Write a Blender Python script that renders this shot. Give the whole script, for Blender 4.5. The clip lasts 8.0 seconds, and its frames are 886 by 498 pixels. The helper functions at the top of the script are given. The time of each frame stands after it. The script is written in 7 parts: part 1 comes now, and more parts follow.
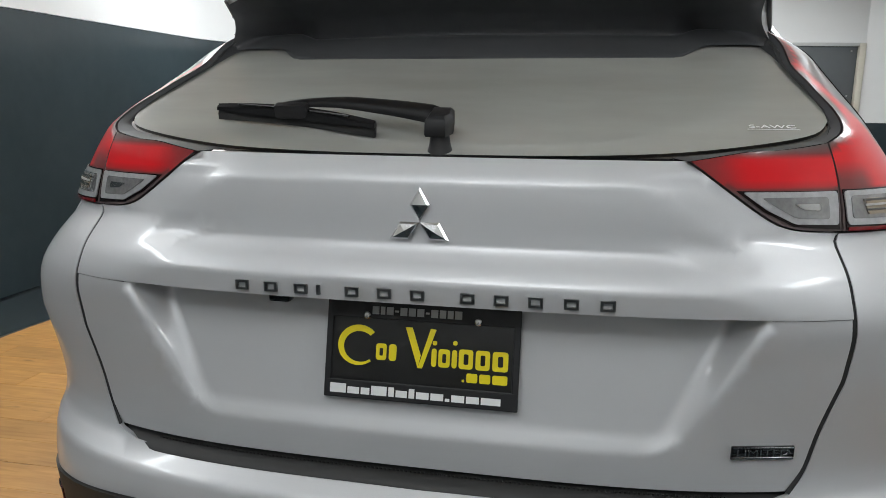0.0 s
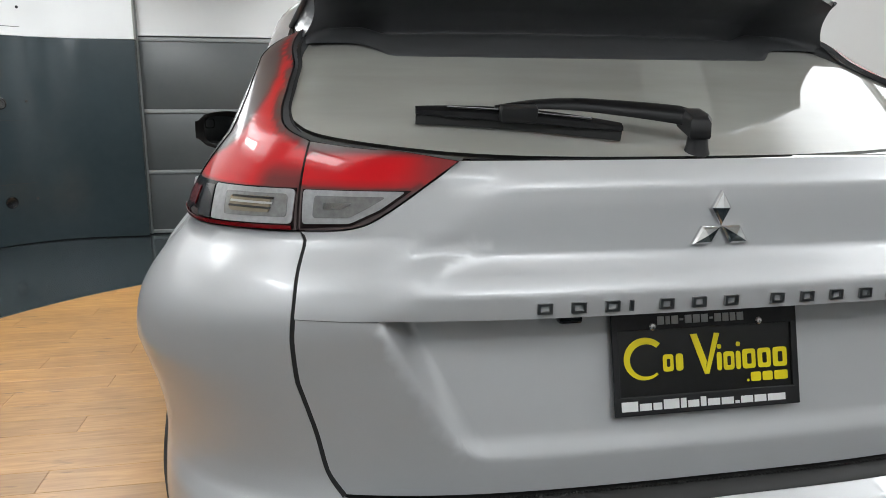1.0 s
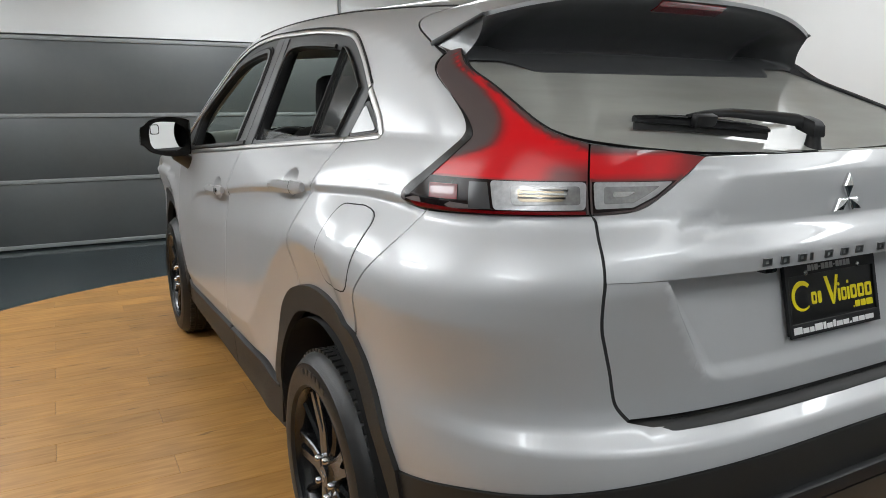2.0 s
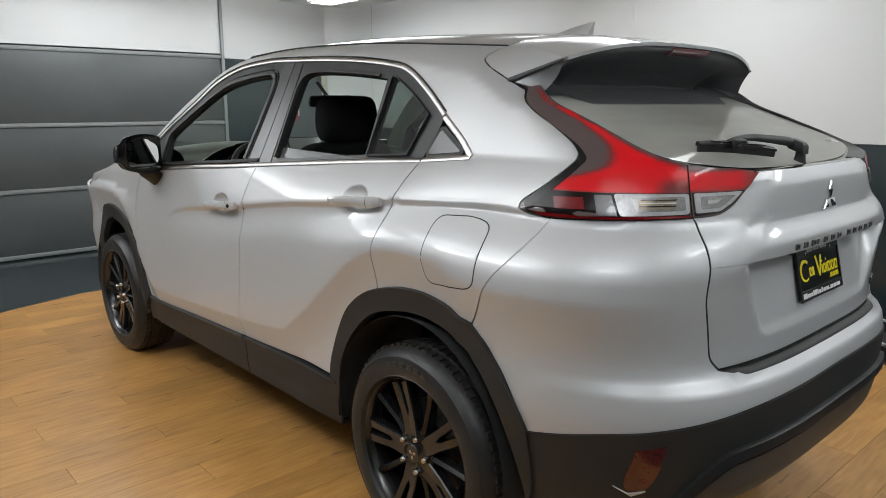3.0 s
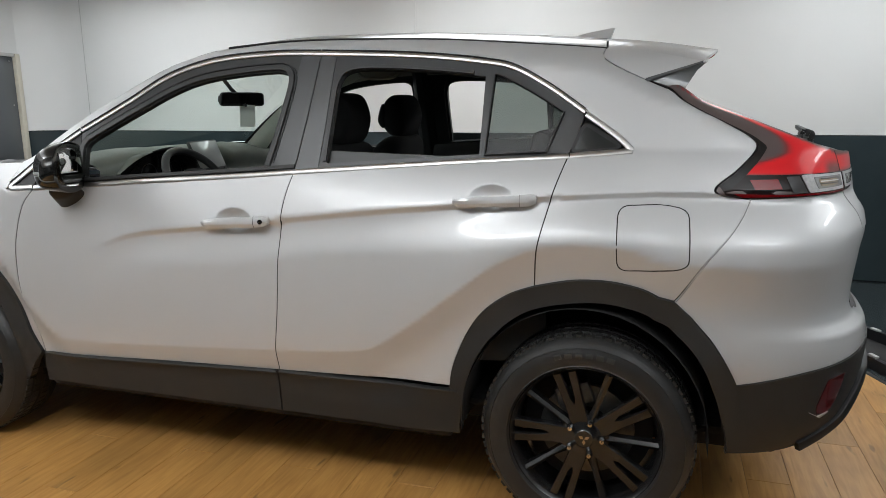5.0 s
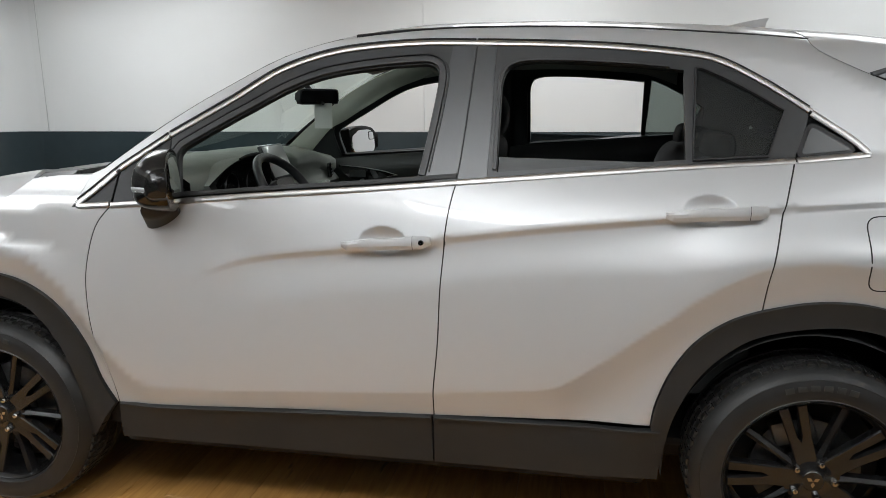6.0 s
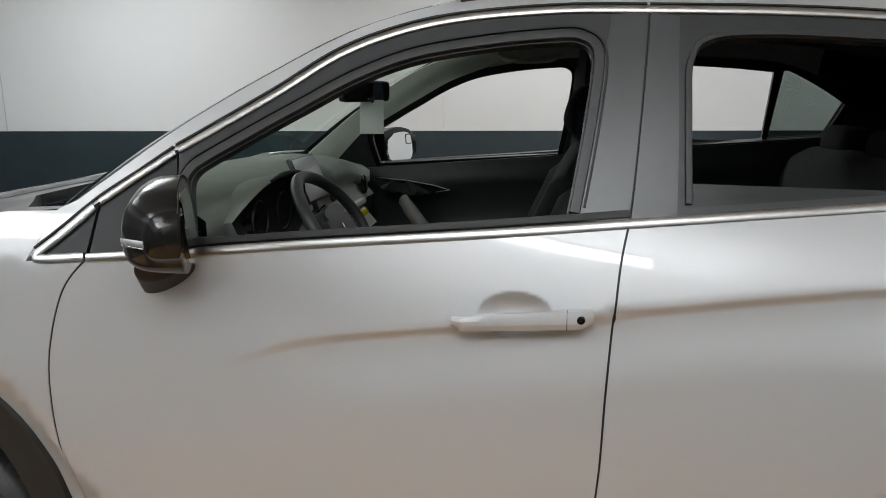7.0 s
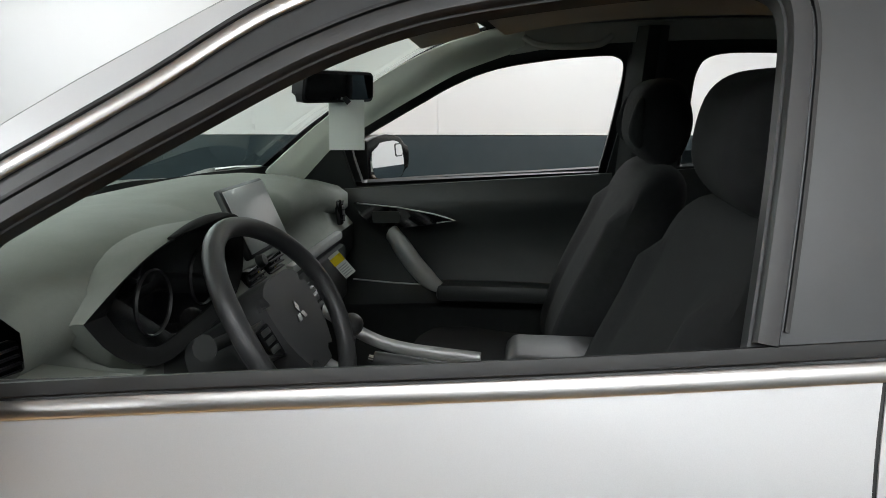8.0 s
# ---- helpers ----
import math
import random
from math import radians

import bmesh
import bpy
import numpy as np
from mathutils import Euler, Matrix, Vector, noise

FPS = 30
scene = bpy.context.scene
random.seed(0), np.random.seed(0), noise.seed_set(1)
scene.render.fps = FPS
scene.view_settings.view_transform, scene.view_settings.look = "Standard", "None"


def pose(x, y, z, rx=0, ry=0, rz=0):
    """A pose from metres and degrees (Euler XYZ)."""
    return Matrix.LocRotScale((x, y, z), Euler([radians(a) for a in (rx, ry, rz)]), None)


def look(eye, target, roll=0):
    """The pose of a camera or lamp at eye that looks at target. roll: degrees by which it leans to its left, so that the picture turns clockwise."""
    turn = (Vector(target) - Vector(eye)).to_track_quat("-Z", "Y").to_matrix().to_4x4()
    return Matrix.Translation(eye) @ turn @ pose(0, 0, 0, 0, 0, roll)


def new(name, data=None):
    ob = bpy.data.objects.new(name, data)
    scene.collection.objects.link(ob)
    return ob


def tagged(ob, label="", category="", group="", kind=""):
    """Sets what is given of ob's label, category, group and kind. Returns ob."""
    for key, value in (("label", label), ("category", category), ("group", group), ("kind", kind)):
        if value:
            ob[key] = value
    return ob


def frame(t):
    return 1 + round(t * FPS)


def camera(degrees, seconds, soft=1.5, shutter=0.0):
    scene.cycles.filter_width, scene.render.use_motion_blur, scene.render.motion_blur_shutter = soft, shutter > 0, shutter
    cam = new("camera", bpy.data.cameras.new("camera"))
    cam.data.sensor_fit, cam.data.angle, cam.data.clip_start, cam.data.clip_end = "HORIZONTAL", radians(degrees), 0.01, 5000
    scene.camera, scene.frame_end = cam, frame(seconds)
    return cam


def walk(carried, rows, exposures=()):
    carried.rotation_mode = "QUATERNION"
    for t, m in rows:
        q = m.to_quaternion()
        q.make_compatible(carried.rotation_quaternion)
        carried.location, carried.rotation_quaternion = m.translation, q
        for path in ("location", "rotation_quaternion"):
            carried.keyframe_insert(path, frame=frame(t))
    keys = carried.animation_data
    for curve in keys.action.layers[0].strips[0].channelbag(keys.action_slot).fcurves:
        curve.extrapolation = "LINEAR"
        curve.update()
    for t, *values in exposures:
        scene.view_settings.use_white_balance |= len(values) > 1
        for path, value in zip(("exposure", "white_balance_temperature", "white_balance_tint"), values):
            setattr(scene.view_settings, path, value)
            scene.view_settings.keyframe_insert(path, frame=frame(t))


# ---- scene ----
import mathutils.geometry

cam = camera(63.8, 8.0, soft=0.5)
PATH = [
    (0, (0.239, -1.841, 1.326), (-0.147, 0.079, 0.923), 0.4),
    (0.5, (-0.177, -1.754, 1.316), (-0.219, 0.204, 0.911), 0.1),
    (1, (-0.588, -1.756, 1.325), (-0.22, 0.169, 0.925), 0.1),
    (1.5, (-1.026, -1.741, 1.325), (-0.347, 0.097, 0.924), 0.0),
    (3, (-2.194, -1.591, 1.413), (-0.877, -0.138, 1.02), -0.1),
    (3.5, (-2.553, -1.362, 1.425), (-1.072, -0.079, 1.024), -0.1),
    (4, (-2.836, -1.035, 1.434), (-1.174, 0.002, 1.032), -0.1),
    (5.5, (-3.075, 0.26, 1.414), (-1.165, 0.693, 1.009), -0.4),
    (6, (-2.906, 0.699, 1.425), (-0.982, 1.057, 1.015), -0.4),
    (6.5, (-2.63, 1.034, 1.429), (-0.7, 1.352, 1.01), -0.5),
    (7, (-2.206, 1.204, 1.433), (-0.273, 1.492, 1.006), -0.5),
    (7.5, (-1.811, 1.347, 1.431), (0.124, 1.609, 0.998), -0.2),
    (8, (-1.459, 1.365, 1.43), (0.478, 1.615, 0.999), -0.3),
]
walk(cam, [(t, look(eye, target, roll)) for t, eye, target, roll in PATH], [(0, 0.0), (0.5, 0.14), (1, 0.12), (1.5, 0.05), (3, -0.05), (4, 0.0), (5.5, 0.0), (6, 0.0), (6.5, -0.08), (7, -0.14), (7.5, -0.04), (8, 0.45)])

# ---- light ----
world = bpy.data.worlds.new("world")
scene.world = world
world.use_nodes = True
world.node_tree.nodes["Background"].inputs[0].default_value = (0.8, 0.85, 0.9, 1)
world.node_tree.nodes["Background"].inputs[1].default_value = 0.02
CEIL = 2.62
LAMPS = [(-2.3, -1.6, 0), (-2.6, 1.2, 0), (-2.7, 4.2, 0), (2.2, -1.6, 0), (2.2, 1.1, 0), (2.0, 4.4, 0), (0.0, -2.6, 90), (0.0, 5.0, 90)]
DROP, DOWN_W, CEIL_FILL_W = 0.16, 14.0, 50.0
REAR_DIM = 0.55
for lx, ly, turn in LAMPS:
    # the upward light, larger than its lamp, is an added fill that brightens the ceiling
    for watts, flip, dz in ((DOWN_W, 0, -0.030), (CEIL_FILL_W, 180, 0.030)):
        lamp = bpy.data.lights.new("ceiling_lamp_light", "AREA")
        lamp.shape, lamp.size, lamp.size_y, lamp.energy, lamp.color = "RECTANGLE", 1.1 if flip else 0.24, 2.0 if flip else 0.95, watts * (REAR_DIM if ly < -1 else 0.6 if ly > 4.5 else 0.85 if lx > 1 and ly > 3 else 1.1 if ly > 3 else 0.95 if lx < 0 else 0.65), (0.93, 0.966, 1.0)
        new("ceiling_lamp_light", lamp).matrix_world = pose(lx, ly, CEIL - DROP + dz, flip, 0, turn)


# ---- materials ----
def material(name, color=(0.5, 0.5, 0.5), rough=0.5, metal=0.0, coat=0.0, spec=0.5, noise_scale=0.0, vary=0.0, bump=0.0, bump_scale=200.0, rough_vary=0.0, stretch=(1, 1, 1), coat_rough=0.03):
    """A Principled material with coarse and fine variation."""
    m = bpy.data.materials.new(name)
    m.use_nodes = True
    nt = m.node_tree
    b = nt.nodes["Principled BSDF"]
    b.inputs["Base Color"].default_value = (*color, 1)
    b.inputs["Roughness"].default_value = rough
    b.inputs["Metallic"].default_value = metal
    b.inputs["Coat Weight"].default_value = coat
    b.inputs["Coat Roughness"].default_value = coat_rough
    b.inputs["Specular IOR Level"].default_value = spec
    if noise_scale or bump:
        tc = nt.nodes.new("ShaderNodeTexCoord")
        mp = nt.nodes.new("ShaderNodeMapping")
        mp.inputs["Scale"].default_value = stretch
        nt.links.new(tc.outputs["Object"], mp.inputs[0])
    if noise_scale:
        n1, n2 = nt.nodes.new("ShaderNodeTexNoise"), nt.nodes.new("ShaderNodeTexNoise")
        n1.inputs["Scale"].default_value, n1.inputs["Detail"].default_value = noise_scale, 6
        n2.inputs["Scale"].default_value, n2.inputs["Detail"].default_value = noise_scale * 9, 4
        mix = nt.nodes.new("ShaderNodeMath")
        mix.operation = "MULTIPLY_ADD"
        mix.inputs[1].default_value = 0.35
        nt.links.new(mp.outputs[0], n1.inputs[0]), nt.links.new(mp.outputs[0], n2.inputs[0])
        nt.links.new(n2.outputs[0], mix.inputs[0]), nt.links.new(n1.outputs[0], mix.inputs[2])
        ramp = nt.nodes.new("ShaderNodeMapRange")
        ramp.inputs["From Min"].default_value, ramp.inputs["From Max"].default_value = 0.35, 1.0
        ramp.inputs["To Min"].default_value, ramp.inputs["To Max"].default_value = 1 - vary, 1 + vary
        nt.links.new(mix.outputs[0], ramp.inputs[0])
        mul = nt.nodes.new("ShaderNodeVectorMath")
        mul.operation = "SCALE"
        mul.inputs[0].default_value = color
        nt.links.new(ramp.outputs[0], mul.inputs["Scale"])
        nt.links.new(mul.outputs[0], b.inputs["Base Color"])
        if rough_vary:
            rr = nt.nodes.new("ShaderNodeMapRange")
            rr.inputs["From Min"].default_value, rr.inputs["From Max"].default_value = 0.35, 1.0
            rr.inputs["To Min"].default_value, rr.inputs["To Max"].default_value = max(0, rough - rough_vary), rough + rough_vary
            nt.links.new(mix.outputs[0], rr.inputs[0])
            nt.links.new(rr.outputs[0], b.inputs["Roughness"])
    if bump:
        nb, bu = nt.nodes.new("ShaderNodeTexNoise"), nt.nodes.new("ShaderNodeBump")
        nb.inputs["Scale"].default_value = bump_scale
        bu.inputs["Strength"].default_value, bu.inputs["Distance"].default_value = bump, 0.002
        nt.links.new(mp.outputs[0], nb.inputs[0])
        nt.links.new(nb.outputs[0], bu.inputs["Height"])
        nt.links.new(bu.outputs[0], b.inputs["Normal"])
    return m


def glass_material(name, tint, base=0.04, sheen=0.0, sheen_color=(0.5, 0.5, 0.46), gloss=0.0):
    """A thin pane: tinted see-through with a mirror gloss that grows towards grazing angles, and a pale diffuse film
    painted in place of reflected room light.
    """
    m = bpy.data.materials.new(name)
    m.use_nodes = True
    nt = m.node_tree
    nt.nodes.remove(nt.nodes["Principled BSDF"])
    tr, gl, lw, pw, ma, mx = (nt.nodes.new("ShaderNode" + k) for k in ("BsdfTransparent", "BsdfGlossy", "LayerWeight", "Math", "Math", "MixShader"))
    tr.inputs[0].default_value, gl.inputs["Roughness"].default_value, lw.inputs["Blend"].default_value = (*tint, 1), gloss, 0.5
    pw.operation, ma.operation = "POWER", "MULTIPLY_ADD"
    pw.inputs[1].default_value, ma.inputs[1].default_value, ma.inputs[2].default_value = 5.0, 1 - base, base
    nt.links.new(lw.outputs["Facing"], pw.inputs[0]), nt.links.new(pw.outputs[0], ma.inputs[0])
    nt.links.new(ma.outputs[0], mx.inputs[0]), nt.links.new(tr.outputs[0], mx.inputs[1]), nt.links.new(gl.outputs[0], mx.inputs[2])
    last = mx
    # reflected brightness put in as a pale diffuse colour, slightly uneven
    if sheen:
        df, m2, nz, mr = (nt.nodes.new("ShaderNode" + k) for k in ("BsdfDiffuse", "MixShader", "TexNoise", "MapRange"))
        df.inputs[0].default_value = (*sheen_color, 1)
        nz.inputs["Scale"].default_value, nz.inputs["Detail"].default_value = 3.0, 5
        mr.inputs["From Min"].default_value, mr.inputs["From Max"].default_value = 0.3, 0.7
        mr.inputs["To Min"].default_value, mr.inputs["To Max"].default_value = sheen * 0.88, sheen * 1.12
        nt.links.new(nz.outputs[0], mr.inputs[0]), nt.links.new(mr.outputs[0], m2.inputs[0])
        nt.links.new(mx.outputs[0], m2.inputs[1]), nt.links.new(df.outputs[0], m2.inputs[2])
        last = m2
    nt.links.new(last.outputs[0], nt.nodes["Material Output"].inputs["Surface"])
    return m


PAINT = material("silver_paint", (0.560, 0.566, 0.574), 0.47, 0.33, 0.7, spec=0.3, noise_scale=900, vary=0.05, coat_rough=0.03)
CLADDING = material("black_textured_plastic", (0.019, 0.019, 0.0185), 0.55, bump=0.25, bump_scale=900, noise_scale=12, vary=0.15)
GLOSS_BLACK = material("gloss_black", (0.006, 0.006, 0.007), 0.06, coat=1.0)
MIRROR_BLACK = material("mirror_case_black", (0.012, 0.0115, 0.011), 0.14, spec=0.35, noise_scale=20, vary=0.08)
SATIN_BLACK = material("satin_black", (0.018, 0.018, 0.019), 0.42, spec=0.3, noise_scale=30, vary=0.1)
PILLAR_TRIM = material("pillar_film", (0.060, 0.063, 0.066), 0.30, noise_scale=30, vary=0.05)
DARK_PANE = material("dark_corner_glass", (0.016, 0.018, 0.018), 0.10, noise_scale=30, vary=0.05)
RUBBER = material("rubber_seal", (0.012, 0.012, 0.012), 0.55, noise_scale=40, vary=0.15)
CHROME = material("chrome", (0.47, 0.465, 0.46), 0.17, 1.0)
BADGE_CHROME = material("bright_badge_chrome", (0.72, 0.72, 0.72), 0.16, 1.0)
CHROME_TRIM = material("satin_chrome_trim", (0.58, 0.57, 0.56), 0.34, 1.0, noise_scale=60, vary=0.04)
LETTER = material("dark_chrome_letters", (0.30, 0.30, 0.30), 0.28, 1.0)
MIRROR = material("mirror_silver", (0.9, 0.9, 0.9), 0.0, 1.0)
TYRE = material("tyre_rubber", (0.021, 0.0208, 0.0205), 0.42, spec=0.4, bump=0.2, bump_scale=400, noise_scale=18, vary=0.25)
TYRE_MARK = material("tyre_marking", (0.036, 0.036, 0.035), 0.5)
RIM = material("gloss_black_alloy", (0.011, 0.011, 0.0115), 0.24, 0.0, 0.25, spec=0.5, coat_rough=0.03)
STEEL = material("brake_steel", (0.42, 0.42, 0.42), 0.32, 1.0, noise_scale=40, vary=0.25)
DISC = material("worn_brake_iron", (0.16, 0.155, 0.15), 0.42, 0.8, noise_scale=40, vary=0.3)
DARK = material("wheel_well_black", (0.018, 0.018, 0.018), 0.85, noise_scale=20, vary=0.3)
# grey diffuse film in both side panes replaces part of their reflection
GLASS_DARK = glass_material("privacy_glass", (0.24, 0.285, 0.265), 0.016, 0.06, (0.40, 0.42, 0.42))
GLASS_LOW = glass_material("lowered_privacy_glass", (0.10, 0.108, 0.108), 0.018, 0.12, (0.40, 0.42, 0.42))
FRAME_BLACK = material("window_frame_black", (0.036, 0.0375, 0.0385), 0.38, spec=0.4, noise_scale=30, vary=0.1)
SEAL_GREY = material("window_channel_rubber", (0.034, 0.0345, 0.035), 0.42, spec=0.4, noise_scale=40, vary=0.12)
# strong pale film: the bright ceiling's reflection painted into the rear pane
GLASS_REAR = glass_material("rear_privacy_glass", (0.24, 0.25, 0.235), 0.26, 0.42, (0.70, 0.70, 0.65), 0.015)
GLASS_CLEAR = glass_material("clear_glass", (0.84, 0.92, 0.88), 0.03)
LAMP_SMOKE = material("lamp_smoke", (0.012, 0.007, 0.007), 0.12, spec=0.2)
LAMP_WHITE = material("lamp_reflector", (0.39, 0.39, 0.395), 0.30, 0.20, coat=0.5, noise_scale=90, vary=0.25)
# darker than lamp_reflector: a recess's shade put into the colour of flat sheets
LAMP_RECESS_SHADE = material("lamp_recess_shade", (0.27, 0.268, 0.265), 0.22, 0.45, coat=0.4, noise_scale=120, vary=0.35)
LAMP_GREY = material("lamp_grey_insert", (0.06, 0.06, 0.063), 0.2, 0.2, coat=0.5)
LAMP_DARK_RED = material("lamp_dark_red", (0.16, 0.003, 0.005), 0.25, spec=0.2, coat=0.4)
WIPER_BLACK = material("wiper_plastic", (0.008, 0.008, 0.0085), 0.38, spec=0.2, noise_scale=40, vary=0.1)
SPOILER_BLACK = material("deep_black_plastic", (0.082, 0.084, 0.088), 0.45, spec=0.5, noise_scale=30, vary=0.1)
WINGLET = material("grey_winglet_film", (0.20, 0.205, 0.21), 0.3, 0.2, coat=0.3, noise_scale=30, vary=0.05)
LAMP_BEZEL = material("lamp_smoked_bezel", (0.012, 0.011, 0.011), 0.25, spec=0.3)
LAMP_RED = material("lamp_red_strip", (0.22, 0.006, 0.010), 0.08, coat=1.0)
LAMP_AMBER = material("lamp_amber", (0.34, 0.28, 0.20), 0.2, 0.5)
SOFT_BLACK = material("soft_black_plastic", (0.016, 0.0165, 0.0165), 0.8, spec=0.15, noise_scale=40, vary=0.1)
REFLECTOR = material("rear_reflector_red", (0.075, 0.005, 0.006), 0.15, coat=1.0, noise_scale=160, vary=0.3)
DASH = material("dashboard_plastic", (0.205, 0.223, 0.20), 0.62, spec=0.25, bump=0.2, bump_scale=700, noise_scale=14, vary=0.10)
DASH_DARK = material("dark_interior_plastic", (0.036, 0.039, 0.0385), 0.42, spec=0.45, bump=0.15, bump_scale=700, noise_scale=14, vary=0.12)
LEATHER = material("steering_wheel_leather", (0.036, 0.037, 0.038), 0.42, bump=0.3, bump_scale=500)
FABRIC = material("black_seat_fabric", (0.0095, 0.010, 0.0105), 0.92, bump=0.5, bump_scale=900, noise_scale=60, vary=0.3)
FABRIC_GREY = material("grey_seat_fabric", (0.019, 0.0205, 0.021), 0.92, bump=0.5, bump_scale=900, noise_scale=60, vary=0.25)
HEADLINER = material("headliner_fabric", (0.50, 0.49, 0.455), 0.95, bump=0.3, bump_scale=600, noise_scale=10, vary=0.06)
PILLAR_IN = material("pillar_trim_light", (0.64, 0.66, 0.59), 0.7, noise_scale=10, vary=0.05)
SILVER_TRIM = material("satin_silver_trim", (0.50, 0.51, 0.50), 0.38, 0.35, noise_scale=50, vary=0.04)
CARPET = material("black_carpet", (0.022, 0.022, 0.022), 0.95, noise_scale=80, vary=0.4)
PAPER = material("white_paper", (0.72, 0.74, 0.70), 0.8, noise_scale=15, vary=0.03)
YELLOW = material("yellow_print", (0.80, 0.66, 0.01), 0.4)
WHITE_PRINT = material("white_print", (0.80, 0.80, 0.79), 0.4)
GREY_PRINT = material("grey_print", (0.42, 0.42, 0.42), 0.45)
PLATE = material("plate_black", (0.008, 0.008, 0.008), 0.28, noise_scale=20, vary=0.2)
WALL_WHITE = material("white_wall_panel", (0.64, 0.645, 0.64), 0.36, coat=0.12, coat_rough=0.13, noise_scale=0.5, vary=0.03, rough_vary=0.012)
WALL_DARK = material("dark_slate_wall_panel", (0.030, 0.042, 0.047), 0.16, noise_scale=1.1, vary=0.18, rough_vary=0.06)
GARAGE = material("grey_garage_panel", (0.080, 0.086, 0.087), 0.42, noise_scale=2.2, vary=0.12, rough_vary=0.08)
GARAGE_BAR = material("garage_rail_paint", (0.22, 0.23, 0.23), 0.4, noise_scale=6, vary=0.08)
FLOOR_DARK = material("dark_painted_floor", (0.030, 0.039, 0.042), 0.10, noise_scale=1.6, vary=0.25, rough_vary=0.05)
CEILING_MAT = material("white_ceiling_paint", (0.82, 0.82, 0.81), 0.55, noise_scale=1.0, vary=0.03)
BOX_GREY = material("grey_box_paint", (0.45, 0.46, 0.45), 0.5, noise_scale=12, vary=0.06)
DOOR_GREY = material("grey_door_paint", (0.085, 0.094, 0.10), 0.35, noise_scale=2, vary=0.1)
CREAM = material("cream_door_frame", (0.55, 0.52, 0.44), 0.5, noise_scale=5, vary=0.08)
RED_SIGN = material("red_sign", (0.30, 0.05, 0.06), 0.5)


def glow_material(name, color, strength):
    m = bpy.data.materials.new(name)
    m.use_nodes = True
    b = m.node_tree.nodes["Principled BSDF"]
    b.inputs["Emission Color"].default_value, b.inputs["Emission Strength"].default_value = (*color, 1), strength
    return m


TUBE = glow_material("lamp_diffuser", (0.93, 0.985, 1.0), 5.0)


def wood_material():
    """Honey-coloured plank wood, each piece with its own tone and grain along x."""
    m = bpy.data.materials.new("honey_oak_plank")
    m.use_nodes = True
    nt = m.node_tree
    b = nt.nodes["Principled BSDF"]
    tc, info, mp, add = (nt.nodes.new("ShaderNode" + k) for k in ("TexCoord", "ObjectInfo", "Mapping", "VectorMath"))
    sc = nt.nodes.new("ShaderNodeVectorMath")
    sc.operation, sc.inputs["Scale"].default_value = "SCALE", 37.0
    comb = nt.nodes.new("ShaderNodeCombineXYZ")
    for k in range(3):
        nt.links.new(info.outputs["Random"], comb.inputs[k])
    nt.links.new(comb.outputs[0], sc.inputs[0])
    nt.links.new(tc.outputs["Object"], add.inputs[0]), nt.links.new(sc.outputs[0], add.inputs[1])
    mp.inputs["Scale"].default_value = (1.6, 16, 1)
    nt.links.new(add.outputs[0], mp.inputs[0])
    grain, blotch, knot = (nt.nodes.new("ShaderNodeTexNoise") for _ in range(3))
    grain.inputs["Scale"].default_value, grain.inputs["Detail"].default_value, grain.inputs["Distortion"].default_value = 3.0, 8, 0.6
    blotch.inputs["Scale"].default_value, blotch.inputs["Detail"].default_value = 2.6, 3
    nt.links.new(mp.outputs[0], grain.inputs[0]), nt.links.new(add.outputs[0], blotch.inputs[0])
    mp2 = nt.nodes.new("ShaderNodeMapping")
    mp2.inputs["Scale"].default_value = (5, 22, 1)
    knot.inputs["Scale"].default_value, knot.inputs["Detail"].default_value = 1.0, 2
    nt.links.new(add.outputs[0], mp2.inputs[0]), nt.links.new(mp2.outputs[0], knot.inputs[0])
    r1 = nt.nodes.new("ShaderNodeValToRGB")
    r1.color_ramp.elements[0].position, r1.color_ramp.elements[0].color = 0.30, (0.40, 0.192, 0.048, 1)
    r1.color_ramp.elements[1].position, r1.color_ramp.elements[1].color = 0.66, (0.53, 0.280, 0.082, 1)
    nt.links.new(grain.outputs[0], r1.inputs[0])
    r2 = nt.nodes.new("ShaderNodeMapRange")
    r2.inputs["From Min"].default_value, r2.inputs["From Max"].default_value, r2.inputs["To Min"].default_value, r2.inputs["To Max"].default_value = 0.3, 0.7, 0.82, 1.12
    nt.links.new(blotch.outputs[0], r2.inputs[0])
    r3 = nt.nodes.new("ShaderNodeMapRange")
    r3.inputs["To Min"].default_value, r3.inputs["To Max"].default_value = 0.90, 1.08
    nt.links.new(info.outputs["Random"], r3.inputs[0])
    r4 = nt.nodes.new("ShaderNodeMapRange")
    r4.inputs["From Min"].default_value, r4.inputs["From Max"].default_value, r4.inputs["To Min"].default_value, r4.inputs["To Max"].default_value = 0.67, 0.75, 1.0, 0.55
    nt.links.new(knot.outputs[0], r4.inputs[0])
    m1, m2, s1 = nt.nodes.new("ShaderNodeMath"), nt.nodes.new("ShaderNodeMath"), nt.nodes.new("ShaderNodeVectorMath")
    m1.operation = m2.operation = "MULTIPLY"
    s1.operation = "SCALE"
    nt.links.new(r2.outputs[0], m1.inputs[0]), nt.links.new(r3.outputs[0], m1.inputs[1])
    nt.links.new(m1.outputs[0], m2.inputs[0]), nt.links.new(r4.outputs[0], m2.inputs[1])
    nt.links.new(r1.outputs[0], s1.inputs[0]), nt.links.new(m2.outputs[0], s1.inputs["Scale"])
    nt.links.new(s1.outputs[0], b.inputs["Base Color"])
    b.inputs["Roughness"].default_value, b.inputs["Coat Weight"].default_value, b.inputs["Coat Roughness"].default_value = 0.42, 0.25, 0.22
    return m


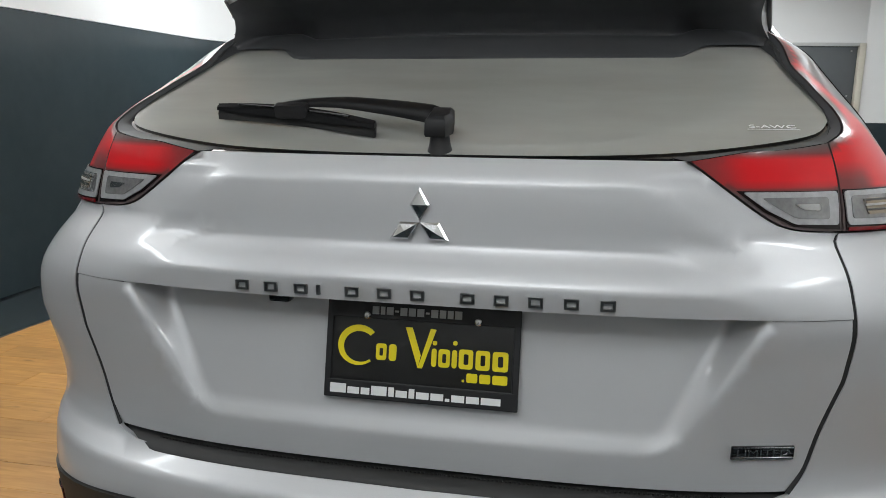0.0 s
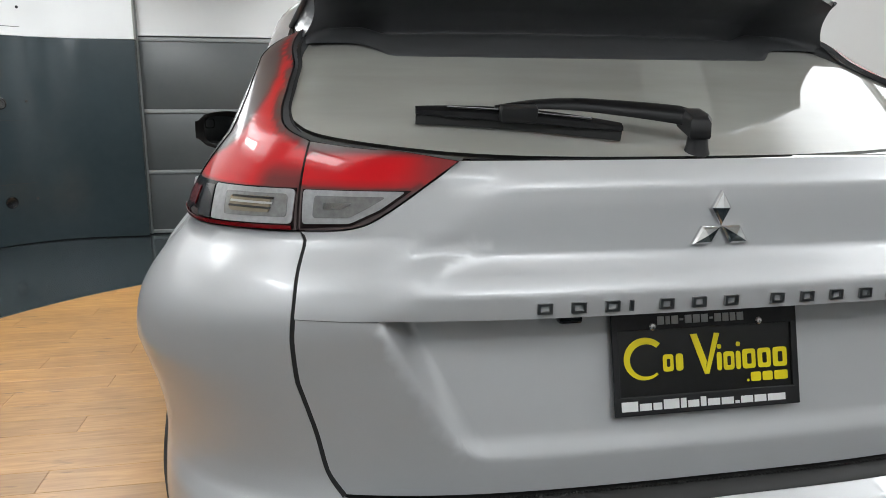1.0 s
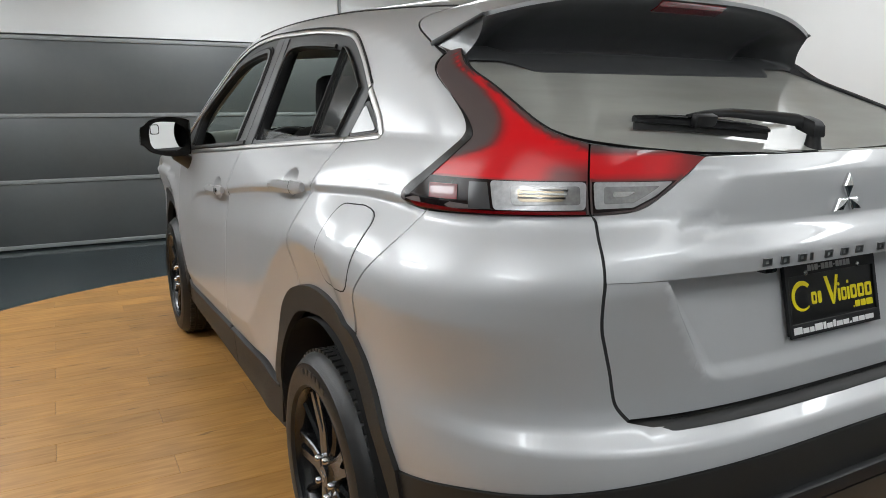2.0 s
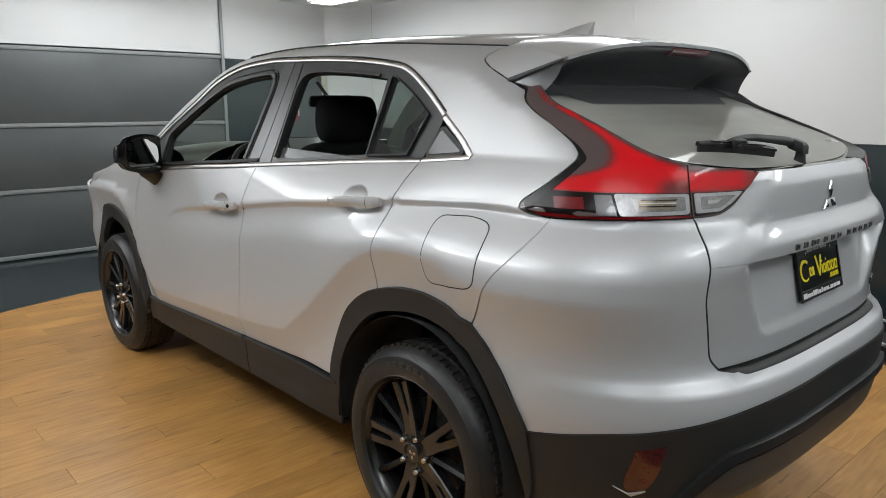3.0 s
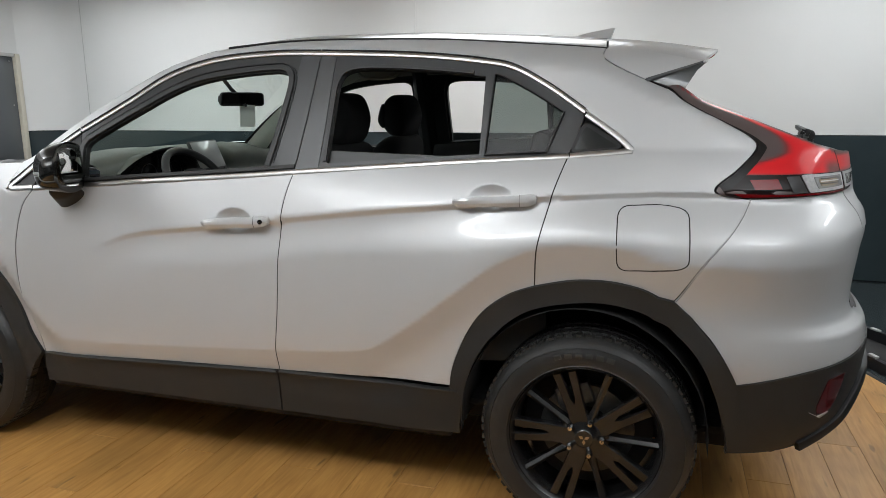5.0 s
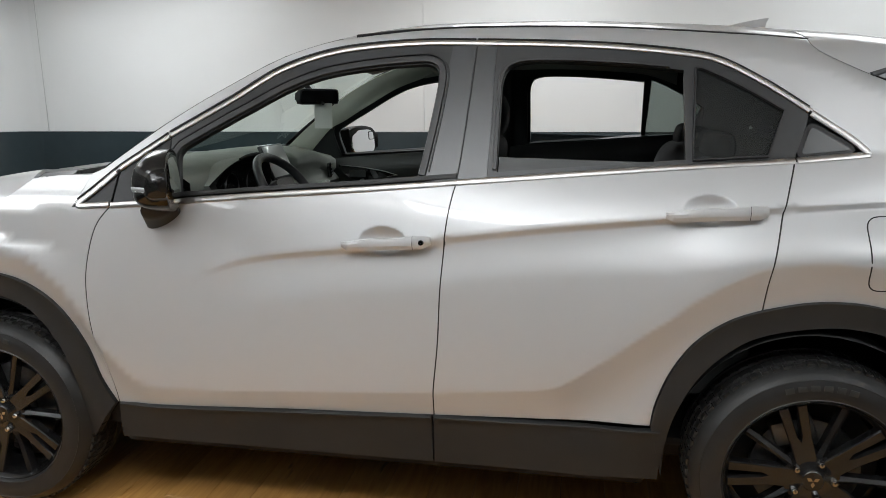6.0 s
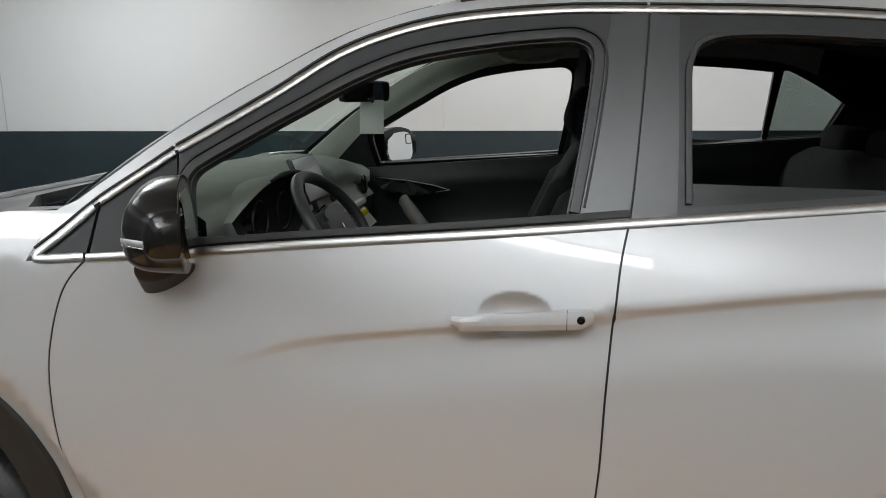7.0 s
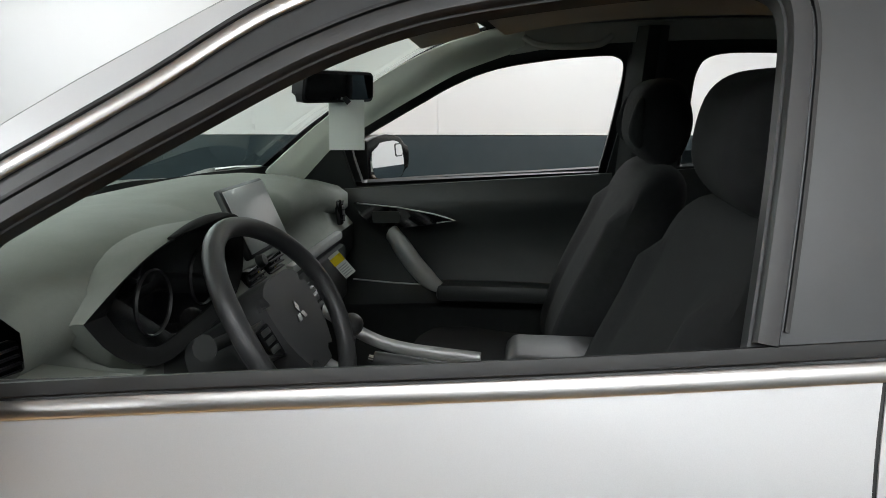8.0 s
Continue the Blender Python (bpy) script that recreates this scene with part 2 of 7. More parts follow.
WOOD = wood_material()


def lamp_lens_material():
    """Red tail-lamp lens that fades to smoke where the attribute 'red' is low."""
    m = material("tail_lamp_lens", (0.3, 0.01, 0.01), 0.40, spec=0.1, coat=0.55, coat_rough=0.02)
    nt = m.node_tree
    b = nt.nodes["Principled BSDF"]
    at, ramp = nt.nodes.new("ShaderNodeAttribute"), nt.nodes.new("ShaderNodeValToRGB")
    at.attribute_name = "red"
    e = ramp.color_ramp.elements
    e[0].position, e[0].color = 0.0, (0.105, 0.080, 0.078, 1)
    e[1].position, e[1].color = 1.0, (0.72, 0.008, 0.014, 1)
    mid = e.new(0.45)
    mid.color = (0.20, 0.035, 0.035, 1)
    nt.links.new(at.outputs["Fac"], ramp.inputs[0])
    nt.links.new(ramp.outputs[0], b.inputs["Base Color"])
    return m


LAMP_LENS = lamp_lens_material()


# ---- building tools ----
def part(name, bm, mat, parent=None, label="", smooth=True, sharp=35):
    """Links a bmesh as one mesh object under a thing or a part."""
    bmesh.ops.recalc_face_normals(bm, faces=bm.faces)
    me = bpy.data.meshes.new(name)
    bm.to_mesh(me)
    bm.free()
    me.materials.append(mat)
    if smooth:
        me.shade_smooth()
        me.set_sharp_from_angle(angle=radians(sharp))
    ob = new(name, me)
    ob.parent = parent
    return tagged(ob, label)


def box_bm(bm, x0, x1, y0, y1, z0, z1, bevel=0.0, m=None, seg=2):
    r = bmesh.ops.create_cube(bm, size=1, matrix=Matrix.Translation(((x0 + x1) / 2, (y0 + y1) / 2, (z0 + z1) / 2)) @ Matrix.Diagonal((abs(x1 - x0), abs(y1 - y0), abs(z1 - z0), 1)))
    vs = r["verts"]
    if bevel:
        es = list({e for v in vs for e in v.link_edges})
        b = bmesh.ops.bevel(bm, geom=es, offset=bevel, segments=seg, profile=0.5, affect="EDGES")
        vs = list({v for f in b["faces"] for v in f.verts} | {v for v in vs if v.is_valid})
    if m is not None:
        bmesh.ops.transform(bm, matrix=m, verts=vs)
    return bm


def block(name, x0, x1, y0, y1, z0, z1, mat, parent=None, label="", bevel=0.004, m=None, seg=2):
    return part(name, box_bm(bmesh.new(), x0, x1, y0, y1, z0, z1, bevel, m, seg), mat, parent, label)


def curve_points(ctrl, closed=False, seg=6):
    """A Catmull-Rom line through control points; a point with a third value of 1 is a corner."""
    n, out = len(ctrl), []
    last = n if closed else n - 1
    for i in range(last):
        p1, p2 = ctrl[i], ctrl[(i + 1) % n]
        p0 = ctrl[i - 1] if (i > 0 or closed) else p1
        p3 = ctrl[(i + 2) % n] if (i + 2 < n or closed) else p2
        if len(p1) > 2 and p1[2]:
            p0 = p1
        if len(p2) > 2 and p2[2]:
            p3 = p2
        straight = (len(p1) > 2 and p1[2] == 2)
        k = 1 if straight else seg
        for j in range(k):
            t = j / k
            out.append(tuple(0.5 * (2 * p1[c] + (p2[c] - p0[c]) * t + (2 * p0[c] - 5 * p1[c] + 4 * p2[c] - p3[c]) * t * t + (3 * p1[c] - p0[c] - 3 * p2[c] + p3[c]) * t ** 3) for c in (0, 1)))
    if not closed:
        out.append(tuple(ctrl[-1][:2]))
    return out


def area2(loop):
    return sum(a[0] * b[1] - b[0] * a[1] for a, b in zip(loop, loop[1:] + loop[:1]))


def inset(loop, d):
    """The closed loop drawn in by d (out where d is negative)."""
    sgn = 1 if area2(loop) > 0 else -1
    n, out = len(loop), []
    for i in range(n):
        (ax, ay), (bx, by), (cx, cy) = loop[i - 1], loop[i], loop[(i + 1) % n]
        ux, uy, vx, vy = bx - ax, by - ay, cx - bx, cy - by
        lu, lv = math.hypot(ux, uy) or 1e-9, math.hypot(vx, vy) or 1e-9
        nx, ny = -uy / lu - vy / lv, ux / lu + vx / lv
        ln = math.hypot(nx, ny) or 1e-9
        k = sgn * d * min(2.0, 2 / ln) / ln
        out.append((bx + nx * k, by + ny * k))
    return out


def within_loop(px, py, loop):
    hit = np.zeros(len(px), bool)
    for (x1, y1), (x2, y2) in zip(loop, loop[1:] + loop[:1]):
        if y1 != y2:
            hit ^= ((y1 > py) != (y2 > py)) & (px < (x2 - x1) * (py - y1) / (y2 - y1) + x1)
    return hit


def far_from(px, py, loop):
    best = np.full(len(px), 9.0)
    for (x1, y1), (x2, y2) in zip(loop, loop[1:] + loop[:1]):
        dx, dy = x2 - x1, y2 - y1
        t = np.clip(((px - x1) * dx + (py - y1) * dy) / (dx * dx + dy * dy + 1e-12), 0, 1)
        best = np.minimum(best, np.hypot(px - x1 - t * dx, py - y1 - t * dy))
    return best


def resample(loop, step):
    out = []
    for a, b in zip(loop, loop[1:] + loop[:1]):
        k = max(1, math.ceil(math.hypot(b[0] - a[0], b[1] - a[1]) / step))
        out += [(a[0] + (b[0] - a[0]) * j / k, a[1] + (b[1] - a[1]) * j / k) for j in range(k)]
    return out


def sheet(name, fn, loop, mat, parent, holes=(), step=0.03, rim=0.012, mirror=False, centre=(0, 1.3, 0.9), label="", attribute=None, flip=False, extra=()):
    """A panel: the outline (with holes) filled with a fine mesh, laid on the surface fn(a, b), its rim turned in by rim."""
    loops = [resample(l, step) for l in (loop, *holes)]
    pts, edges = [], []
    for l in loops:
        k = len(pts)
        pts += l
        edges += [(k + i, k + (i + 1) % len(l)) for i in range(len(l))]
    a0, a1 = min(p[0] for p in loops[0]), max(p[0] for p in loops[0])
    b0, b1 = min(p[1] for p in loops[0]), max(p[1] for p in loops[0])
    ga, gb = np.meshgrid(np.arange(a0 + step / 2, a1, step), np.arange(b0 + step / 2, b1, step * 0.8))
    ga, gb = ga.ravel(), gb.ravel()
    ok = within_loop(ga, gb, loops[0])
    for l in loops[1:]:
        ok &= ~within_loop(ga, gb, l)
    for l in loops:
        ok[ok] &= far_from(ga[ok], gb[ok], l) > 0.4 * step
    ga, gb = ga[ok], gb[ok]
    if extra:
        ea, eb = np.array([p[0] for p in extra]), np.array([p[1] for p in extra])
        far = np.array([np.hypot(ea - a, eb - b).min() > 0.011 for a, b in zip(ga, gb)])
        ga, gb = np.r_[ga[far], ea], np.r_[gb[far], eb]
        ok = within_loop(ga, gb, loops[0])
        for l in loops:
            ok[ok] &= far_from(ga[ok], gb[ok], l) > 0.006
        ga, gb = ga[ok], gb[ok]
    pts += list(zip(ga.tolist(), gb.tolist()))
    v2, _, f2, *_ = mathutils.geometry.delaunay_2d_cdt([Vector(p) for p in pts], edges, [], 0, 1e-7)
    mid = np.array([[sum(v2[i][c] for i in f) / 3 for c in (0, 1)] for f in f2])
    keep = within_loop(mid[:, 0], mid[:, 1], loops[0])
    for l in loops[1:]:
        keep &= ~within_loop(mid[:, 0], mid[:, 1], l)
    f2 = [tuple(f) for f, k in zip(f2, keep) if k]
    sx = -1 if mirror else 1
    pos = [Vector(fn(*p)) for p in v2]
    h, nor = 0.002, []
    for p, q in zip(v2, pos):
        du = Vector(fn(p[0] + h, p[1])) - Vector(fn(p[0] - h, p[1]))
        dv = Vector(fn(p[0], p[1] + h)) - Vector(fn(p[0], p[1] - h))
        n = du.cross(dv)
        n = n.normalized() if n.length > 1e-12 else (q - Vector(centre)).normalized()
        nor.append(n)
    if sum((q - Vector(centre)).dot(n) for q, n in zip(pos, nor)) * (-1 if flip else 1) < 0:
        nor = [-n for n in nor]
    turn = sum((pos[f[1]] - pos[f[0]]).cross(pos[f[2]] - pos[f[0]]).dot(nor[f[0]]) for f in f2) < 0
    if turn != mirror:
        f2 = [f[::-1] for f in f2]
    count = {}
    for f in f2:
        for i, j in zip(f, f[1:] + f[:1]):
            count[(i, j)] = 1
    verts = [(q.x * sx, q.y, q.z) for q in pos]
    normals = [(n.x * sx, n.y, n.z) for n in nor]
    faces = list(f2)
    if rim:
        top, low = {}, {}
        for (i, j) in list(count):
            if (j, i) in count:
                continue
            for k in (i, j):
                if k not in top:
                    top[k] = len(verts)
                    verts.append(verts[k])
                    low[k] = len(verts)
                    verts.append(tuple((pos[k] - nor[k] * rim)[c] * (sx if c == 0 else 1) for c in range(3)))
                    normals += [None, None]
            e = Vector(verts[j]) - Vector(verts[i])
            side = e.cross(Vector(normals[i])).normalized()
            for k in (top[i], low[i], top[j], low[j]):
                normals[k] = tuple(side) if normals[k] is None else normals[k]
            faces.append((i and top[i] or top[i], low[i], low[j], top[j]))
    me = bpy.data.meshes.new(name)
    me.from_pydata(verts, [], faces)
    me.materials.append(mat)
    me.shade_smooth()
    me.normals_split_custom_set_from_vertices([n if n is not None else (0, 0, 1) for n in normals])
    if attribute is not None:
        at = me.attributes.new("red", "FLOAT", "POINT")
        for i, p in enumerate(v2):
            at.data[i].value = attribute(p[0], p[1])
    ob = new(name, me)
    ob.parent = parent
    return tagged(ob, label)


def ribbon(name, points, normals, width, height, mat, parent, mirror=False, label="", closed=False):
    """A moulding of rounded section swept along 3D points; width lies in the surface, height stands off it."""
    bm = bmesh.new()
    sx = -1 if mirror else 1
    rings = []
    n = len(points)
    for i, (p, nn) in enumerate(zip(points, normals)):
        p, nn = Vector(p), Vector(nn).normalized()
        a, b = Vector(points[i - 1] if (i or closed) else p), Vector(points[(i + 1) % n] if (i < n - 1 or closed) else p)
        along = (b - a).normalized()
        side = nn.cross(along).normalized()
        ring = []
        for u, v in ((-0.5, -0.3), (-0.5, 0.55), (-0.41, 0.93), (0, 1), (0.41, 0.93), (0.5, 0.55), (0.5, -0.3)):
            q = p + side * (u * width) + nn * (v * height)
            ring.append(bm.verts.new((q.x * sx, q.y, q.z)))
        rings.append(ring)
    for r, s in zip(rings, rings[1:] + (rings[:1] if closed else [])):
        for i in range(6):
            bm.faces.new((r[i], r[i + 1], s[i + 1], s[i]))
        bm.faces.new((r[6], r[0], s[0], s[6]))
    if not closed:
        bm.faces.new(rings[0]), bm.faces.new(rings[-1][::-1])
    return part(name, bm, mat, parent, label, sharp=50)


def tube(name, points, radius, mat, parent, closed=False, sides=10, label="", squash=None):
    """A round bar along 3D points; radius may be a function of 0..1."""
    bm = bmesh.new()
    rings, n = [], len(points)
    up = Vector((0, 0, 1))
    for i, p in enumerate(points):
        p = Vector(p)
        a, b = Vector(points[i - 1] if (i or closed) else p), Vector(points[(i + 1) % n] if (i < n - 1 or closed) else p)
        d = (b - a).normalized()
        u = d.cross(up if abs(d.z) < 0.95 else Vector((1, 0, 0))).normalized()
        v = u.cross(d)
        r = radius(i / max(1, n - 1)) if callable(radius) else radius
        ru, rv = (r * squash[0], r * squash[1]) if squash else (r, r)
        rings.append([bm.verts.new(p + u * (ru * math.cos(k / sides * math.tau)) + v * (rv * math.sin(k / sides * math.tau))) for k in range(sides)])
    for r, s in zip(rings, rings[1:] + (rings[:1] if closed else [])):
        for k in range(sides):
            bm.faces.new((r[k], r[(k + 1) % sides], s[(k + 1) % sides], s[k]))
    if not closed:
        bm.faces.new(rings[0]), bm.faces.new(rings[-1][::-1])
    return part(name, bm, mat, parent, label, sharp=60)


def lathe(bm, profile, m=None, seg=48):
    """Turns (radius, height) pairs round the z axis, then lays them by m."""
    rings = []
    for r, h in profile:
        ring = []
        for k in range(seg):
            p = Vector((r * math.cos(k / seg * math.tau), r * math.sin(k / seg * math.tau), h))
            ring.append(bm.verts.new(m @ p if m is not None else p))
        rings.append(ring)
    for r, s in zip(rings, rings[1:]):
        for k in range(seg):
            bm.faces.new((r[k], r[(k + 1) % seg], s[(k + 1) % seg], s[k]))
    return rings


def prism(bm, outline, h0, h1, m=None):
    """A flat outline in x, y, raised from h0 to h1."""
    lo = [bm.verts.new(m @ Vector((x, y, h0)) if m is not None else (x, y, h0)) for x, y in outline]
    hi = [bm.verts.new(m @ Vector((x, y, h1)) if m is not None else (x, y, h1)) for x, y in outline]
    n = len(outline)
    bm.faces.new(lo[::-1]), bm.faces.new(hi)
    for i in range(n):
        bm.faces.new((lo[i], lo[(i + 1) % n], hi[(i + 1) % n], hi[i]))
    return bm


def rounded(points, r, seg=4):
    """A closed outline with its corners rounded by r."""
    out, n = [], len(points)
    for i in range(n):
        a, b, c = Vector(points[i - 1]), Vector(points[i]), Vector(points[(i + 1) % n])
        d1, d2 = min(r, (a - b).length * 0.45), min(r, (c - b).length * 0.45)
        p, q = b + (a - b).normalized() * d1, b + (c - b).normalized() * d2
        for j in range(seg + 1):
            t = j / seg
            s = p * (1 - t) ** 2 + b * (2 * t * (1 - t)) + q * t * t
            out.append((s.x, s.y))
    return out


def text_part(name, body, size, m, mat, parent, depth=0.002, label="", align="CENTER"):
    cu = bpy.data.curves.new(name, "FONT")
    cu.body, cu.size, cu.extrude, cu.align_x, cu.align_y = body, size, depth / 2, align, "CENTER"
    tmp = new("text_source", cu)
    me = bpy.data.meshes.new_from_object(tmp.evaluated_get(bpy.context.evaluated_depsgraph_get()))
    bpy.data.objects.remove(tmp)
    me.transform(m)
    me.materials.clear()
    me.materials.append(mat)
    ob = new(name, me)
    ob.parent = parent
    return tagged(ob, label)


# ---- room ----
def wall_strip(name, plan, z0, z1, mat, thick=0.12, parent=None, label=""):
    """A wall that follows a plan line, its room side on the line and its thickness to the right of it."""
    bm = bmesh.new()
    n, rows = len(plan), []
    for i, (x, y) in enumerate(plan):
        a, b = plan[max(0, i - 1)], plan[min(n - 1, i + 1)]
        dx, dy = b[0] - a[0], b[1] - a[1]
        ln = math.hypot(dx, dy)
        ox, oy = dy / ln * thick, -dx / ln * thick
        rows.append([bm.verts.new((x, y, z0)), bm.verts.new((x, y, z1)), bm.verts.new((x + ox, y + oy, z1)), bm.verts.new((x + ox, y + oy, z0))])
    for r, s in zip(rows, rows[1:]):
        for k in range(4):
            bm.faces.new((r[k], r[(k + 1) % 4], s[(k + 1) % 4], s[k]))
    bm.faces.new(rows[0]), bm.faces.new(rows[-1][::-1])
    ob = part(name, bm, mat, parent, label, sharp=25)
    return tagged(ob, kind="structure") if parent is None else ob


def arc(cx, cy, r, a0, a1, n=14):
    return [(cx + r * math.cos(radians(a0 + (a1 - a0) * k / n)), cy + r * math.sin(radians(a0 + (a1 - a0) * k / n))) for k in range(n + 1)]


XL, XR, YB, YG = -3.75, 3.25, -3.6, 5.97
GX0, GX1, BAND, BAND_R = -2.19, 1.41, 1.93, 1.15
left_plan = [(GX0, YG)] + arc(XL + 1.15, YG - 1.15, 1.15, 90, 180) + [(XL, YB)]
front_plan = arc(XR - 0.5, 6.28 - 0.5, 0.5, 0, 70, 8) + [(2.85, 6.25), (GX1, YG)]
right_plan = [(XR, YB), (XR, 5.78)]
back_plan = [(XL, YB), (XR, YB)]
wall_strip("wall_left", left_plan[::-1], 0, BAND, WALL_DARK, label="dark slate glossy lower wall panel, curved at the corner")
wall_strip("wall_left_upper", left_plan[::-1], BAND + 0.004, CEIL, WALL_WHITE, label="glossy white upper wall panel above the dark band")
for nm, plan in (("wall_front", [(GX0, YG), (GX1, YG)]),):
    wall_strip(nm, plan[::-1], BAND + 0.05, CEIL, WALL_WHITE, label="white wall above the garage door")
wall_strip("wall_door_side", front_plan[8:], 0, BAND, WALL_DARK, label="dark slate wall panel beside the garage door")
wall_strip("wall_door_side_upper", front_plan[8:], BAND + 0.004, CEIL, WALL_WHITE, label="white upper wall beside the garage door")
wall_strip("wall_right", right_plan + front_plan[:9], 0, BAND_R, WALL_DARK, label="low dark slate band of the wall beyond the car")
wall_strip("wall_right_upper", right_plan + front_plan[:9], BAND_R + 0.004, CEIL, WALL_WHITE, label="tall glossy white wall panel beyond the car")
wall_strip("wall_back", back_plan, 0, BAND_R, WALL_DARK, label="dark lower wall")
wall_strip("wall_back_upper", back_plan, BAND_R + 0.004, CEIL, WALL_WHITE, label="white upper wall")
tagged(block("ceiling", XL - 0.2, XR + 0.2, YB - 0.2, 6.6, CEIL, CEIL + 0.12, CEILING_MAT, label="plain white ceiling", bevel=0), kind="structure")
tagged(block("floor", XL - 0.2, XR + 0.2, YB - 0.2, 6.6, -0.12, -0.012, FLOOR_DARK, label="glossy dark painted floor round the turntable", bevel=0), kind="structure")


def trim_bar(name, x0, x1, y0, y1, z0, z1, mat=GARAGE_BAR, label="thin grey wall joint strip"):
    return tagged(block(name, x0, x1, y0, y1, z0, z1, mat, label=label, bevel=0.003), kind="structure")


trim_bar("trim", GX0 - 0.02, GX0 + 0.015, YG - 0.025, YG - 0.002, 0, CEIL)
trim_bar("trim", GX1 - 0.015, GX1 + 0.02, YG - 0.025, YG - 0.002, 0, CEIL)
trim_bar("trim", GX0 - 0.62, GX0 - 0.612, YG - 0.004, YG + 0.01, BAND, CEIL, BOX_GREY)
trim_bar("trim", XR - 0.004, XR + 0.01, 5.70, 5.708, BAND_R, CEIL, BOX_GREY)
trim_bar("trim", XR - 0.004, XR + 0.01, 2.0, 2.006, BAND_R, CEIL, WALL_WHITE)

garage = tagged(new("garage_door"), "closed grey sectional garage door with pale horizontal rails", "garage door", kind="structure")
for z0, z1 in ((0.03, 0.615), (0.655, 1.225), (1.265, 1.925)):
    block("panel", GX0 + 0.015, GX1 - 0.015, YG, YG + 0.05, z0, z1, GARAGE, garage, bevel=0.004)
for z0 in (0.0, 0.615, 1.225, 1.925):
    block("rail", GX0 + 0.015, GX1 - 0.015, YG - 0.012, YG + 0.05, z0 + 0.001, z0 + 0.039, GARAGE_BAR, garage, "pale grey rail", bevel=0.006)
block("panel", GX0, GX1, YG + 0.05, YG + 0.10, 0, 1.98, GARAGE, garage, bevel=0)

# the personnel door, on the wall that runs slightly askew
door_dir = Vector((2.85 - GX1, 6.25 - YG, 0)).normalized()
door_m = Matrix.Translation((GX1, YG, 0)) @ Matrix.Rotation(math.atan2(door_dir.y, door_dir.x), 4, "Z")
door = tagged(new("door_1"), "closed dark grey steel door with a narrow window and cream frame", "door", kind="structure")
block("leaf", 0.80, 1.46, -0.012, 0.0, 0.0, 1.90, DOOR_GREY, door, m=door_m)
block("window", 0.93, 1.07, -0.016, -0.0125, 1.30, 1.72, PAPER, door, "pale narrow window", m=door_m, bevel=0.001)
block("sign", 0.945, 1.045, -0.018, -0.0165, 1.24, 1.42, RED_SIGN, door, "dull red sheet", m=door_m, bevel=0.0)
block("frame", 1.465, 1.53, -0.045, 0.0, 0.0, 1.935, CREAM, door, "cream painted frame", m=door_m)
block("frame", 0.80, 1.53, -0.03, 0.0, 1.905, 1.94, BOX_GREY, door, m=door_m)
for zz in (1.86, 1.42, 0.85):
    bm = bmesh.new()
    lathe(bm, [(0.001, 0.004), (0.008, 0.003), (0.010, 0.0)], door_m @ pose(1.40, -0.013, zz, 90, 0, 0), 12)
    part("screw", bm, STEEL, door)


def wall_box():
    ob = tagged(new("switch_box"), "grey electrical switch box fixed to the dark wall", "switch box")
    ob.location = (XR, -0.68, 0.48)
    block("case", -0.07, -0.001, -0.075, 0.075, -0.11, 0.11, BOX_GREY, ob, bevel=0.008)
    block("cover", -0.078, -0.0705, -0.035, 0.03, -0.02, 0.07, PAPER, ob, "white cover plate", bevel=0.003)
    tube("cable", [(-0.03, -0.02, -0.11), (-0.035, -0.03, -0.25), (-0.03, -0.05, -0.48)], 0.012, BOX_GREY, ob)


wall_box()


def wall_socket(angle, z, r=0.06, seam=0.155):
    """A round black fitting with a screw at each side and a hatch seam below it, on the curved corner of the left wall."""
    ob = tagged(new("wall_socket"), "small round black fitting let into the curved wall", "wall socket")
    cx, cy, rr = XL + 1.15, YG - 1.15, 1.028
    ob.matrix_world = Matrix.Translation((cx + rr * math.cos(radians(angle)), cy + rr * math.sin(radians(angle)), z)) @ Matrix.Rotation(radians(angle + 180), 4, "Z") @ Matrix.Rotation(radians(90), 4, "Y")
    inv = ob.matrix_world.inverted()
    bm = bmesh.new()
    lathe(bm, [(0.001, 0.003), (r * 0.45, 0.003), (r * 0.5, 0.006), (r * 0.78, 0.006), (r * 0.85, 0.010), (r, 0.009), (r * 1.08, -0.004)], None, 24)
    part("cap", bm, GLOSS_BLACK, ob)

    def on_wall(da, dz, lift):
        a = radians(angle + da)
        return inv @ Vector((cx + (rr - lift) * math.cos(a), cy + (rr - lift) * math.sin(a), z + dz))
    for k in (-1, 1):
        bm = bmesh.new()
        lathe(bm, [(0.001, 0.004), (0.011, 0.003), (0.014, -0.004)], Matrix.Translation(on_wall(12.8 * k, 0.02, 0.002)), 10)
        part("screw", bm, DARK, ob)
    tube("hatch_seam", [on_wall(-13 + 26 * k / 8, -seam, 0.001) for k in range(9)], 0.0022, DARK, ob, sides=5)


wall_socket(135, 2.168)
wall_socket(135.3, 1.322, 0.055)
wall_socket(135, 0.404, 0.055, -0.17)

# ceiling lamps
def ceiling_lamp(x, y, turn):
    ob = tagged(new("pendant_lamp"), "long white pendant lamp hung below the ceiling, switched on", "pendant lamp", "pendant lamps")
    ob.matrix_world = pose(x, y, CEIL - DROP, 0, 0, turn)
    block("housing", -0.14, 0.14, -0.52, 0.52, -0.012, 0.012, CEILING_MAT, ob, bevel=0.004)
    block("diffuser", -0.12, 0.12, -0.49, 0.49, -0.022, -0.0125, TUBE, ob, "glowing diffuser", bevel=0.004)
    for k in (-0.4, 0.4):
        tube("hanger", [(0, k, 0.01), (0, k, DROP - 0.001)], 0.004, STEEL, ob, sides=6)


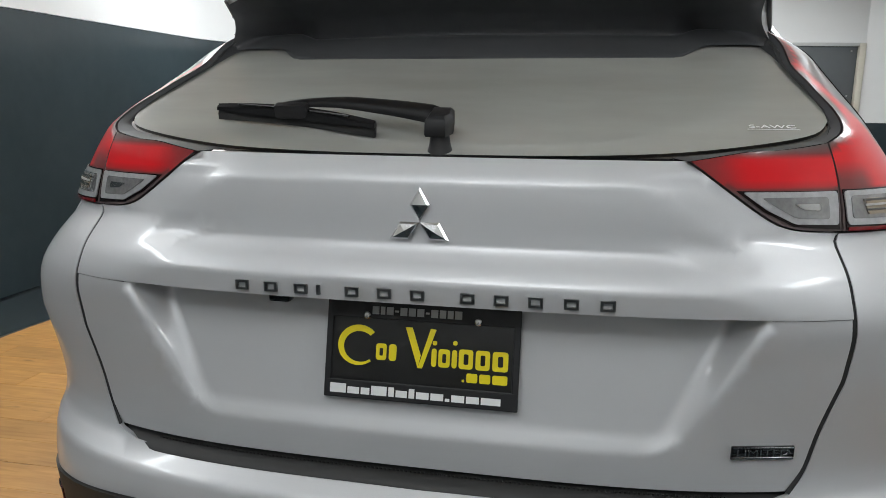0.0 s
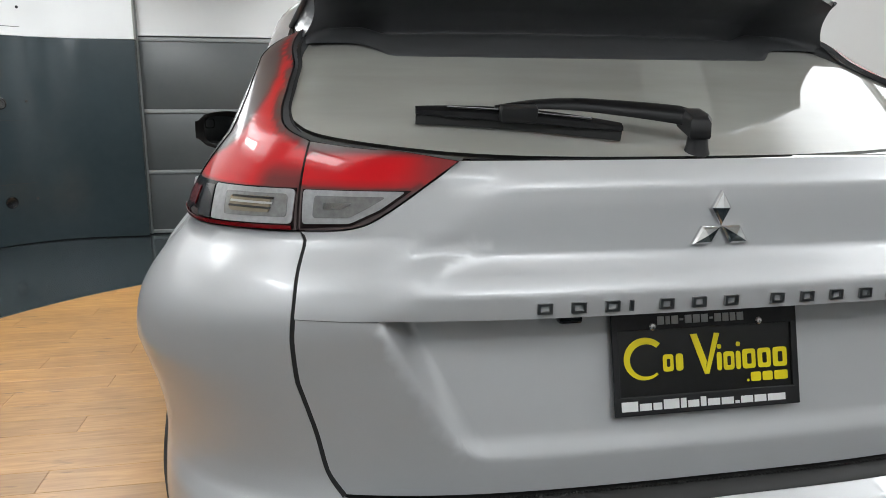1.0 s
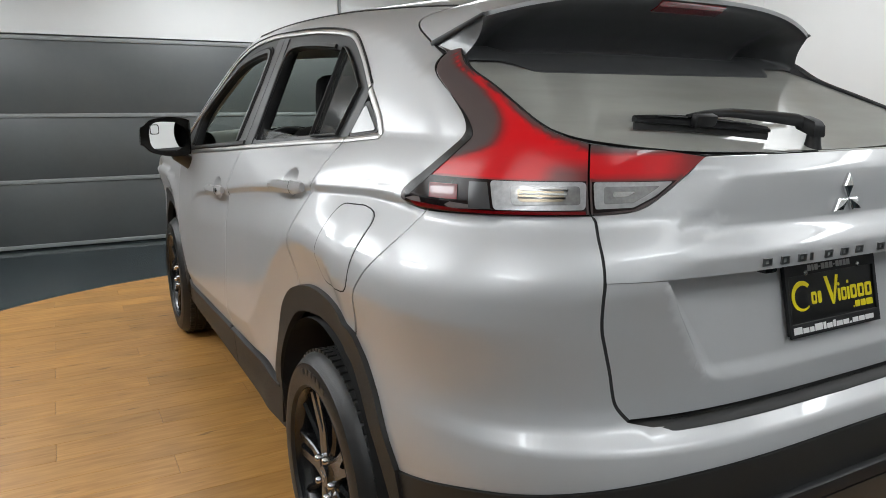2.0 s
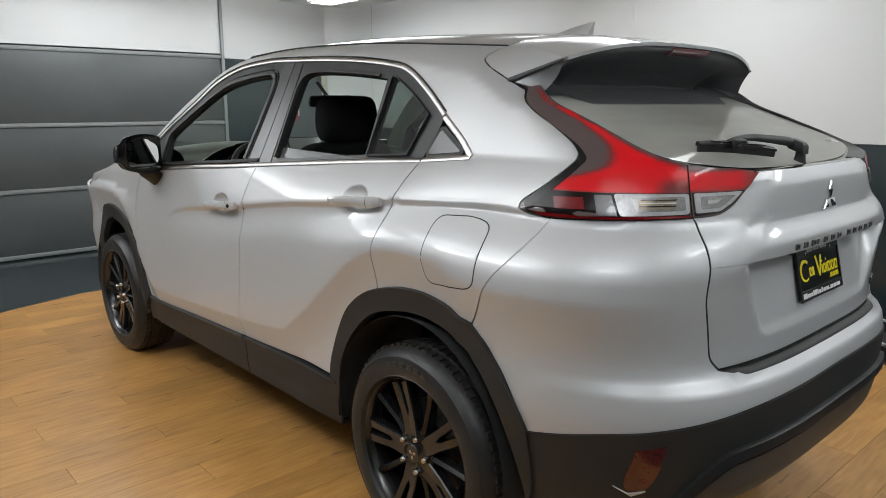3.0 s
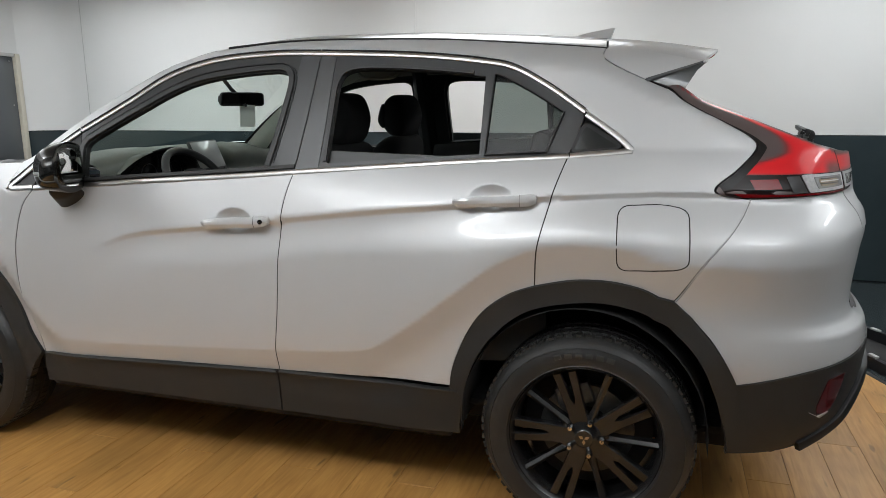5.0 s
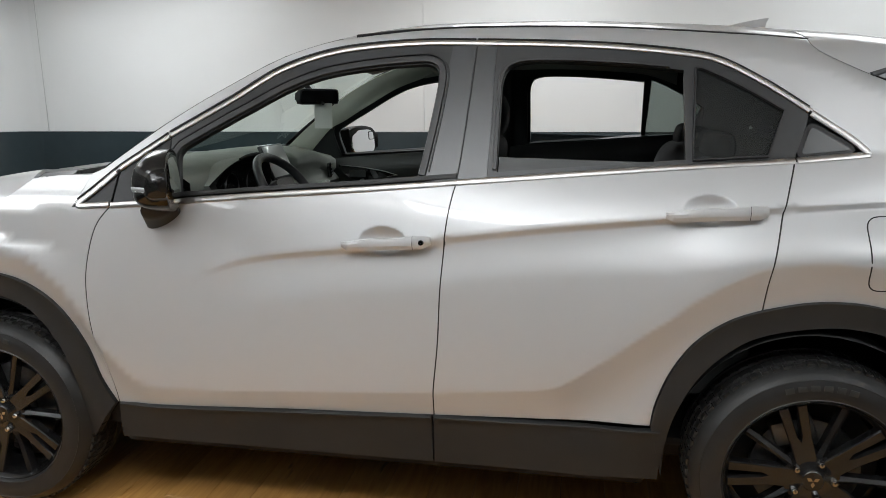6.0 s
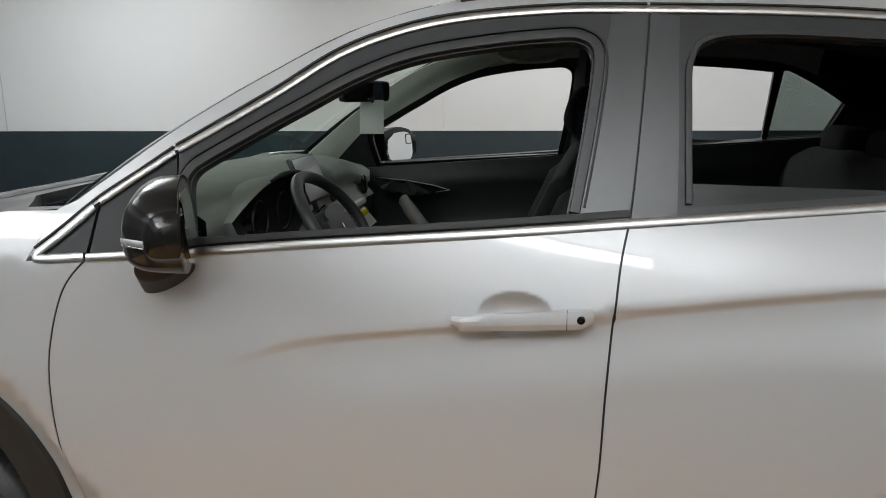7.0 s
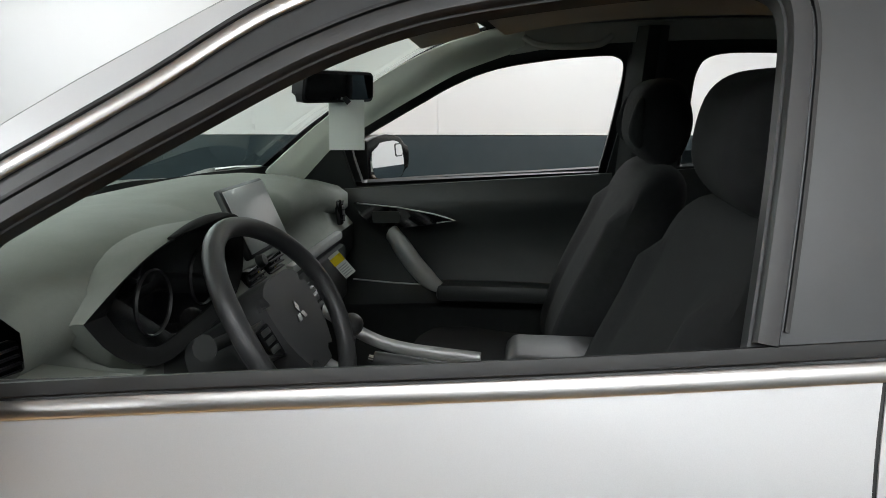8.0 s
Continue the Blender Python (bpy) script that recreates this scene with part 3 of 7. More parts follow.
for lx, ly, turn in LAMPS:
    ceiling_lamp(lx, ly, turn)

# turntable edge and the black channel beside it
DX, DY, DR = -0.08, 1.40, 2.90
turntable = tagged(new("turntable"), "round turntable floor of honey-coloured wooden planks", "turntable", kind="structure")
bm = bmesh.new()
lathe(bm, [(0.001, -0.012), (DR, -0.012), (DR + 0.012, -0.003), (DR + 0.03, -0.003), (DR + 0.04, -0.012)], Matrix.Translation((DX, DY, 0)), 160)
part("edge_ring", bm, SATIN_BLACK, turntable, "thin black edge strip")
channel = tagged(new("floor_channel"), "low black cable channel curved along the turntable's edge", "cable channel")
for nm, r0, r1, z1, mt in (("channel_base", 3.02, 3.30, 0.012, DARK), ("channel_rail", 2.99, 3.02, 0.05, SATIN_BLACK), ("channel_rail", 3.30, 3.325, 0.075, SATIN_BLACK)):
    bm = bmesh.new()
    rows = []
    for k in range(41):
        a = radians(-100 + 85 * k / 40)
        rows.append([bm.verts.new((DX + r * math.cos(a), DY + r * math.sin(a), z)) for r, z in ((r0, -0.012), (r0, z1), (r1, z1), (r1, -0.012))])
    for r, s in zip(rows, rows[1:]):
        for k in range(4):
            bm.faces.new((r[k], r[(k + 1) % 4], s[(k + 1) % 4], s[k]))
    bm.faces.new(rows[0]), bm.faces.new(rows[-1][::-1])
    part(nm, bm, mt, channel)
for k in range(14):
    for r in (3.01, 3.305):
        a = radians(-96 + 6 * k)
        block("clip", -0.012, 0.012, -0.03, 0.03, 0.05 if r < 3.1 else 0.075, 0.062 if r < 3.1 else 0.086, BOX_GREY, channel, m=Matrix.Translation((DX + r * math.cos(a), DY + r * math.sin(a), 0)) @ Matrix.Rotation(a, 4, "Z"), bevel=0.002)

# ---- the car body as surfaces ----
def knots(v, table):
    """Smooth curve through (v, value) pairs, flat beyond the ends."""
    if v <= table[0][0]:
        return table[0][1]
    if v >= table[-1][0]:
        return table[-1][1]
    n = len(table)
    for i in range(n - 1):
        if v <= table[i + 1][0]:
            break
    (x0, y0), (x1, y1) = table[i], table[i + 1]
    h, d = x1 - x0, (y1 - y0) / (x1 - x0)

    def slope(j):
        if j == 0 or j == n - 1:
            return d
        a = (table[j][1] - table[j - 1][1]) / (table[j][0] - table[j - 1][0])
        b = (table[j + 1][1] - table[j][1]) / (table[j + 1][0] - table[j][0])
        return 0.0 if a * b <= 0 else 2 * a * b / (a + b)
    m0, m1, t = slope(i), slope(i + 1), (v - x0) / h
    return (y0 * (1 + 2 * t) * (1 - t) ** 2 + h * m0 * t * (1 - t) ** 2
            + y1 * t * t * (3 - 2 * t) + h * m1 * t * t * (t - 1))


def ease(a, b, v):
    t = min(1.0, max(0.0, (v - a) / (b - a)))
    return t * t * (3 - 2 * t)


YC, YF, NR, NF = -0.2, 2.95, 3.3, 2.7


BELT = [(-0.5, 1.30), (-0.1, 1.27), (0.093, 1.253), (1.048, 1.184), (2.166, 1.10), (2.6, 1.07), (3.6, 0.93)]
CREASE = [(-0.5, 1.17), (-0.2, 1.155), (0.13, 1.136), (0.46, 1.098), (0.73, 1.072), (1.07, 1.030), (1.42, 0.986), (1.60, 0.966), (1.72, 0.945), (1.82, 0.912), (1.90, 0.880), (2.0, 0.872), (2.15, 0.905), (2.35, 0.96), (2.67, 0.995), (3.6, 0.94)]
CREASE_X = [(-0.5, 0.79), (-0.2, 0.803), (0.13, 0.845), (1.1, 0.881), (1.7, 0.889), (3.0, 0.885), (3.6, 0.86)]
HIP = [(-0.5, 0.72), (-0.35, 0.84), (-0.22, 0.93), (-0.12, 0.985), (0.04, 0.995), (0.167, 0.975), (0.28, 0.925), (0.45, 0.80), (0.63, 0.66), (0.76, 0.585), (1.1, 0.552), (1.55, 0.523), (2.05, 0.50), (2.2, 0.60), (2.36, 0.83), (2.5, 0.93), (2.67, 0.96), (3.6, 0.9)]
HIP_X = [(-0.5, 0.906), (0.2, 0.910), (0.8, 0.902), (2.0, 0.902), (2.6, 0.908), (3.2, 0.90)]
ROUND = [(-0.3, 1.36), (-0.133, 1.437), (0.016, 1.503), (0.4, 1.56), (1.05, 1.60), (2.5, 1.62)]
TAPER = [(-0.45, -0.05), (-0.1, -0.040), (0.08, -0.029), (0.37, -0.025), (1.05, 0.0), (2.0, 0.022), (2.6, 0.022)]


def half_width(y, z):
    """Half the body's width at y and z, without the rounding of the nose and tail."""
    zb, zk, xk, zh, xh = (knots(y, k) for k in (BELT, CREASE, CREASE_X, HIP, HIP_X))
    glass = 0.812 - 0.42 * (max(z, zb) - 1.184) + knots(y, TAPER) - 14 * max(0.0, max(z, zb) - knots(y, ROUND)) ** 2
    if z >= zb:
        return glass
    if z >= zk:
        t = (zb - z) / (zb - zk)
        return glass + (xk - glass) * (t + 0.25 * t * (1 - t))
    fade = 1 - ease(1.50, 1.92, y)
    under = (0.013 + 0.008 * (1 - ease(0.1, 0.9, y))) * fade * ease(0, 0.026, zk - z) * (1 - ease(0.035, 0.16, zk - z))
    if z >= zh:
        t = (zk - z) / max(0.02, zk - zh)
        return xk + (xh - xk) * (1 - (1 - t) ** 1.8) - under
    d = zh - z
    return xh - 0.33 * (d - 0.005 * (1 - math.exp(-d / 0.005))) * (1 - 0.65 * ease(0.05, 0.32, d)) - under


TAIL = [(0.28, -0.70), (0.36, -0.82), (0.45, -0.885), (0.56, -0.90), (0.66, -0.905), (0.715, -0.897), (0.752, -0.858), (0.80, -0.845),
        (0.95, -0.852), (1.033, -0.866), (1.075, -0.858), (1.145, -0.818), (1.20, -0.812), (1.274, -0.80), (1.305, -0.743), (1.36, -0.57),
        (1.433, -0.34), (1.50, -0.27)]
NOSE = [(0.2, 3.50), (0.35, 3.60), (0.6, 3.64), (0.8, 3.60), (0.95, 3.40), (1.1, 3.0)]


def skin(s, z, out=0.0):
    """A point of the body's left flank: s is y along the side; below YC and above YF it runs round the corner (1.0 = to the middle of tail or nose)."""
    if s > YF + 1:
        x, y, z = skin(2 * (YF + 1) - s, z, out)
        return (-x, y, z)
    if s > YF:
        a = min(1.0, s - YF) * math.pi / 2
        w, d = half_width(YF, z) + out, max(0.06, knots(z, NOSE) - YF) + out
        return (-w * math.cos(a) ** (2 / NF), YF + d * math.sin(a) ** (2 / NF), z)
    if s >= YC:
        return (-half_width(s, z) - out, s, z)
    if s < YC - 1:
        x, y, z = skin(2 * (YC - 1) - s, z, out)
        return (-x, y, z)
    a = min(1.0, YC - s) * math.pi / 2
    w, d = half_width(YC, z) + out, max(0.06, YC - knots(z, TAIL)) + out
    return (-w * max(0.0, math.cos(a)) ** (2 / NR), YC - d * math.sin(a) ** (2 / NR), z)


def tail_y(x, z, tail=TAIL):
    w, d = half_width(YC, z), YC - knots(z, tail)
    return YC - d * max(0.0, 1 - min(1.0, abs(x) / w) ** NR) ** (1 / NR)


def inside(p):
    x, y, z = p
    if y > YF:
        w, d = half_width(YF, z), max(0.06, knots(z, NOSE) - YF)
        return (abs(x) / w) ** NF + ((y - YF) / d) ** NF < 1
    if y >= YC:
        return abs(x) < half_width(y, z)
    w, d = half_width(YC, z), max(0.06, YC - knots(z, TAIL))
    return (abs(x) / w) ** NR + ((YC - y) / d) ** NR < 1

# ---- outlines on the flank: (s, z) ----
FRONT_GAP = [(1.987, 1.319), (2.000, 1.262), (2.163, 1.101, 1), (2.222, 1.030), (2.260, 0.900), (2.264, 0.770), (2.250, 0.640), (2.211, 0.418, 1)]
SAIL_GAP = [(1.987, 1.316, 1), (1.980, 1.25), (1.972, 1.116, 1)]
MID_GAP = [(1.006, 1.597), (1.021, 1.416), (1.038, 1.249), (1.047, 1.185), (1.066, 1.087), (1.084, 0.882), (1.092, 0.707), (1.106, 0.554), (1.109, 0.461)]
REAR_GAP = [(0.051, 1.387), (0.057, 1.349), (0.093, 1.252), (0.123, 1.158), (0.145, 1.068), (0.166, 0.961), (0.174, 0.845)]
CHROME_TOP = [(2.292, 1.096, 1), (2.150, 1.213), (1.985, 1.320), (1.785, 1.432), (1.650, 1.514), (1.520, 1.562), (1.380, 1.588), (1.180, 1.600), (1.006, 1.597), (0.778, 1.589), (0.586, 1.577), (0.399, 1.556), (0.290, 1.532), (0.163, 1.464), (0.050, 1.388), (-0.044, 1.320), (-0.104, 1.268, 1)]
CHROME_LOW = [(-0.104, 1.266, 1), (0.093, 1.250), (0.372, 1.232), (0.709, 1.208), (1.047, 1.183), (1.329, 1.161), (1.684, 1.137), (1.925, 1.118), (2.163, 1.101), (2.292, 1.094, 1)]
ARCH = [(0.457, 0.473), (0.445, 0.549), (0.405, 0.652), (0.344, 0.744), (0.260, 0.810), (0.174, 0.845), (0.047, 0.873), (-0.081, 0.874), (-0.190, 0.846), (-0.226, 0.788), (-0.259, 0.710), (-0.295, 0.623), (-0.314, 0.573)]
ARCH_IN = [(0.417, 0.305), (0.410, 0.431), (0.385, 0.533), (0.333, 0.635), (0.257, 0.717), (0.173, 0.769), (0.042, 0.799), (-0.072, 0.802), (-0.185, 0.772), (-0.215, 0.713), (-0.246, 0.627), (-0.270, 0.538), (-0.300, 0.424), (-0.336, 0.333)]
FRONT_ARCH = [(2.218, 0.420), (2.268, 0.506), (2.310, 0.630), (2.393, 0.757), (2.50, 0.832), (2.60, 0.862), (2.70, 0.868), (2.81, 0.850), (2.88, 0.790), (2.93, 0.70), (2.97, 0.60)]
FRONT_ARCH_IN = [(2.323, 0.280), (2.336, 0.360), (2.362, 0.517), (2.418, 0.640), (2.504, 0.737), (2.60, 0.780), (2.69, 0.790), (2.79, 0.765), (2.85, 0.700), (2.89, 0.60), (2.93, 0.45)]
LAMP_SIDE = [(-0.130, 1.490, 1), (-0.295, 1.425), (-0.368, 1.360), (-0.386, 1.306), (-0.366, 1.275), (-0.310, 1.215), (-0.266, 1.170), (-0.275, 1.144), (-0.345, 1.134)]
LAMP_LOW = [(-0.345, 1.134), (-0.455, 1.138), (-0.610, 1.143), (-0.777, 1.146, 1)]
LAMP_LOW_GATE = [(-0.777, 1.146, 1), (-0.868, 1.152), (-0.918, 1.178), (-0.992, 1.247, 1)]
LAMP_HIGH_GATE = [(-0.992, 1.249, 1), (-0.905, 1.262), (-0.840, 1.265), (-0.724, 1.274, 1)]
LAMP_HIGH = [(-0.724, 1.274, 1), (-0.647, 1.292), (-0.612, 1.318), (-0.600, 1.360), (-0.575, 1.410), (-0.440, 1.455), (-0.200, 1.487, 1)]
SPOILER_GAP = [(-0.130, 1.490, 1), (-0.046, 1.530), (0.000, 1.558), (0.012, 1.580), (0.008, 1.602, 1)]
DITCH = [(0.008, 1.602), (0.262, 1.620), (0.604, 1.643), (1.000, 1.650), (1.200, 1.644), (1.396, 1.626), (1.604, 1.574), (1.812, 1.472), (2.000, 1.362), (2.204, 1.218), (2.345, 1.105)]
GATE_GAP = [(-0.777, 1.146), (-0.792, 1.100), (-0.817, 1.052), (-0.833, 1.010), (-0.847, 0.950), (-0.855, 0.870), (-0.862, 0.800), (-0.885, 0.764)]
BUMPER_GAP = [(-0.211, 0.826, 1), (-0.245, 0.952), (-0.295, 1.053), (-0.345, 1.134, 1)]
CLAD_TOP = [(-0.314, 0.573), (-0.487, 0.614), (-0.641, 0.634), (-0.803, 0.652), (-0.980, 0.670), (-1.2, 0.680)]
CLAD_LOW = [(-0.336, 0.333), (-0.600, 0.345), (-0.754, 0.375), (-0.840, 0.420), (-1.000, 0.455), (-1.2, 0.465)]


def line(ctrl, seg=6):
    return curve_points(ctrl, False, seg)


def cut(ctrl, a, b):
    """The stretch of a smooth line between its control points a and b."""
    return line(ctrl[a:b + 1])


def clean(loop):
    out = []
    for p in loop:
        if not out or math.hypot(p[0] - out[-1][0], p[1] - out[-1][1]) > 1e-4:
            out.append(p)
    if math.hypot(out[0][0] - out[-1][0], out[0][1] - out[-1][1]) < 1e-4:
        out.pop()
    return out


def normal_at(s, z):
    a = Vector(skin(s + 0.004, z)) - Vector(skin(s - 0.004, z))
    b = Vector(skin(s, z + 0.004)) - Vector(skin(s, z - 0.004))
    n = a.cross(b).normalized()
    return n if n.x < 0 or (s < YC and n.y < 0) else -n


def dent(s, z, cy, cz, ry, rz, depth):
    r = ((s - cy) / ry) ** 2 + ((z - cz) / rz) ** 2
    return depth * (1 - min(1.0, r)) ** 1.3 if r < 1 else 0.0


def front_door_skin(s, z):
    return skin(s, z, -dent(s, z, 1.262, 1.012, 0.075, 0.044, 0.030))


def rear_door_skin(s, z):
    return skin(s, z, -dent(s, z, 0.325, 1.118, 0.075, 0.044, 0.030))


car = tagged(new("car"), "silver-white compact SUV with black lower cladding and open side windows", "car")

G = 0.0022
PILLAR_FOOT, PILLAR_TOE = (2.246, 1.198), (2.300, 1.094)
front_door_loop = clean(line(CHROME_LOW[4:9])[::-1] + line(CHROME_LOW[4:5] + MID_GAP[4:]) + [(1.60, 0.446)] + line(FRONT_GAP[2:])[::-1])
rear_door_loop = clean(line(CHROME_LOW[1:5]) + line(CHROME_LOW[4:5] + MID_GAP[4:]) + [(0.728, 0.472)] + line(ARCH[:6]) + line(REAR_GAP[2:])[::-1])
quarter_loop = clean(line(REAR_GAP[2:]) + line(ARCH[5:9]) + line(BUMPER_GAP) + line(LAMP_SIDE)[::-1] + line(SPOILER_GAP) + line(DITCH[:-1]) + [PILLAR_FOOT, PILLAR_TOE] + line(CHROME_TOP) + line(CHROME_LOW[:2]))
fender_loop = clean(line(FRONT_GAP[2:]) + line(FRONT_ARCH[:-2]) + [(2.96, 0.80), (2.98, 0.94), (2.905, 1.033), (2.70, 1.079), (2.60, 1.100), (2.545, 1.125), (2.462, 1.182), (2.36, 1.194), PILLAR_FOOT, PILLAR_TOE])


def joined(loop):
    """The loop drawn in by the gap, but flush where pillar and fender are one."""
    out = []
    (ax, az), (bx, bz) = PILLAR_FOOT, PILLAR_TOE
    for s, z in inset(loop, G):
        t = ((s - ax) * (bx - ax) + (z - az) * (bz - az)) / ((bx - ax) ** 2 + (bz - az) ** 2)
        px, pz = ax + t * (bx - ax), az + t * (bz - az)
        out.append((px, pz) if -0.03 < t < 1.03 and math.hypot(s - px, z - pz) < 0.006 else (s, z))
    return out


def both(half, mid):
    """A line from the left flank to the middle, carried on to the right flank."""
    return clean(half + [(2 * mid - s, z) for s, z in half[::-1]])


bumper_loop = clean(both(line(ARCH[8:])[::-1] + line(BUMPER_GAP) + line(LAMP_LOW) + line(GATE_GAP) + [(-0.93, 0.752), (-1.2, 0.742)], -1.2) + both(line(CLAD_TOP), -1.2)[::-1])
lower_bumper_loop = clean(both(line(CLAD_TOP), -1.2) + both(line(ARCH[11:])[::-1][:3] + [(-0.259, 0.710)] + line(ARCH_IN[9:]) + line(CLAD_LOW), -1.2)[::-1])
front_bumper_loop = clean(both([(2.97, 0.95), (3.15, 0.978), (3.55, 0.99), (3.95, 0.99)], 3.95) + both([(2.96, 0.80)] + line(FRONT_ARCH[-3:]) + [(2.955, 0.30), (3.4, 0.28), (3.95, 0.28)], 3.95)[::-1])
front_window = curve_points([(1.928, 1.146, 1), (1.946, 1.240), (1.938, 1.272), (1.905, 1.295), (1.806, 1.350), (1.72, 1.396), (1.60, 1.458), (1.48, 1.500), (1.33, 1.523), (1.20, 1.533), (1.145, 1.530), (1.122, 1.500), (1.132, 1.400), (1.150, 1.290), (1.168, 1.194, 1)], True)
rear_window = curve_points([(0.927, 1.214, 1), (0.925, 1.400), (0.920, 1.490), (0.885, 1.530), (0.774, 1.537), (0.56, 1.524), (0.392, 1.506, 1), (0.387, 1.252, 1)], True)
quarter_glass = curve_points([(0.359, 1.511, 1), (0.330, 1.505), (0.228, 1.454), (0.118, 1.388, 1), (0.164, 1.262, 1), (0.368, 1.250, 1)], True)
tail_window = rounded([(0.046, 1.345), (-0.060, 1.281), (0.078, 1.268)], 0.014)
front_frame_loop = clean(line(CHROME_TOP[2:9]) + line(MID_GAP[:5])[:-6] + line(CHROME_LOW[4:8]) + line(SAIL_GAP)[::-1])
rear_frame_loop = clean(line(CHROME_TOP[8:15]) + line(REAR_GAP[:3]) + line(CHROME_LOW[1:5]) + line(MID_GAP[:4])[::-1])
mirror_sail_loop = clean(line([(2.150, 1.213), (2.07, 1.266), (1.987, 1.318)]) + line(SAIL_GAP) + [(1.972, 1.115), (2.163, 1.101)])
sail_corner_loop = clean(line([(2.292, 1.096), (2.23, 1.148), (2.153, 1.211)]) + [(2.166, 1.101), (2.29, 1.093)])
front_clad_loop = clean(line(FRONT_ARCH) + line(FRONT_ARCH_IN)[::-1])
rear_clad_loop = clean(line(ARCH) + line(ARCH_IN)[::-1])


def clad(s, z):
    return skin(s, z, 0.012)


def sill(s, z):
    """The rocker cladding: proud of the door, tucked in at its lower edge."""
    x, y, zz = skin(s, max(z, 0.36), 0.010)
    return (x + 0.10 * max(0.0, 0.36 - z), y, z)


def sill_loop(a, b):
    lo = [(a, 0.296), (b, 0.296)]
    return clean([(s, 0.462 - 0.040 * max(0, (s - 1.1) / 1.1)) for s in np.linspace(b, a, 12).tolist()] + lo)


def seal(name, loop, width, parent, mir, mat=RUBBER, out=0.002, height=0.008):
    pts = resample(loop, 0.03)
    return ribbon(name, [skin(s, z, out) for s, z in pts], [normal_at(s, z) for s, z in pts], width, height, mat, parent, mir, closed=True)


def open_seal(name, loop, off, width, parent, mir, height, least=-9.0, mat=SEAL_GREY):
    """A rubber lip along the opening's front, top and rear edges, not along the belt."""
    lp = inset(loop, off)
    pts = [p for p in resample(lp, 0.025)]
    n = len(pts)
    low = [p[1] < knots(p[0], BELT) + 0.022 for p in pts]
    k = next(i for i in range(n) if low[i - 1] and not low[i])
    run = []
    for i in range(n):
        if low[(k + i) % n]:
            break
        if pts[(k + i) % n][0] > least:
            run.append(pts[(k + i) % n])
    return ribbon(name, [skin(s, z, 0.001) for s, z in run], [normal_at(s, z) for s, z in run], width, height, mat, parent, mir)


def moulding(name, ctrl, width, parent, mir, mat=CHROME_TRIM, height=0.0036, out=0.001):
    pts = line(ctrl, 8)
    return ribbon(name, [skin(s, z, out) for s, z in pts], [normal_at(s, z) for s, z in pts], width, height, mat, parent, mir)


def grip(s0, s1, z0, z1, parent, mir, key):
    """A pull handle bridging its cup: a flat bar with tapered ends, standing off the door."""
    bm = bmesh.new()
    sx = -1 if mir else 1
    p0, p1 = (Vector((min(skin(s, z + d)[0] for d in (-0.02, -0.01, 0, 0.01, 0.02)), s, z)) for s, z in ((s0, z0), (s1, z1)))

    def base(t):
        return p0.lerp(p1, t), Vector((-1, 0, 0.06))
    rings = []
    for i in range(33):
        t = i / 32
        s, z = s0 + (s1 - s0) * t, z0 + (z1 - z0) * t
        end = min(t, 1 - t)
        hi = 0.0200 - 0.0025 * ease(0.18, 0.30, t) - 0.0085 * ease(0.66, 1.0, t) - 0.004 * (1 - ease(0, 0.04, t))
        lo = 0.0185 - 0.009 * ease(0.92, 1.0, t) - 0.007 * (1 - ease(0, 0.10, t))
        off = 0.007 + 0.014 * ease(0, 0.09, end)
        c, n = base(t)
        ring = []
        for u, v in ((-0.9, 0.3), (-0.3, 1.0), (0.55, 0.92), (1.0, 0.20), (0.95, -0.35), (0.25, -1.0), (-0.9, -0.6)):
            p = c + n * (off + 0.0085 * u) + Vector((0, 0, v * (hi if v > 0 else lo)))
            ring.append(bm.verts.new((p.x * sx, p.y, p.z)))
        rings.append(ring)
    for r, q in zip(rings, rings[1:]):
        for k in range(7):
            bm.faces.new((r[k], r[(k + 1) % 7], q[(k + 1) % 7], q[k]))
    bm.faces.new(rings[0]), bm.faces.new(rings[-1][::-1])
    ob = part("door_handle", bm, PAINT, parent, "body-coloured pull handle", sharp=22)
    cj, nj = base(0.185)
    loop = [cj + nj * (0.021 + 0.0088 * u) + Vector((0, 0, 0.0192 * v)) for u, v in ((-0.3, 1.02), (0.55, 0.95), (1.0, 0.20), (0.97, -0.35), (0.25, -1.0))]
    tube("cap_joint", [(p.x * sx, p.y, p.z) for p in loop], 0.0008, RUBBER, parent, sides=5)
    if key:
        bm = bmesh.new()
        c = base(0.09)[0] + base(0.09)[1] * 0.0292 + Vector((0, 0, 0.001))
        lathe(bm, [(0.0005, 0.0012), (0.0075, 0.001), (0.009, -0.004)], Matrix.Translation((c.x * sx, c.y, c.z)) @ Matrix.Rotation(radians(-90 * sx), 4, "Y"), 16)
        part("keyhole", bm, GLOSS_BLACK, parent)
    return ob


LAMP_IN = [Vector(skin(*p)) for p in line(LAMP_HIGH_GATE + LAMP_HIGH[1:], 4)]
LAMP_OUT = [Vector(skin(*p)) for p in line(LAMP_SIDE, 4)]


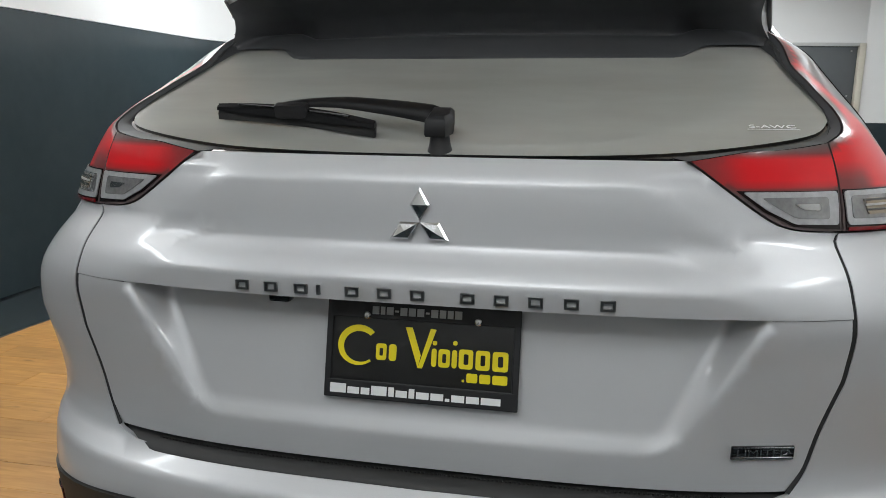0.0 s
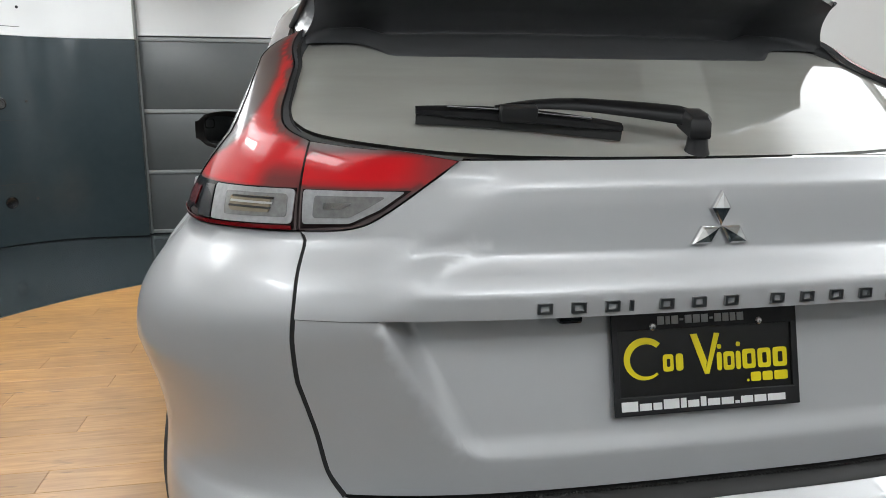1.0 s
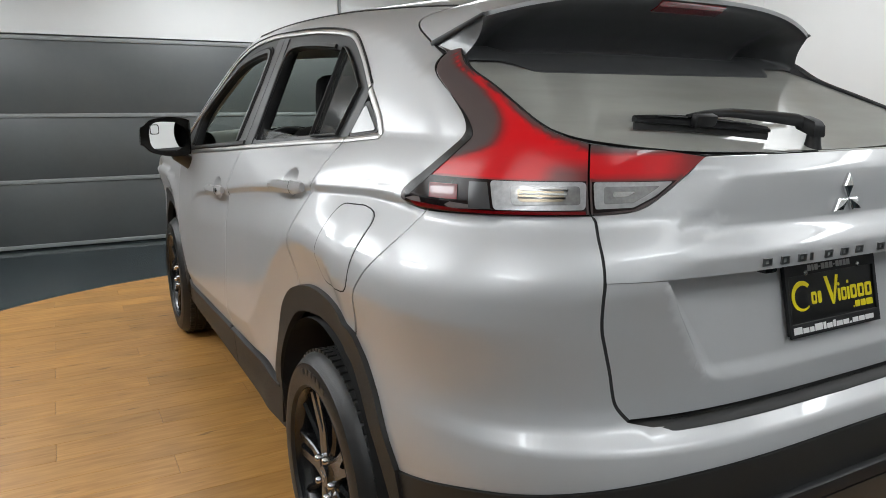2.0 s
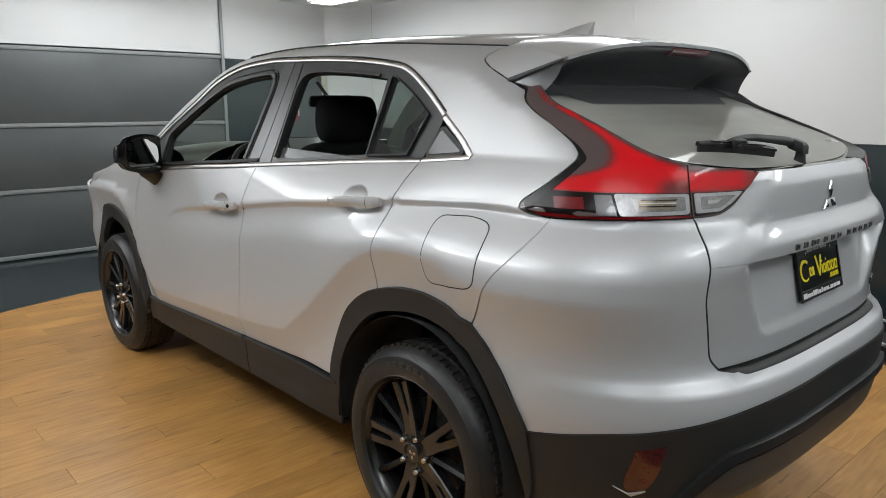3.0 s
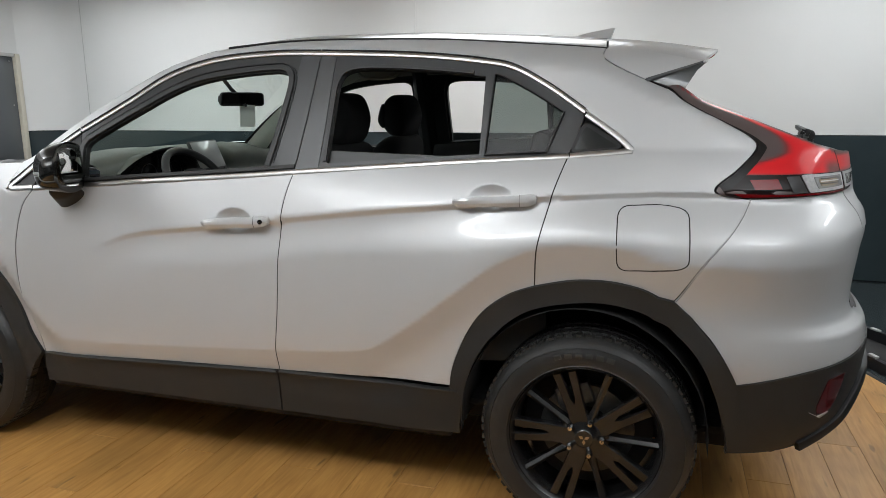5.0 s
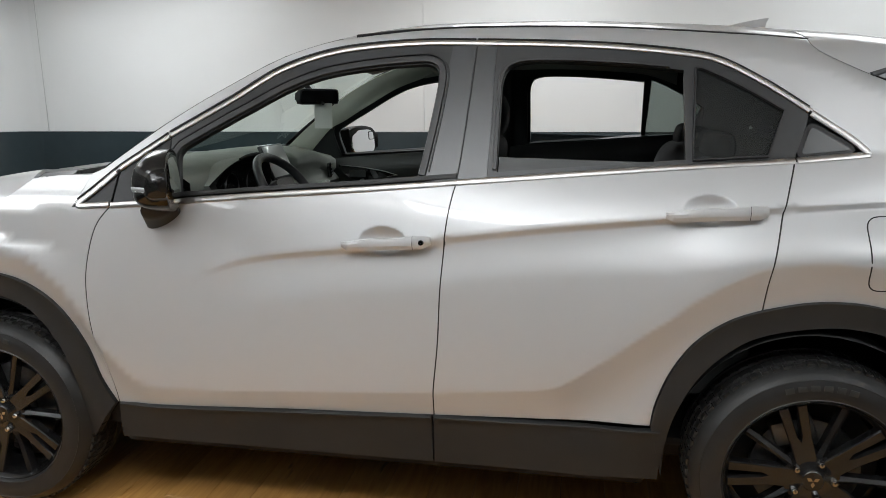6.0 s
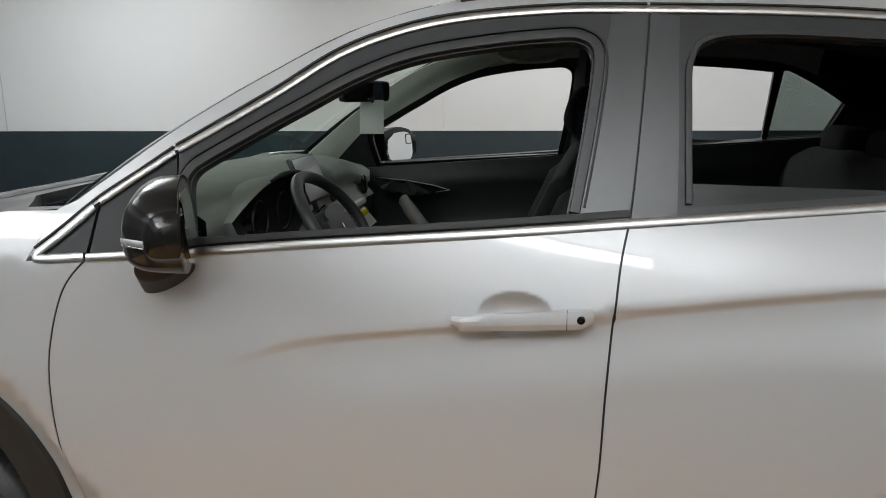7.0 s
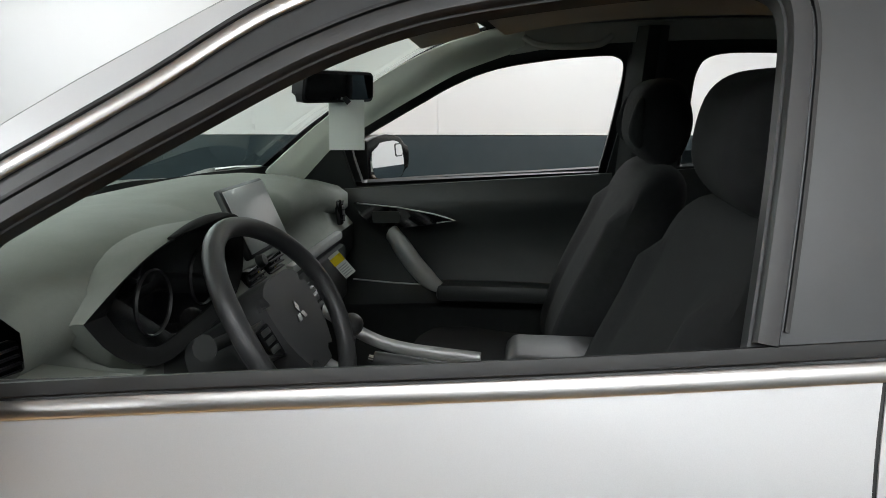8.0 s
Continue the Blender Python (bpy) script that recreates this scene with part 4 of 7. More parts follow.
def lamp_red(s, z):
    """How red the lens is: a band along the inner edge that broadens downwards, smoke along the outer edge."""
    p = Vector(skin(s, z))
    d_in, d_out = min((p - q).length for q in LAMP_IN), min((p - q).length for q in LAMP_OUT)
    w = d_in / (d_in + d_out + 1e-6)
    hi = knots(z, [(1.20, 1.25), (1.235, 1.0), (1.27, 0.62), (1.33, 0.47), (1.42, 0.42), (1.48, 0.50)])
    band = ease(1.198, 1.207, z) * ease(0.005, 0.020, d_in) * (1 - ease(hi - 0.22, hi, w))
    return max(0.0, min(1.0, band * (1 - 0.9 * ease(1.455, 1.482, z)) * (1 - 0.55 * ease(-0.62, -0.68, s) * (1 - ease(1.22, 1.25, z)))))


def fine_points(s0, s1, cy=None, cz=None):
    """Extra mesh points along the shoulder and hip lines and over a handle's cup."""
    out = []
    for i in range(int((s1 - s0) / 0.018)):
        s = s0 + (i + 0.5) * 0.018
        if cy is None or abs(s - cy) > 0.095:
            out += [(s, knots(s, CREASE) + d) for d in (0.012, 0.0, -0.009, -0.018, -0.027, -0.036, -0.045, -0.060, -0.08, -0.1)]
        out += [(s, knots(s, HIP) + d) for d in (0.010, 0.0, -0.010, -0.022, -0.036)]
    if cy is not None:
        for i in range(26):
            for j in range(20):
                out.append((cy - 0.09 + 0.18 * (i + 0.5 + 0.3 * (j % 2)) / 26, cz - 0.055 + 0.11 * (j + 0.5) / 20))
    return out


def flank(mir):
    """All panels of one side of the car."""
    tag = "PASSENGER" if mir else "DRIVER"
    quarter = sheet("quarter_panel", skin, joined(quarter_loop), PAINT, car, step=0.024, mirror=mir, extra=fine_points(-0.34, 0.10))
    fender = sheet("front_fender", skin, joined(fender_loop), PAINT, car, step=0.03, mirror=mir)
    fdoor = sheet("front_door", front_door_skin, inset(front_door_loop, G), PAINT, car, step=0.024, mirror=mir, extra=fine_points(1.12, 1.85, 1.262, 1.012))
    rdoor = sheet("rear_door", rear_door_skin, inset(rear_door_loop, G), PAINT, car, step=0.024, mirror=mir, extra=fine_points(0.15, 1.05, 0.325, 1.118))
    sheet("window_frame", lambda s, z: skin(s, z, -0.002), inset(front_frame_loop, G), FRAME_BLACK, fdoor, [front_window], 0.03, 0.02, mir, label="black window frame")
    sheet("window_frame", lambda s, z: skin(s, z, -0.002), inset(rear_frame_loop, G), FRAME_BLACK, rdoor, [rear_window, quarter_glass], 0.03, 0.02, mir, label="black window frame")
    sheet("mirror_sail", lambda s, z: skin(s, z, -0.003), inset(mirror_sail_loop, 0.002), SATIN_BLACK, fdoor, step=0.03, mirror=mir, label="black corner trim behind the mirror")
    sheet("corner_trim", lambda s, z: skin(s, z, -0.003), inset(sail_corner_loop, 0.003), SATIN_BLACK, fender, step=0.03, mirror=mir, label="black corner trim")
    open_seal("window_seal", front_window, -0.014, 0.022, fdoor, mir, 0.010)
    open_seal("window_seal", front_window, -0.031, 0.005, fdoor, mir, 0.004, mat=RUBBER)
    open_seal("window_seal", rear_window, -0.008, 0.013, rdoor, mir, 0.006, 0.42)
    sheet("pillar_cover", lambda s, z: skin(s, z, 0.0015), inset(clean(line([(1.084, 1.590, 1), (1.104, 1.470), (1.128, 1.330), (1.157, 1.186, 1)]) + line(MID_GAP[:4])[::-1]), G), PILLAR_TRIM, fdoor, step=0.04, rim=0.004, mirror=mir, label="satin black pillar cover")
    sheet("pillar_cover", lambda s, z: skin(s, z, 0.0015), inset(clean(line([(0.945, 1.583, 1), (0.948, 1.480), (0.950, 1.330), (0.955, 1.190, 1)]) + line(MID_GAP[:4])[::-1]), G), PILLAR_TRIM, rdoor, step=0.04, rim=0.004, mirror=mir, label="satin black pillar cover")
    sheet("quarter_glass", lambda s, z: skin(s, z, -0.004), quarter_glass, GLASS_DARK, rdoor, step=0.05, rim=0, mirror=mir, label="dark privacy glass")
    seal("glass_seal", quarter_glass, 0.005, rdoor, mir)
    tl = inset(tail_window, -0.012)
    sheet("tail_window_frame", lambda s, z: skin(s, z, -0.002), tl, SATIN_BLACK, quarter, step=0.03, mirror=mir)
    sheet("tail_window", lambda s, z: skin(s, z, 0.0005), tail_window, DARK_PANE, quarter, step=0.03, rim=0.004, mirror=mir, label="small dark corner glass")
    # lowered panes, their upper edges just above the belt
    sheet("lowered_pane", lambda s, z: skin(s, z, -0.016), [(0.925, 1.206), (0.925, 1.256), (0.400, 1.240), (0.400, 1.228)], GLASS_LOW, rdoor, step=0.1, rim=0, mirror=mir, label="lowered privacy glass pane")
    for a, b in ((2, 8), (8, 14)):
        moulding("chrome_strip", CHROME_TOP[a:b + 1], 0.017, fdoor if a == 2 else rdoor, mir)
        moulding("chrome_gap", [(p[0] + (0.006 if a == 2 else 0), p[1] + 0.0105) for p in CHROME_TOP[a:b + 1]], 0.005, fdoor if a == 2 else rdoor, mir, RUBBER, 0.0042)
    moulding("chrome_strip", CHROME_LOW[4:9], 0.019, fdoor, mir)
    moulding("chrome_strip", CHROME_LOW[1:5], 0.019, rdoor, mir)
    moulding("chrome_strip", [(0.046, 1.381, 1)] + CHROME_TOP[15:16] + [(-0.088, 1.284), (-0.098, 1.270), (-0.080, 1.266)] + [(0.088, 1.251, 1)], 0.020, quarter, mir)
    moulding("chrome_strip", [(2.161, 1.204, 1), (2.228, 1.146), (2.272, 1.112), (2.280, 1.100), (2.262, 1.097)] + [(2.170, 1.103, 1)], 0.020, fender, mir)
    moulding("chrome_strip", [(2.149, 1.214, 1), (2.07, 1.266), (1.991, 1.316, 1)], 0.017, fdoor, mir)
    moulding("chrome_gap", [(2.286, 1.118), (2.230, 1.162), (2.153, 1.224), (2.07, 1.278), (1.996, 1.327)], 0.005, fender, mir, RUBBER, 0.0042)
    for nm, ctrl, owner in (("gap_seal", FRONT_GAP[2:], fdoor), ("gap_seal", MID_GAP[4:], fdoor), ("gap_seal", REAR_GAP[2:], rdoor)):
        moulding(nm, ctrl, 0.0062, owner, mir, RUBBER, 0.001, -0.0032)
    # shallow dark strip added to give the tailgate gap its shade
    moulding("gap_seal", GATE_GAP, 0.010, car, mir, DARK, 0.0008, -0.0022)
    # added body-coloured filler that lessens the dark in the bumper gap
    moulding("joint_flange", BUMPER_GAP, 0.0032, quarter, mir, PAINT, 0.001, -0.0030)
    moulding("gap_seal", MID_GAP[:5], 0.0062, fdoor, mir, RUBBER, 0.001, -0.0036)
    moulding("belt_seal", [(a, b + 0.017) for a, b, *_ in CHROME_LOW[4:8]] + [(1.960, 1.133)], 0.016, fdoor, mir, RUBBER, 0.012, -0.004)
    grip(1.113, 1.384, 1.014, 1.000, fdoor, mir, not mir)
    grip(0.176, 0.446, 1.117, 1.106, rdoor, mir, False)
    for nm, lp in (("arch_cladding", rear_clad_loop), ("arch_cladding", front_clad_loop)):
        sheet(nm, clad, inset(lp, 0.001), CLADDING, car, step=0.03, rim=0.03, mirror=mir, label="black plastic wheel-arch cladding")
    for a, b in ((0.425, 1.111), (1.115, 2.205)):
        top_line = [(a + 0.004, 0.455 - 0.040 * max(0, (a - 1.1) / 1.1)), ((a + b) / 2, 0.455 - 0.040 * max(0, ((a + b) / 2 - 1.1) / 1.1)), (b - 0.004, 0.455 - 0.040 * max(0, (b - 1.1) / 1.1))]
        moulding("sill_edge", top_line, 0.011, car, mir, CLADDING, 0.006, 0.010)
        sheet("sill_cladding", sill, inset(sill_loop(a, b), 0.0012), CLADDING, car, step=0.04, rim=0.02, mirror=mir, label="black plastic sill cladding")
    flap = sheet("fuel_flap", lambda s, z: skin(s, z, 0.001), rounded([(-0.075, 1.105), (-0.218, 1.112), (-0.222, 0.928), (-0.082, 0.915)], 0.035, 6), PAINT, quarter, step=0.02, rim=0.003, mirror=mir, label="round-cornered fuel flap") if not mir else None
    if not mir:
        pts = resample(rounded([(-0.073, 1.107), (-0.2195, 1.1145), (-0.2235, 0.926), (-0.080, 0.913)], 0.036, 6), 0.02)
        ribbon("flap_gap", [skin(s, z) for s, z in pts], [normal_at(s, z) for s, z in pts], 0.0035, 0.0006, DARK, quarter, False, closed=True)
    # tail lamp
    lamp_loop = clean(line(LAMP_SIDE) + line(LAMP_LOW) + line([(-0.777, 1.146, 1), (-0.752, 1.207), (-0.724, 1.274, 1)]) + line(LAMP_HIGH) + [(-0.16, 1.489)])
    lamp = sheet("tail_lamp", lambda s, z: skin(s, z, 0.003), inset(lamp_loop, G), LAMP_LENS, car, step=0.012, rim=0.02, mirror=mir, label="red and smoke boomerang tail lamp", attribute=lamp_red)
    low = [(-0.303, 1.203), (-0.525, 1.205), (-0.747, 1.207), (-0.768, 1.150), (-0.60, 1.1465), (-0.40, 1.1405), (-0.345, 1.1385), (-0.283, 1.146), (-0.272, 1.168)]
    sheet("lamp_base", lambda s, z: skin(s, z, 0.0045), low, LAMP_SMOKE, lamp, step=0.02, rim=0.002, mirror=mir, label="smoked lower lens")
    sheet("lamp_red_strip", lambda s, z: skin(s, z, 0.0065), [(-0.300, 1.150), (-0.45, 1.1475), (-0.60, 1.151), (-0.764, 1.1545), (-0.767, 1.149), (-0.60, 1.1455), (-0.45, 1.1415), (-0.32, 1.1395)], LAMP_DARK_RED, lamp, step=0.02, rim=0.001, mirror=mir)
    sheet("reverse_lens", lambda s, z: skin(s, z, 0.0062), rounded([(-0.512, 1.2035), (-0.748, 1.2055), (-0.764, 1.157), (-0.548, 1.152)], 0.01), LAMP_WHITE, lamp, step=0.015, rim=0.002, mirror=mir, label="clear lens with a pale surround")
    sheet("lens_recess", lambda s, z: skin(s, z, 0.0072), rounded([(-0.568, 1.1965), (-0.736, 1.1985), (-0.750, 1.166), (-0.590, 1.162)], 0.008), LAMP_RECESS_SHADE, lamp, step=0.015, rim=0.001, mirror=mir, label="flat chrome inset, darkened in its colour to look recessed")
    sheet("indicator", lambda s, z: skin(s, z, 0.0082), rounded([(-0.590, 1.191), (-0.702, 1.194), (-0.712, 1.171), (-0.605, 1.169)], 0.008), LAMP_AMBER, lamp, step=0.015, rim=0.002, mirror=mir, label="amber bulb housing")
    for k in range(3):
        zz = 1.176 + 0.007 * k
        sheet("indicator_rib", lambda s, z: skin(s, z, 0.0094), [(-0.600, zz - 0.001), (-0.712, zz), (-0.712, zz + 0.003), (-0.600, zz + 0.002)], SILVER_TRIM if k % 2 else GLOSS_BLACK, lamp, step=0.03, rim=0.001, mirror=mir)
    sheet("grey_insert", lambda s, z: skin(s, z, 0.0062), [(-0.455, 1.199), (-0.506, 1.200), (-0.541, 1.152), (-0.480, 1.152)], LAMP_GREY, lamp, step=0.02, rim=0.001, mirror=mir)
    bz = clean(line(LAMP_SIDE[:7]) + [(s - knots(z, [(1.17, 0.026), (1.22, 0.024), (1.30, 0.020), (1.36, 0.015), (1.42, 0.014), (1.49, 0.012)]), z - 0.010) for s, z in line(LAMP_SIDE[1:7])[::-1]])
    sheet("lamp_bezel", lambda s, z: skin(s, z, 0.005), inset(bz, 0.001), LAMP_BEZEL, lamp, step=0.02, rim=0.003, mirror=mir, label="dark smoked edge moulding")
    sheet("side_lens", lambda s, z: skin(s, z, 0.0062), [(-0.340, 1.190), (-0.425, 1.192), (-0.440, 1.164), (-0.355, 1.162)], LAMP_DARK_RED, lamp, step=0.02, rim=0.001, mirror=mir)
    return quarter


for mir in (False, True):
    flank(mir)
rear_bumper = sheet("rear_bumper", skin, inset(bumper_loop, 0.0014), PAINT, car, step=0.022, label="body-coloured rear bumper")
lower_bumper = sheet("lower_rear_bumper", lambda s, z: skin(s, z, 0.004), inset(lower_bumper_loop, 0.001), CLADDING, car, step=0.03, label="black plastic lower bumper")
sheet("front_bumper", skin, inset(front_bumper_loop, G), PAINT, car, step=0.04, label="body-coloured front bumper")

# dark shell behind the gaps
for mir in (False, True):
    shell_loop = clean([(2.39, 1.05)] + line(CHROME_LOW)[::-1] + line(LAMP_SIDE[5:]) + line(LAMP_LOW) + line(GATE_GAP) + [(-1.2, 0.74), (-1.2, 0.50)] + line(CLAD_LOW)[::-1] + line(ARCH_IN)[::-1] + [(0.42, 0.33), (2.30, 0.31)] + line(FRONT_ARCH_IN[1:]) + [(3.3, 0.40), (3.94, 0.40), (3.94, 0.86), (3.1, 0.93)])
    sheet("inner_shell", lambda s, z: skin(s, z, -0.045), inset(shell_loop, 0.01), DARK, car, step=0.06, rim=0, mirror=mir)
    sheet("pillar_shell", lambda s, z: skin(s, z, -0.014), clean(line(LAMP_SIDE) + line(LAMP_LOW) + [(-0.74, 1.21), (-0.70, 1.27)] + line(LAMP_HIGH[1:])), DARK, car, step=0.05, rim=0, mirror=mir)

# ---- roof and windscreen ----
CROWN = [(-0.12, 1.640), (0.0, 1.660), (0.44, 1.690), (0.79, 1.704), (1.16, 1.701), (1.45, 1.668), (1.70, 1.600), (2.00, 1.482), (2.29, 1.332), (2.70, 1.100)]
EDGE_Z = [(s, z) for s, z in DITCH]


def top(u, ye):
    """Roof and windscreen as one surface: u across from -1 to 1, ye the edge's y."""
    ex, ey, ez = skin(ye, knots(ye, EDGE_Z))
    yc = ye + knots(ye, [(1.2, 0.02), (1.4, 0.06), (1.6, 0.11), (1.8, 0.20), (2.0, 0.29), (2.34, 0.36)])
    zc, k = knots(yc, CROWN), abs(u) ** (2.4 - 0.6 * ease(1.2, 1.6, ye))
    return (u * abs(ex), yc + (ey - yc) * k, zc + (ez - zc) * k)


roof = sheet("roof_panel", top, [(-0.992, 0.010), (0.992, 0.010), (0.992, 1.440), (-0.992, 1.440)], PAINT, car, step=0.035, rim=0.01, label="body-coloured roof")
for mir in (False, True):
    pts = [(s, z) for s, z in line(DITCH[:6], 8)]
    ribbon("roof_moulding", [skin(s, z, 0.0005) for s, z in pts], [normal_at(s, z) for s, z in pts], 0.012, 0.002, SATIN_BLACK, roof, mir)
screen_loop = [(-0.985, 1.450), (0.985, 1.450), (0.985, 2.335), (-0.985, 2.335)]
sheet("windscreen", top, screen_loop, GLASS_CLEAR, car, step=0.06, rim=0, label="clear windscreen")
hole = [(-0.93, 1.50), (0.93, 1.50), (0.95, 2.26), (-0.95, 2.26)]
sheet("windscreen_border", lambda u, y: tuple(Vector(top(u, y)) - Vector((0, 0.002, 0.002))), screen_loop, SATIN_BLACK, car, [hole], 0.05, 0.004, label="black windscreen border")


def hood(x, y):
    """Bonnet: a long crown, rolled over at the sides, more so towards the nose."""
    z = knots(y, [(2.2, 1.212), (2.5, 1.190), (2.73, 1.166), (2.91, 1.140), (3.13, 1.096), (3.34, 1.030), (3.45, 0.975), (3.6, 0.88)])
    side = knots(y, [(2.3, 0.0), (2.45, 0.010), (2.56, 0.046), (2.69, 0.052), (2.88, 0.072), (3.0, 0.090), (3.09, 0.104), (3.27, 0.115), (3.5, 0.115)])
    ridge = 0.008 * math.exp(-((abs(x) - 0.52 + 0.10 * (y - 2.4)) / 0.06) ** 2)
    return (x, y, z - side * (abs(x) / 0.8) ** 6 + ridge)


hood_half = [(0.0, 2.80), (0.40, 2.74), (0.70, 2.58), (0.820, 2.430), (0.836, 2.466), (0.860, 2.550), (0.874, 2.60), (0.882, 2.70), (0.893, 2.90), (0.868, 3.00), (0.80, 3.13), (0.66, 3.27), (0.40, 3.37), (0.0, 3.42)]
hl = curve_points([(*p, 1 if i in (3, 4) else 0) for i, p in enumerate(hood_half)], False, 5)
sheet("hood", hood, clean(hl + [(-x, y) for x, y in hl[::-1][1:-1]]), PAINT, car, step=0.035, rim=0.012, label="body-coloured bonnet")
cowl_half = [(0.0, 2.84), (0.40, 2.79), (0.70, 2.63), (0.822, 2.47), (0.815, 2.36), (0.800, 2.235), (0.77, 2.235), (0.70, 2.42), (0.40, 2.62), (0.0, 2.69)]
sheet("cowl", lambda x, y: (x, y, hood(x, y)[2] - 0.014), clean(cowl_half + [(-x, y) for x, y in cowl_half[::-1][1:-1]]), SATIN_BLACK, car, step=0.05, rim=0.03, label="black windscreen cowl")
sheet("grille", lambda x, z: (x, 2.95 + 0.685 * max(0.0, 1 - (abs(x) / 0.9) ** NF) ** (1 / NF) + 0.004, z), [(-0.55, 0.45), (0.55, 0.45), (0.45, 0.80), (-0.45, 0.80)], GLOSS_BLACK, car, step=0.06, rim=0.01, centre=(0, 2, 0.6), label="black front grille")

# ---- tailgate ----
GATE_UP = [(1.03, -0.860), (1.066, -0.862), (1.072, -0.860), (1.112, -0.830), (1.120, -0.8265), (1.208, -0.8205), (1.216, -0.8175), (1.25, -0.793)]
GATE_LOW = [(0.78, -0.842), (0.82, -0.836), (0.868, -0.826), (1.018, -0.797), (1.04, -0.795)]


def upper_crest(z):
    """Half the width between the two slanting crests of the upper field."""
    return 0.336 + 1.27 * (1.218 - z)


def lower_rim(x, z):
    """Distance from the rim of the plate recess, negative inside; its lower corners are rounded."""
    ds, db, r = (abs(x) - 0.40 - 0.53 * (z - 0.86)) * 0.883, 0.818 - z, 0.04
    if ds > -r and db > -r:
        return math.hypot(ds + r, db + r) - r
    return max(ds, db)


def gate_upper(x, z):
    d = abs(x) - upper_crest(z)
    lift = 0.006 * ease(1.085, 1.135, z) * (1 - ease(1.195, 1.232, z))
    rim_y = tail_y(x, z) - lift * (1 - ease(-0.01, 0.10, d))
    k = sum(min(1.0, max(0.0, 1 + (d + q) / 0.050)) ** 2 for q in (-0.012, -0.007, -0.002, 0.003)) / 4
    k = 1 - (1 - k) * max(ease(1.080, 1.140, z), ease(0.03, 0.13, -d))
    k *= 1 - ease(1.208, 1.240, z)
    return (x, tail_y(x, z, GATE_UP) * (1 - k) + rim_y * k, z)


def gate_lower(x, z):
    k = sum(min(1.0, max(0.0, 1 + (lower_rim(x, z) + q) / 0.032)) ** 1.7 for q in (-0.007, -0.003, 0.001)) / 3
    return (x, tail_y(x, z, GATE_LOW) * (1 - k) + (tail_y(x, max(z, 0.80)) + 0.002) * k, z)


def gate_points():
    """Extra mesh points along the creases of the two tailgate panels."""
    up = [(x, z) for z in (1.056, 1.062, 1.067, 1.072, 1.078, 1.106, 1.112, 1.117, 1.122, 1.128, 1.204, 1.209, 1.214, 1.219, 1.225) for x in np.arange(-0.45 if z < 1.2 else -0.33, 0.45 if z < 1.2 else 0.33, 0.013).tolist()]
    low = []
    for sx in (-1, 1):
        for d in (-0.05, -0.04, -0.03, -0.02, -0.012, -0.005, 0.0, 0.007):
            up += [(sx * (upper_crest(z) + d), z) for z in np.arange(1.08, 1.200, 0.0075).tolist() if all(abs(z - q) > 0.003 for q in (1.112, 1.117, 1.122, 1.106, 1.209, 1.214, 1.204, 1.219))]
        for d in (-0.034, -0.026, -0.018, -0.010, -0.004, 0.0, 0.006):
            low += [(sx * (0.40 + 0.53 * (z - 0.86) + d / 0.883), z) for z in np.arange(0.868, 1.03, 0.009).tolist()]
            r = 0.04 + d
            low += [(sx * (0.3385 + r * math.cos(a) * 1.1), 0.858 + r * math.sin(a)) for a in np.arange(-1.5, 0.1, 0.2).tolist() if r > 0.008]
    low += [(x, 0.818 - d) for d in (-0.034, -0.026, -0.018, -0.010, -0.004, 0.0, 0.006) for x in np.arange(-0.335, 0.336, 0.012).tolist()]
    return up, low


def gate_xy(ctrl):
    return [(skin(s, z)[0], z) for s, z in line(ctrl)]


gap_x = gate_xy(GATE_GAP)
lampg = gate_xy(LAMP_LOW_GATE)
tailgate = tagged(new("tailgate"), "body-coloured tailgate")
tailgate.parent = car
gap_x = [(x + 0.0036, z) for x, z in gap_x]
split_x = [p for p in gap_x if p[1] >= 1.0345]
up_left = lampg[::-1] + split_x[1:] + [(split_x[-1][0], 1.0342)]
up_loop = clean([(-x, z) for x, z in up_left[::-1]] + up_left)
low_left = [p for p in gap_x if p[1] <= 1.033]
low_loop = clean([(low_left[0][0], 1.0335)] + low_left + [(-x, z) for x, z in low_left[::-1]] + [(-low_left[0][0], 1.0335)])
up_points, low_points = gate_points()
sheet("upper_panel", gate_upper, inset(up_loop, 0.0004), PAINT, tailgate, step=0.016, rim=0.035, extra=up_points)
sheet("lower_panel", gate_lower, inset(low_loop, 0.0004), PAINT, tailgate, step=0.016, rim=0.012, extra=low_points)
sheet("gate_shell", lambda x, z: (x, tail_y(x, max(z, 0.80)) + 0.075, z), inset(clean(low_loop), 0.02), DARK, tailgate, step=0.06, rim=0)
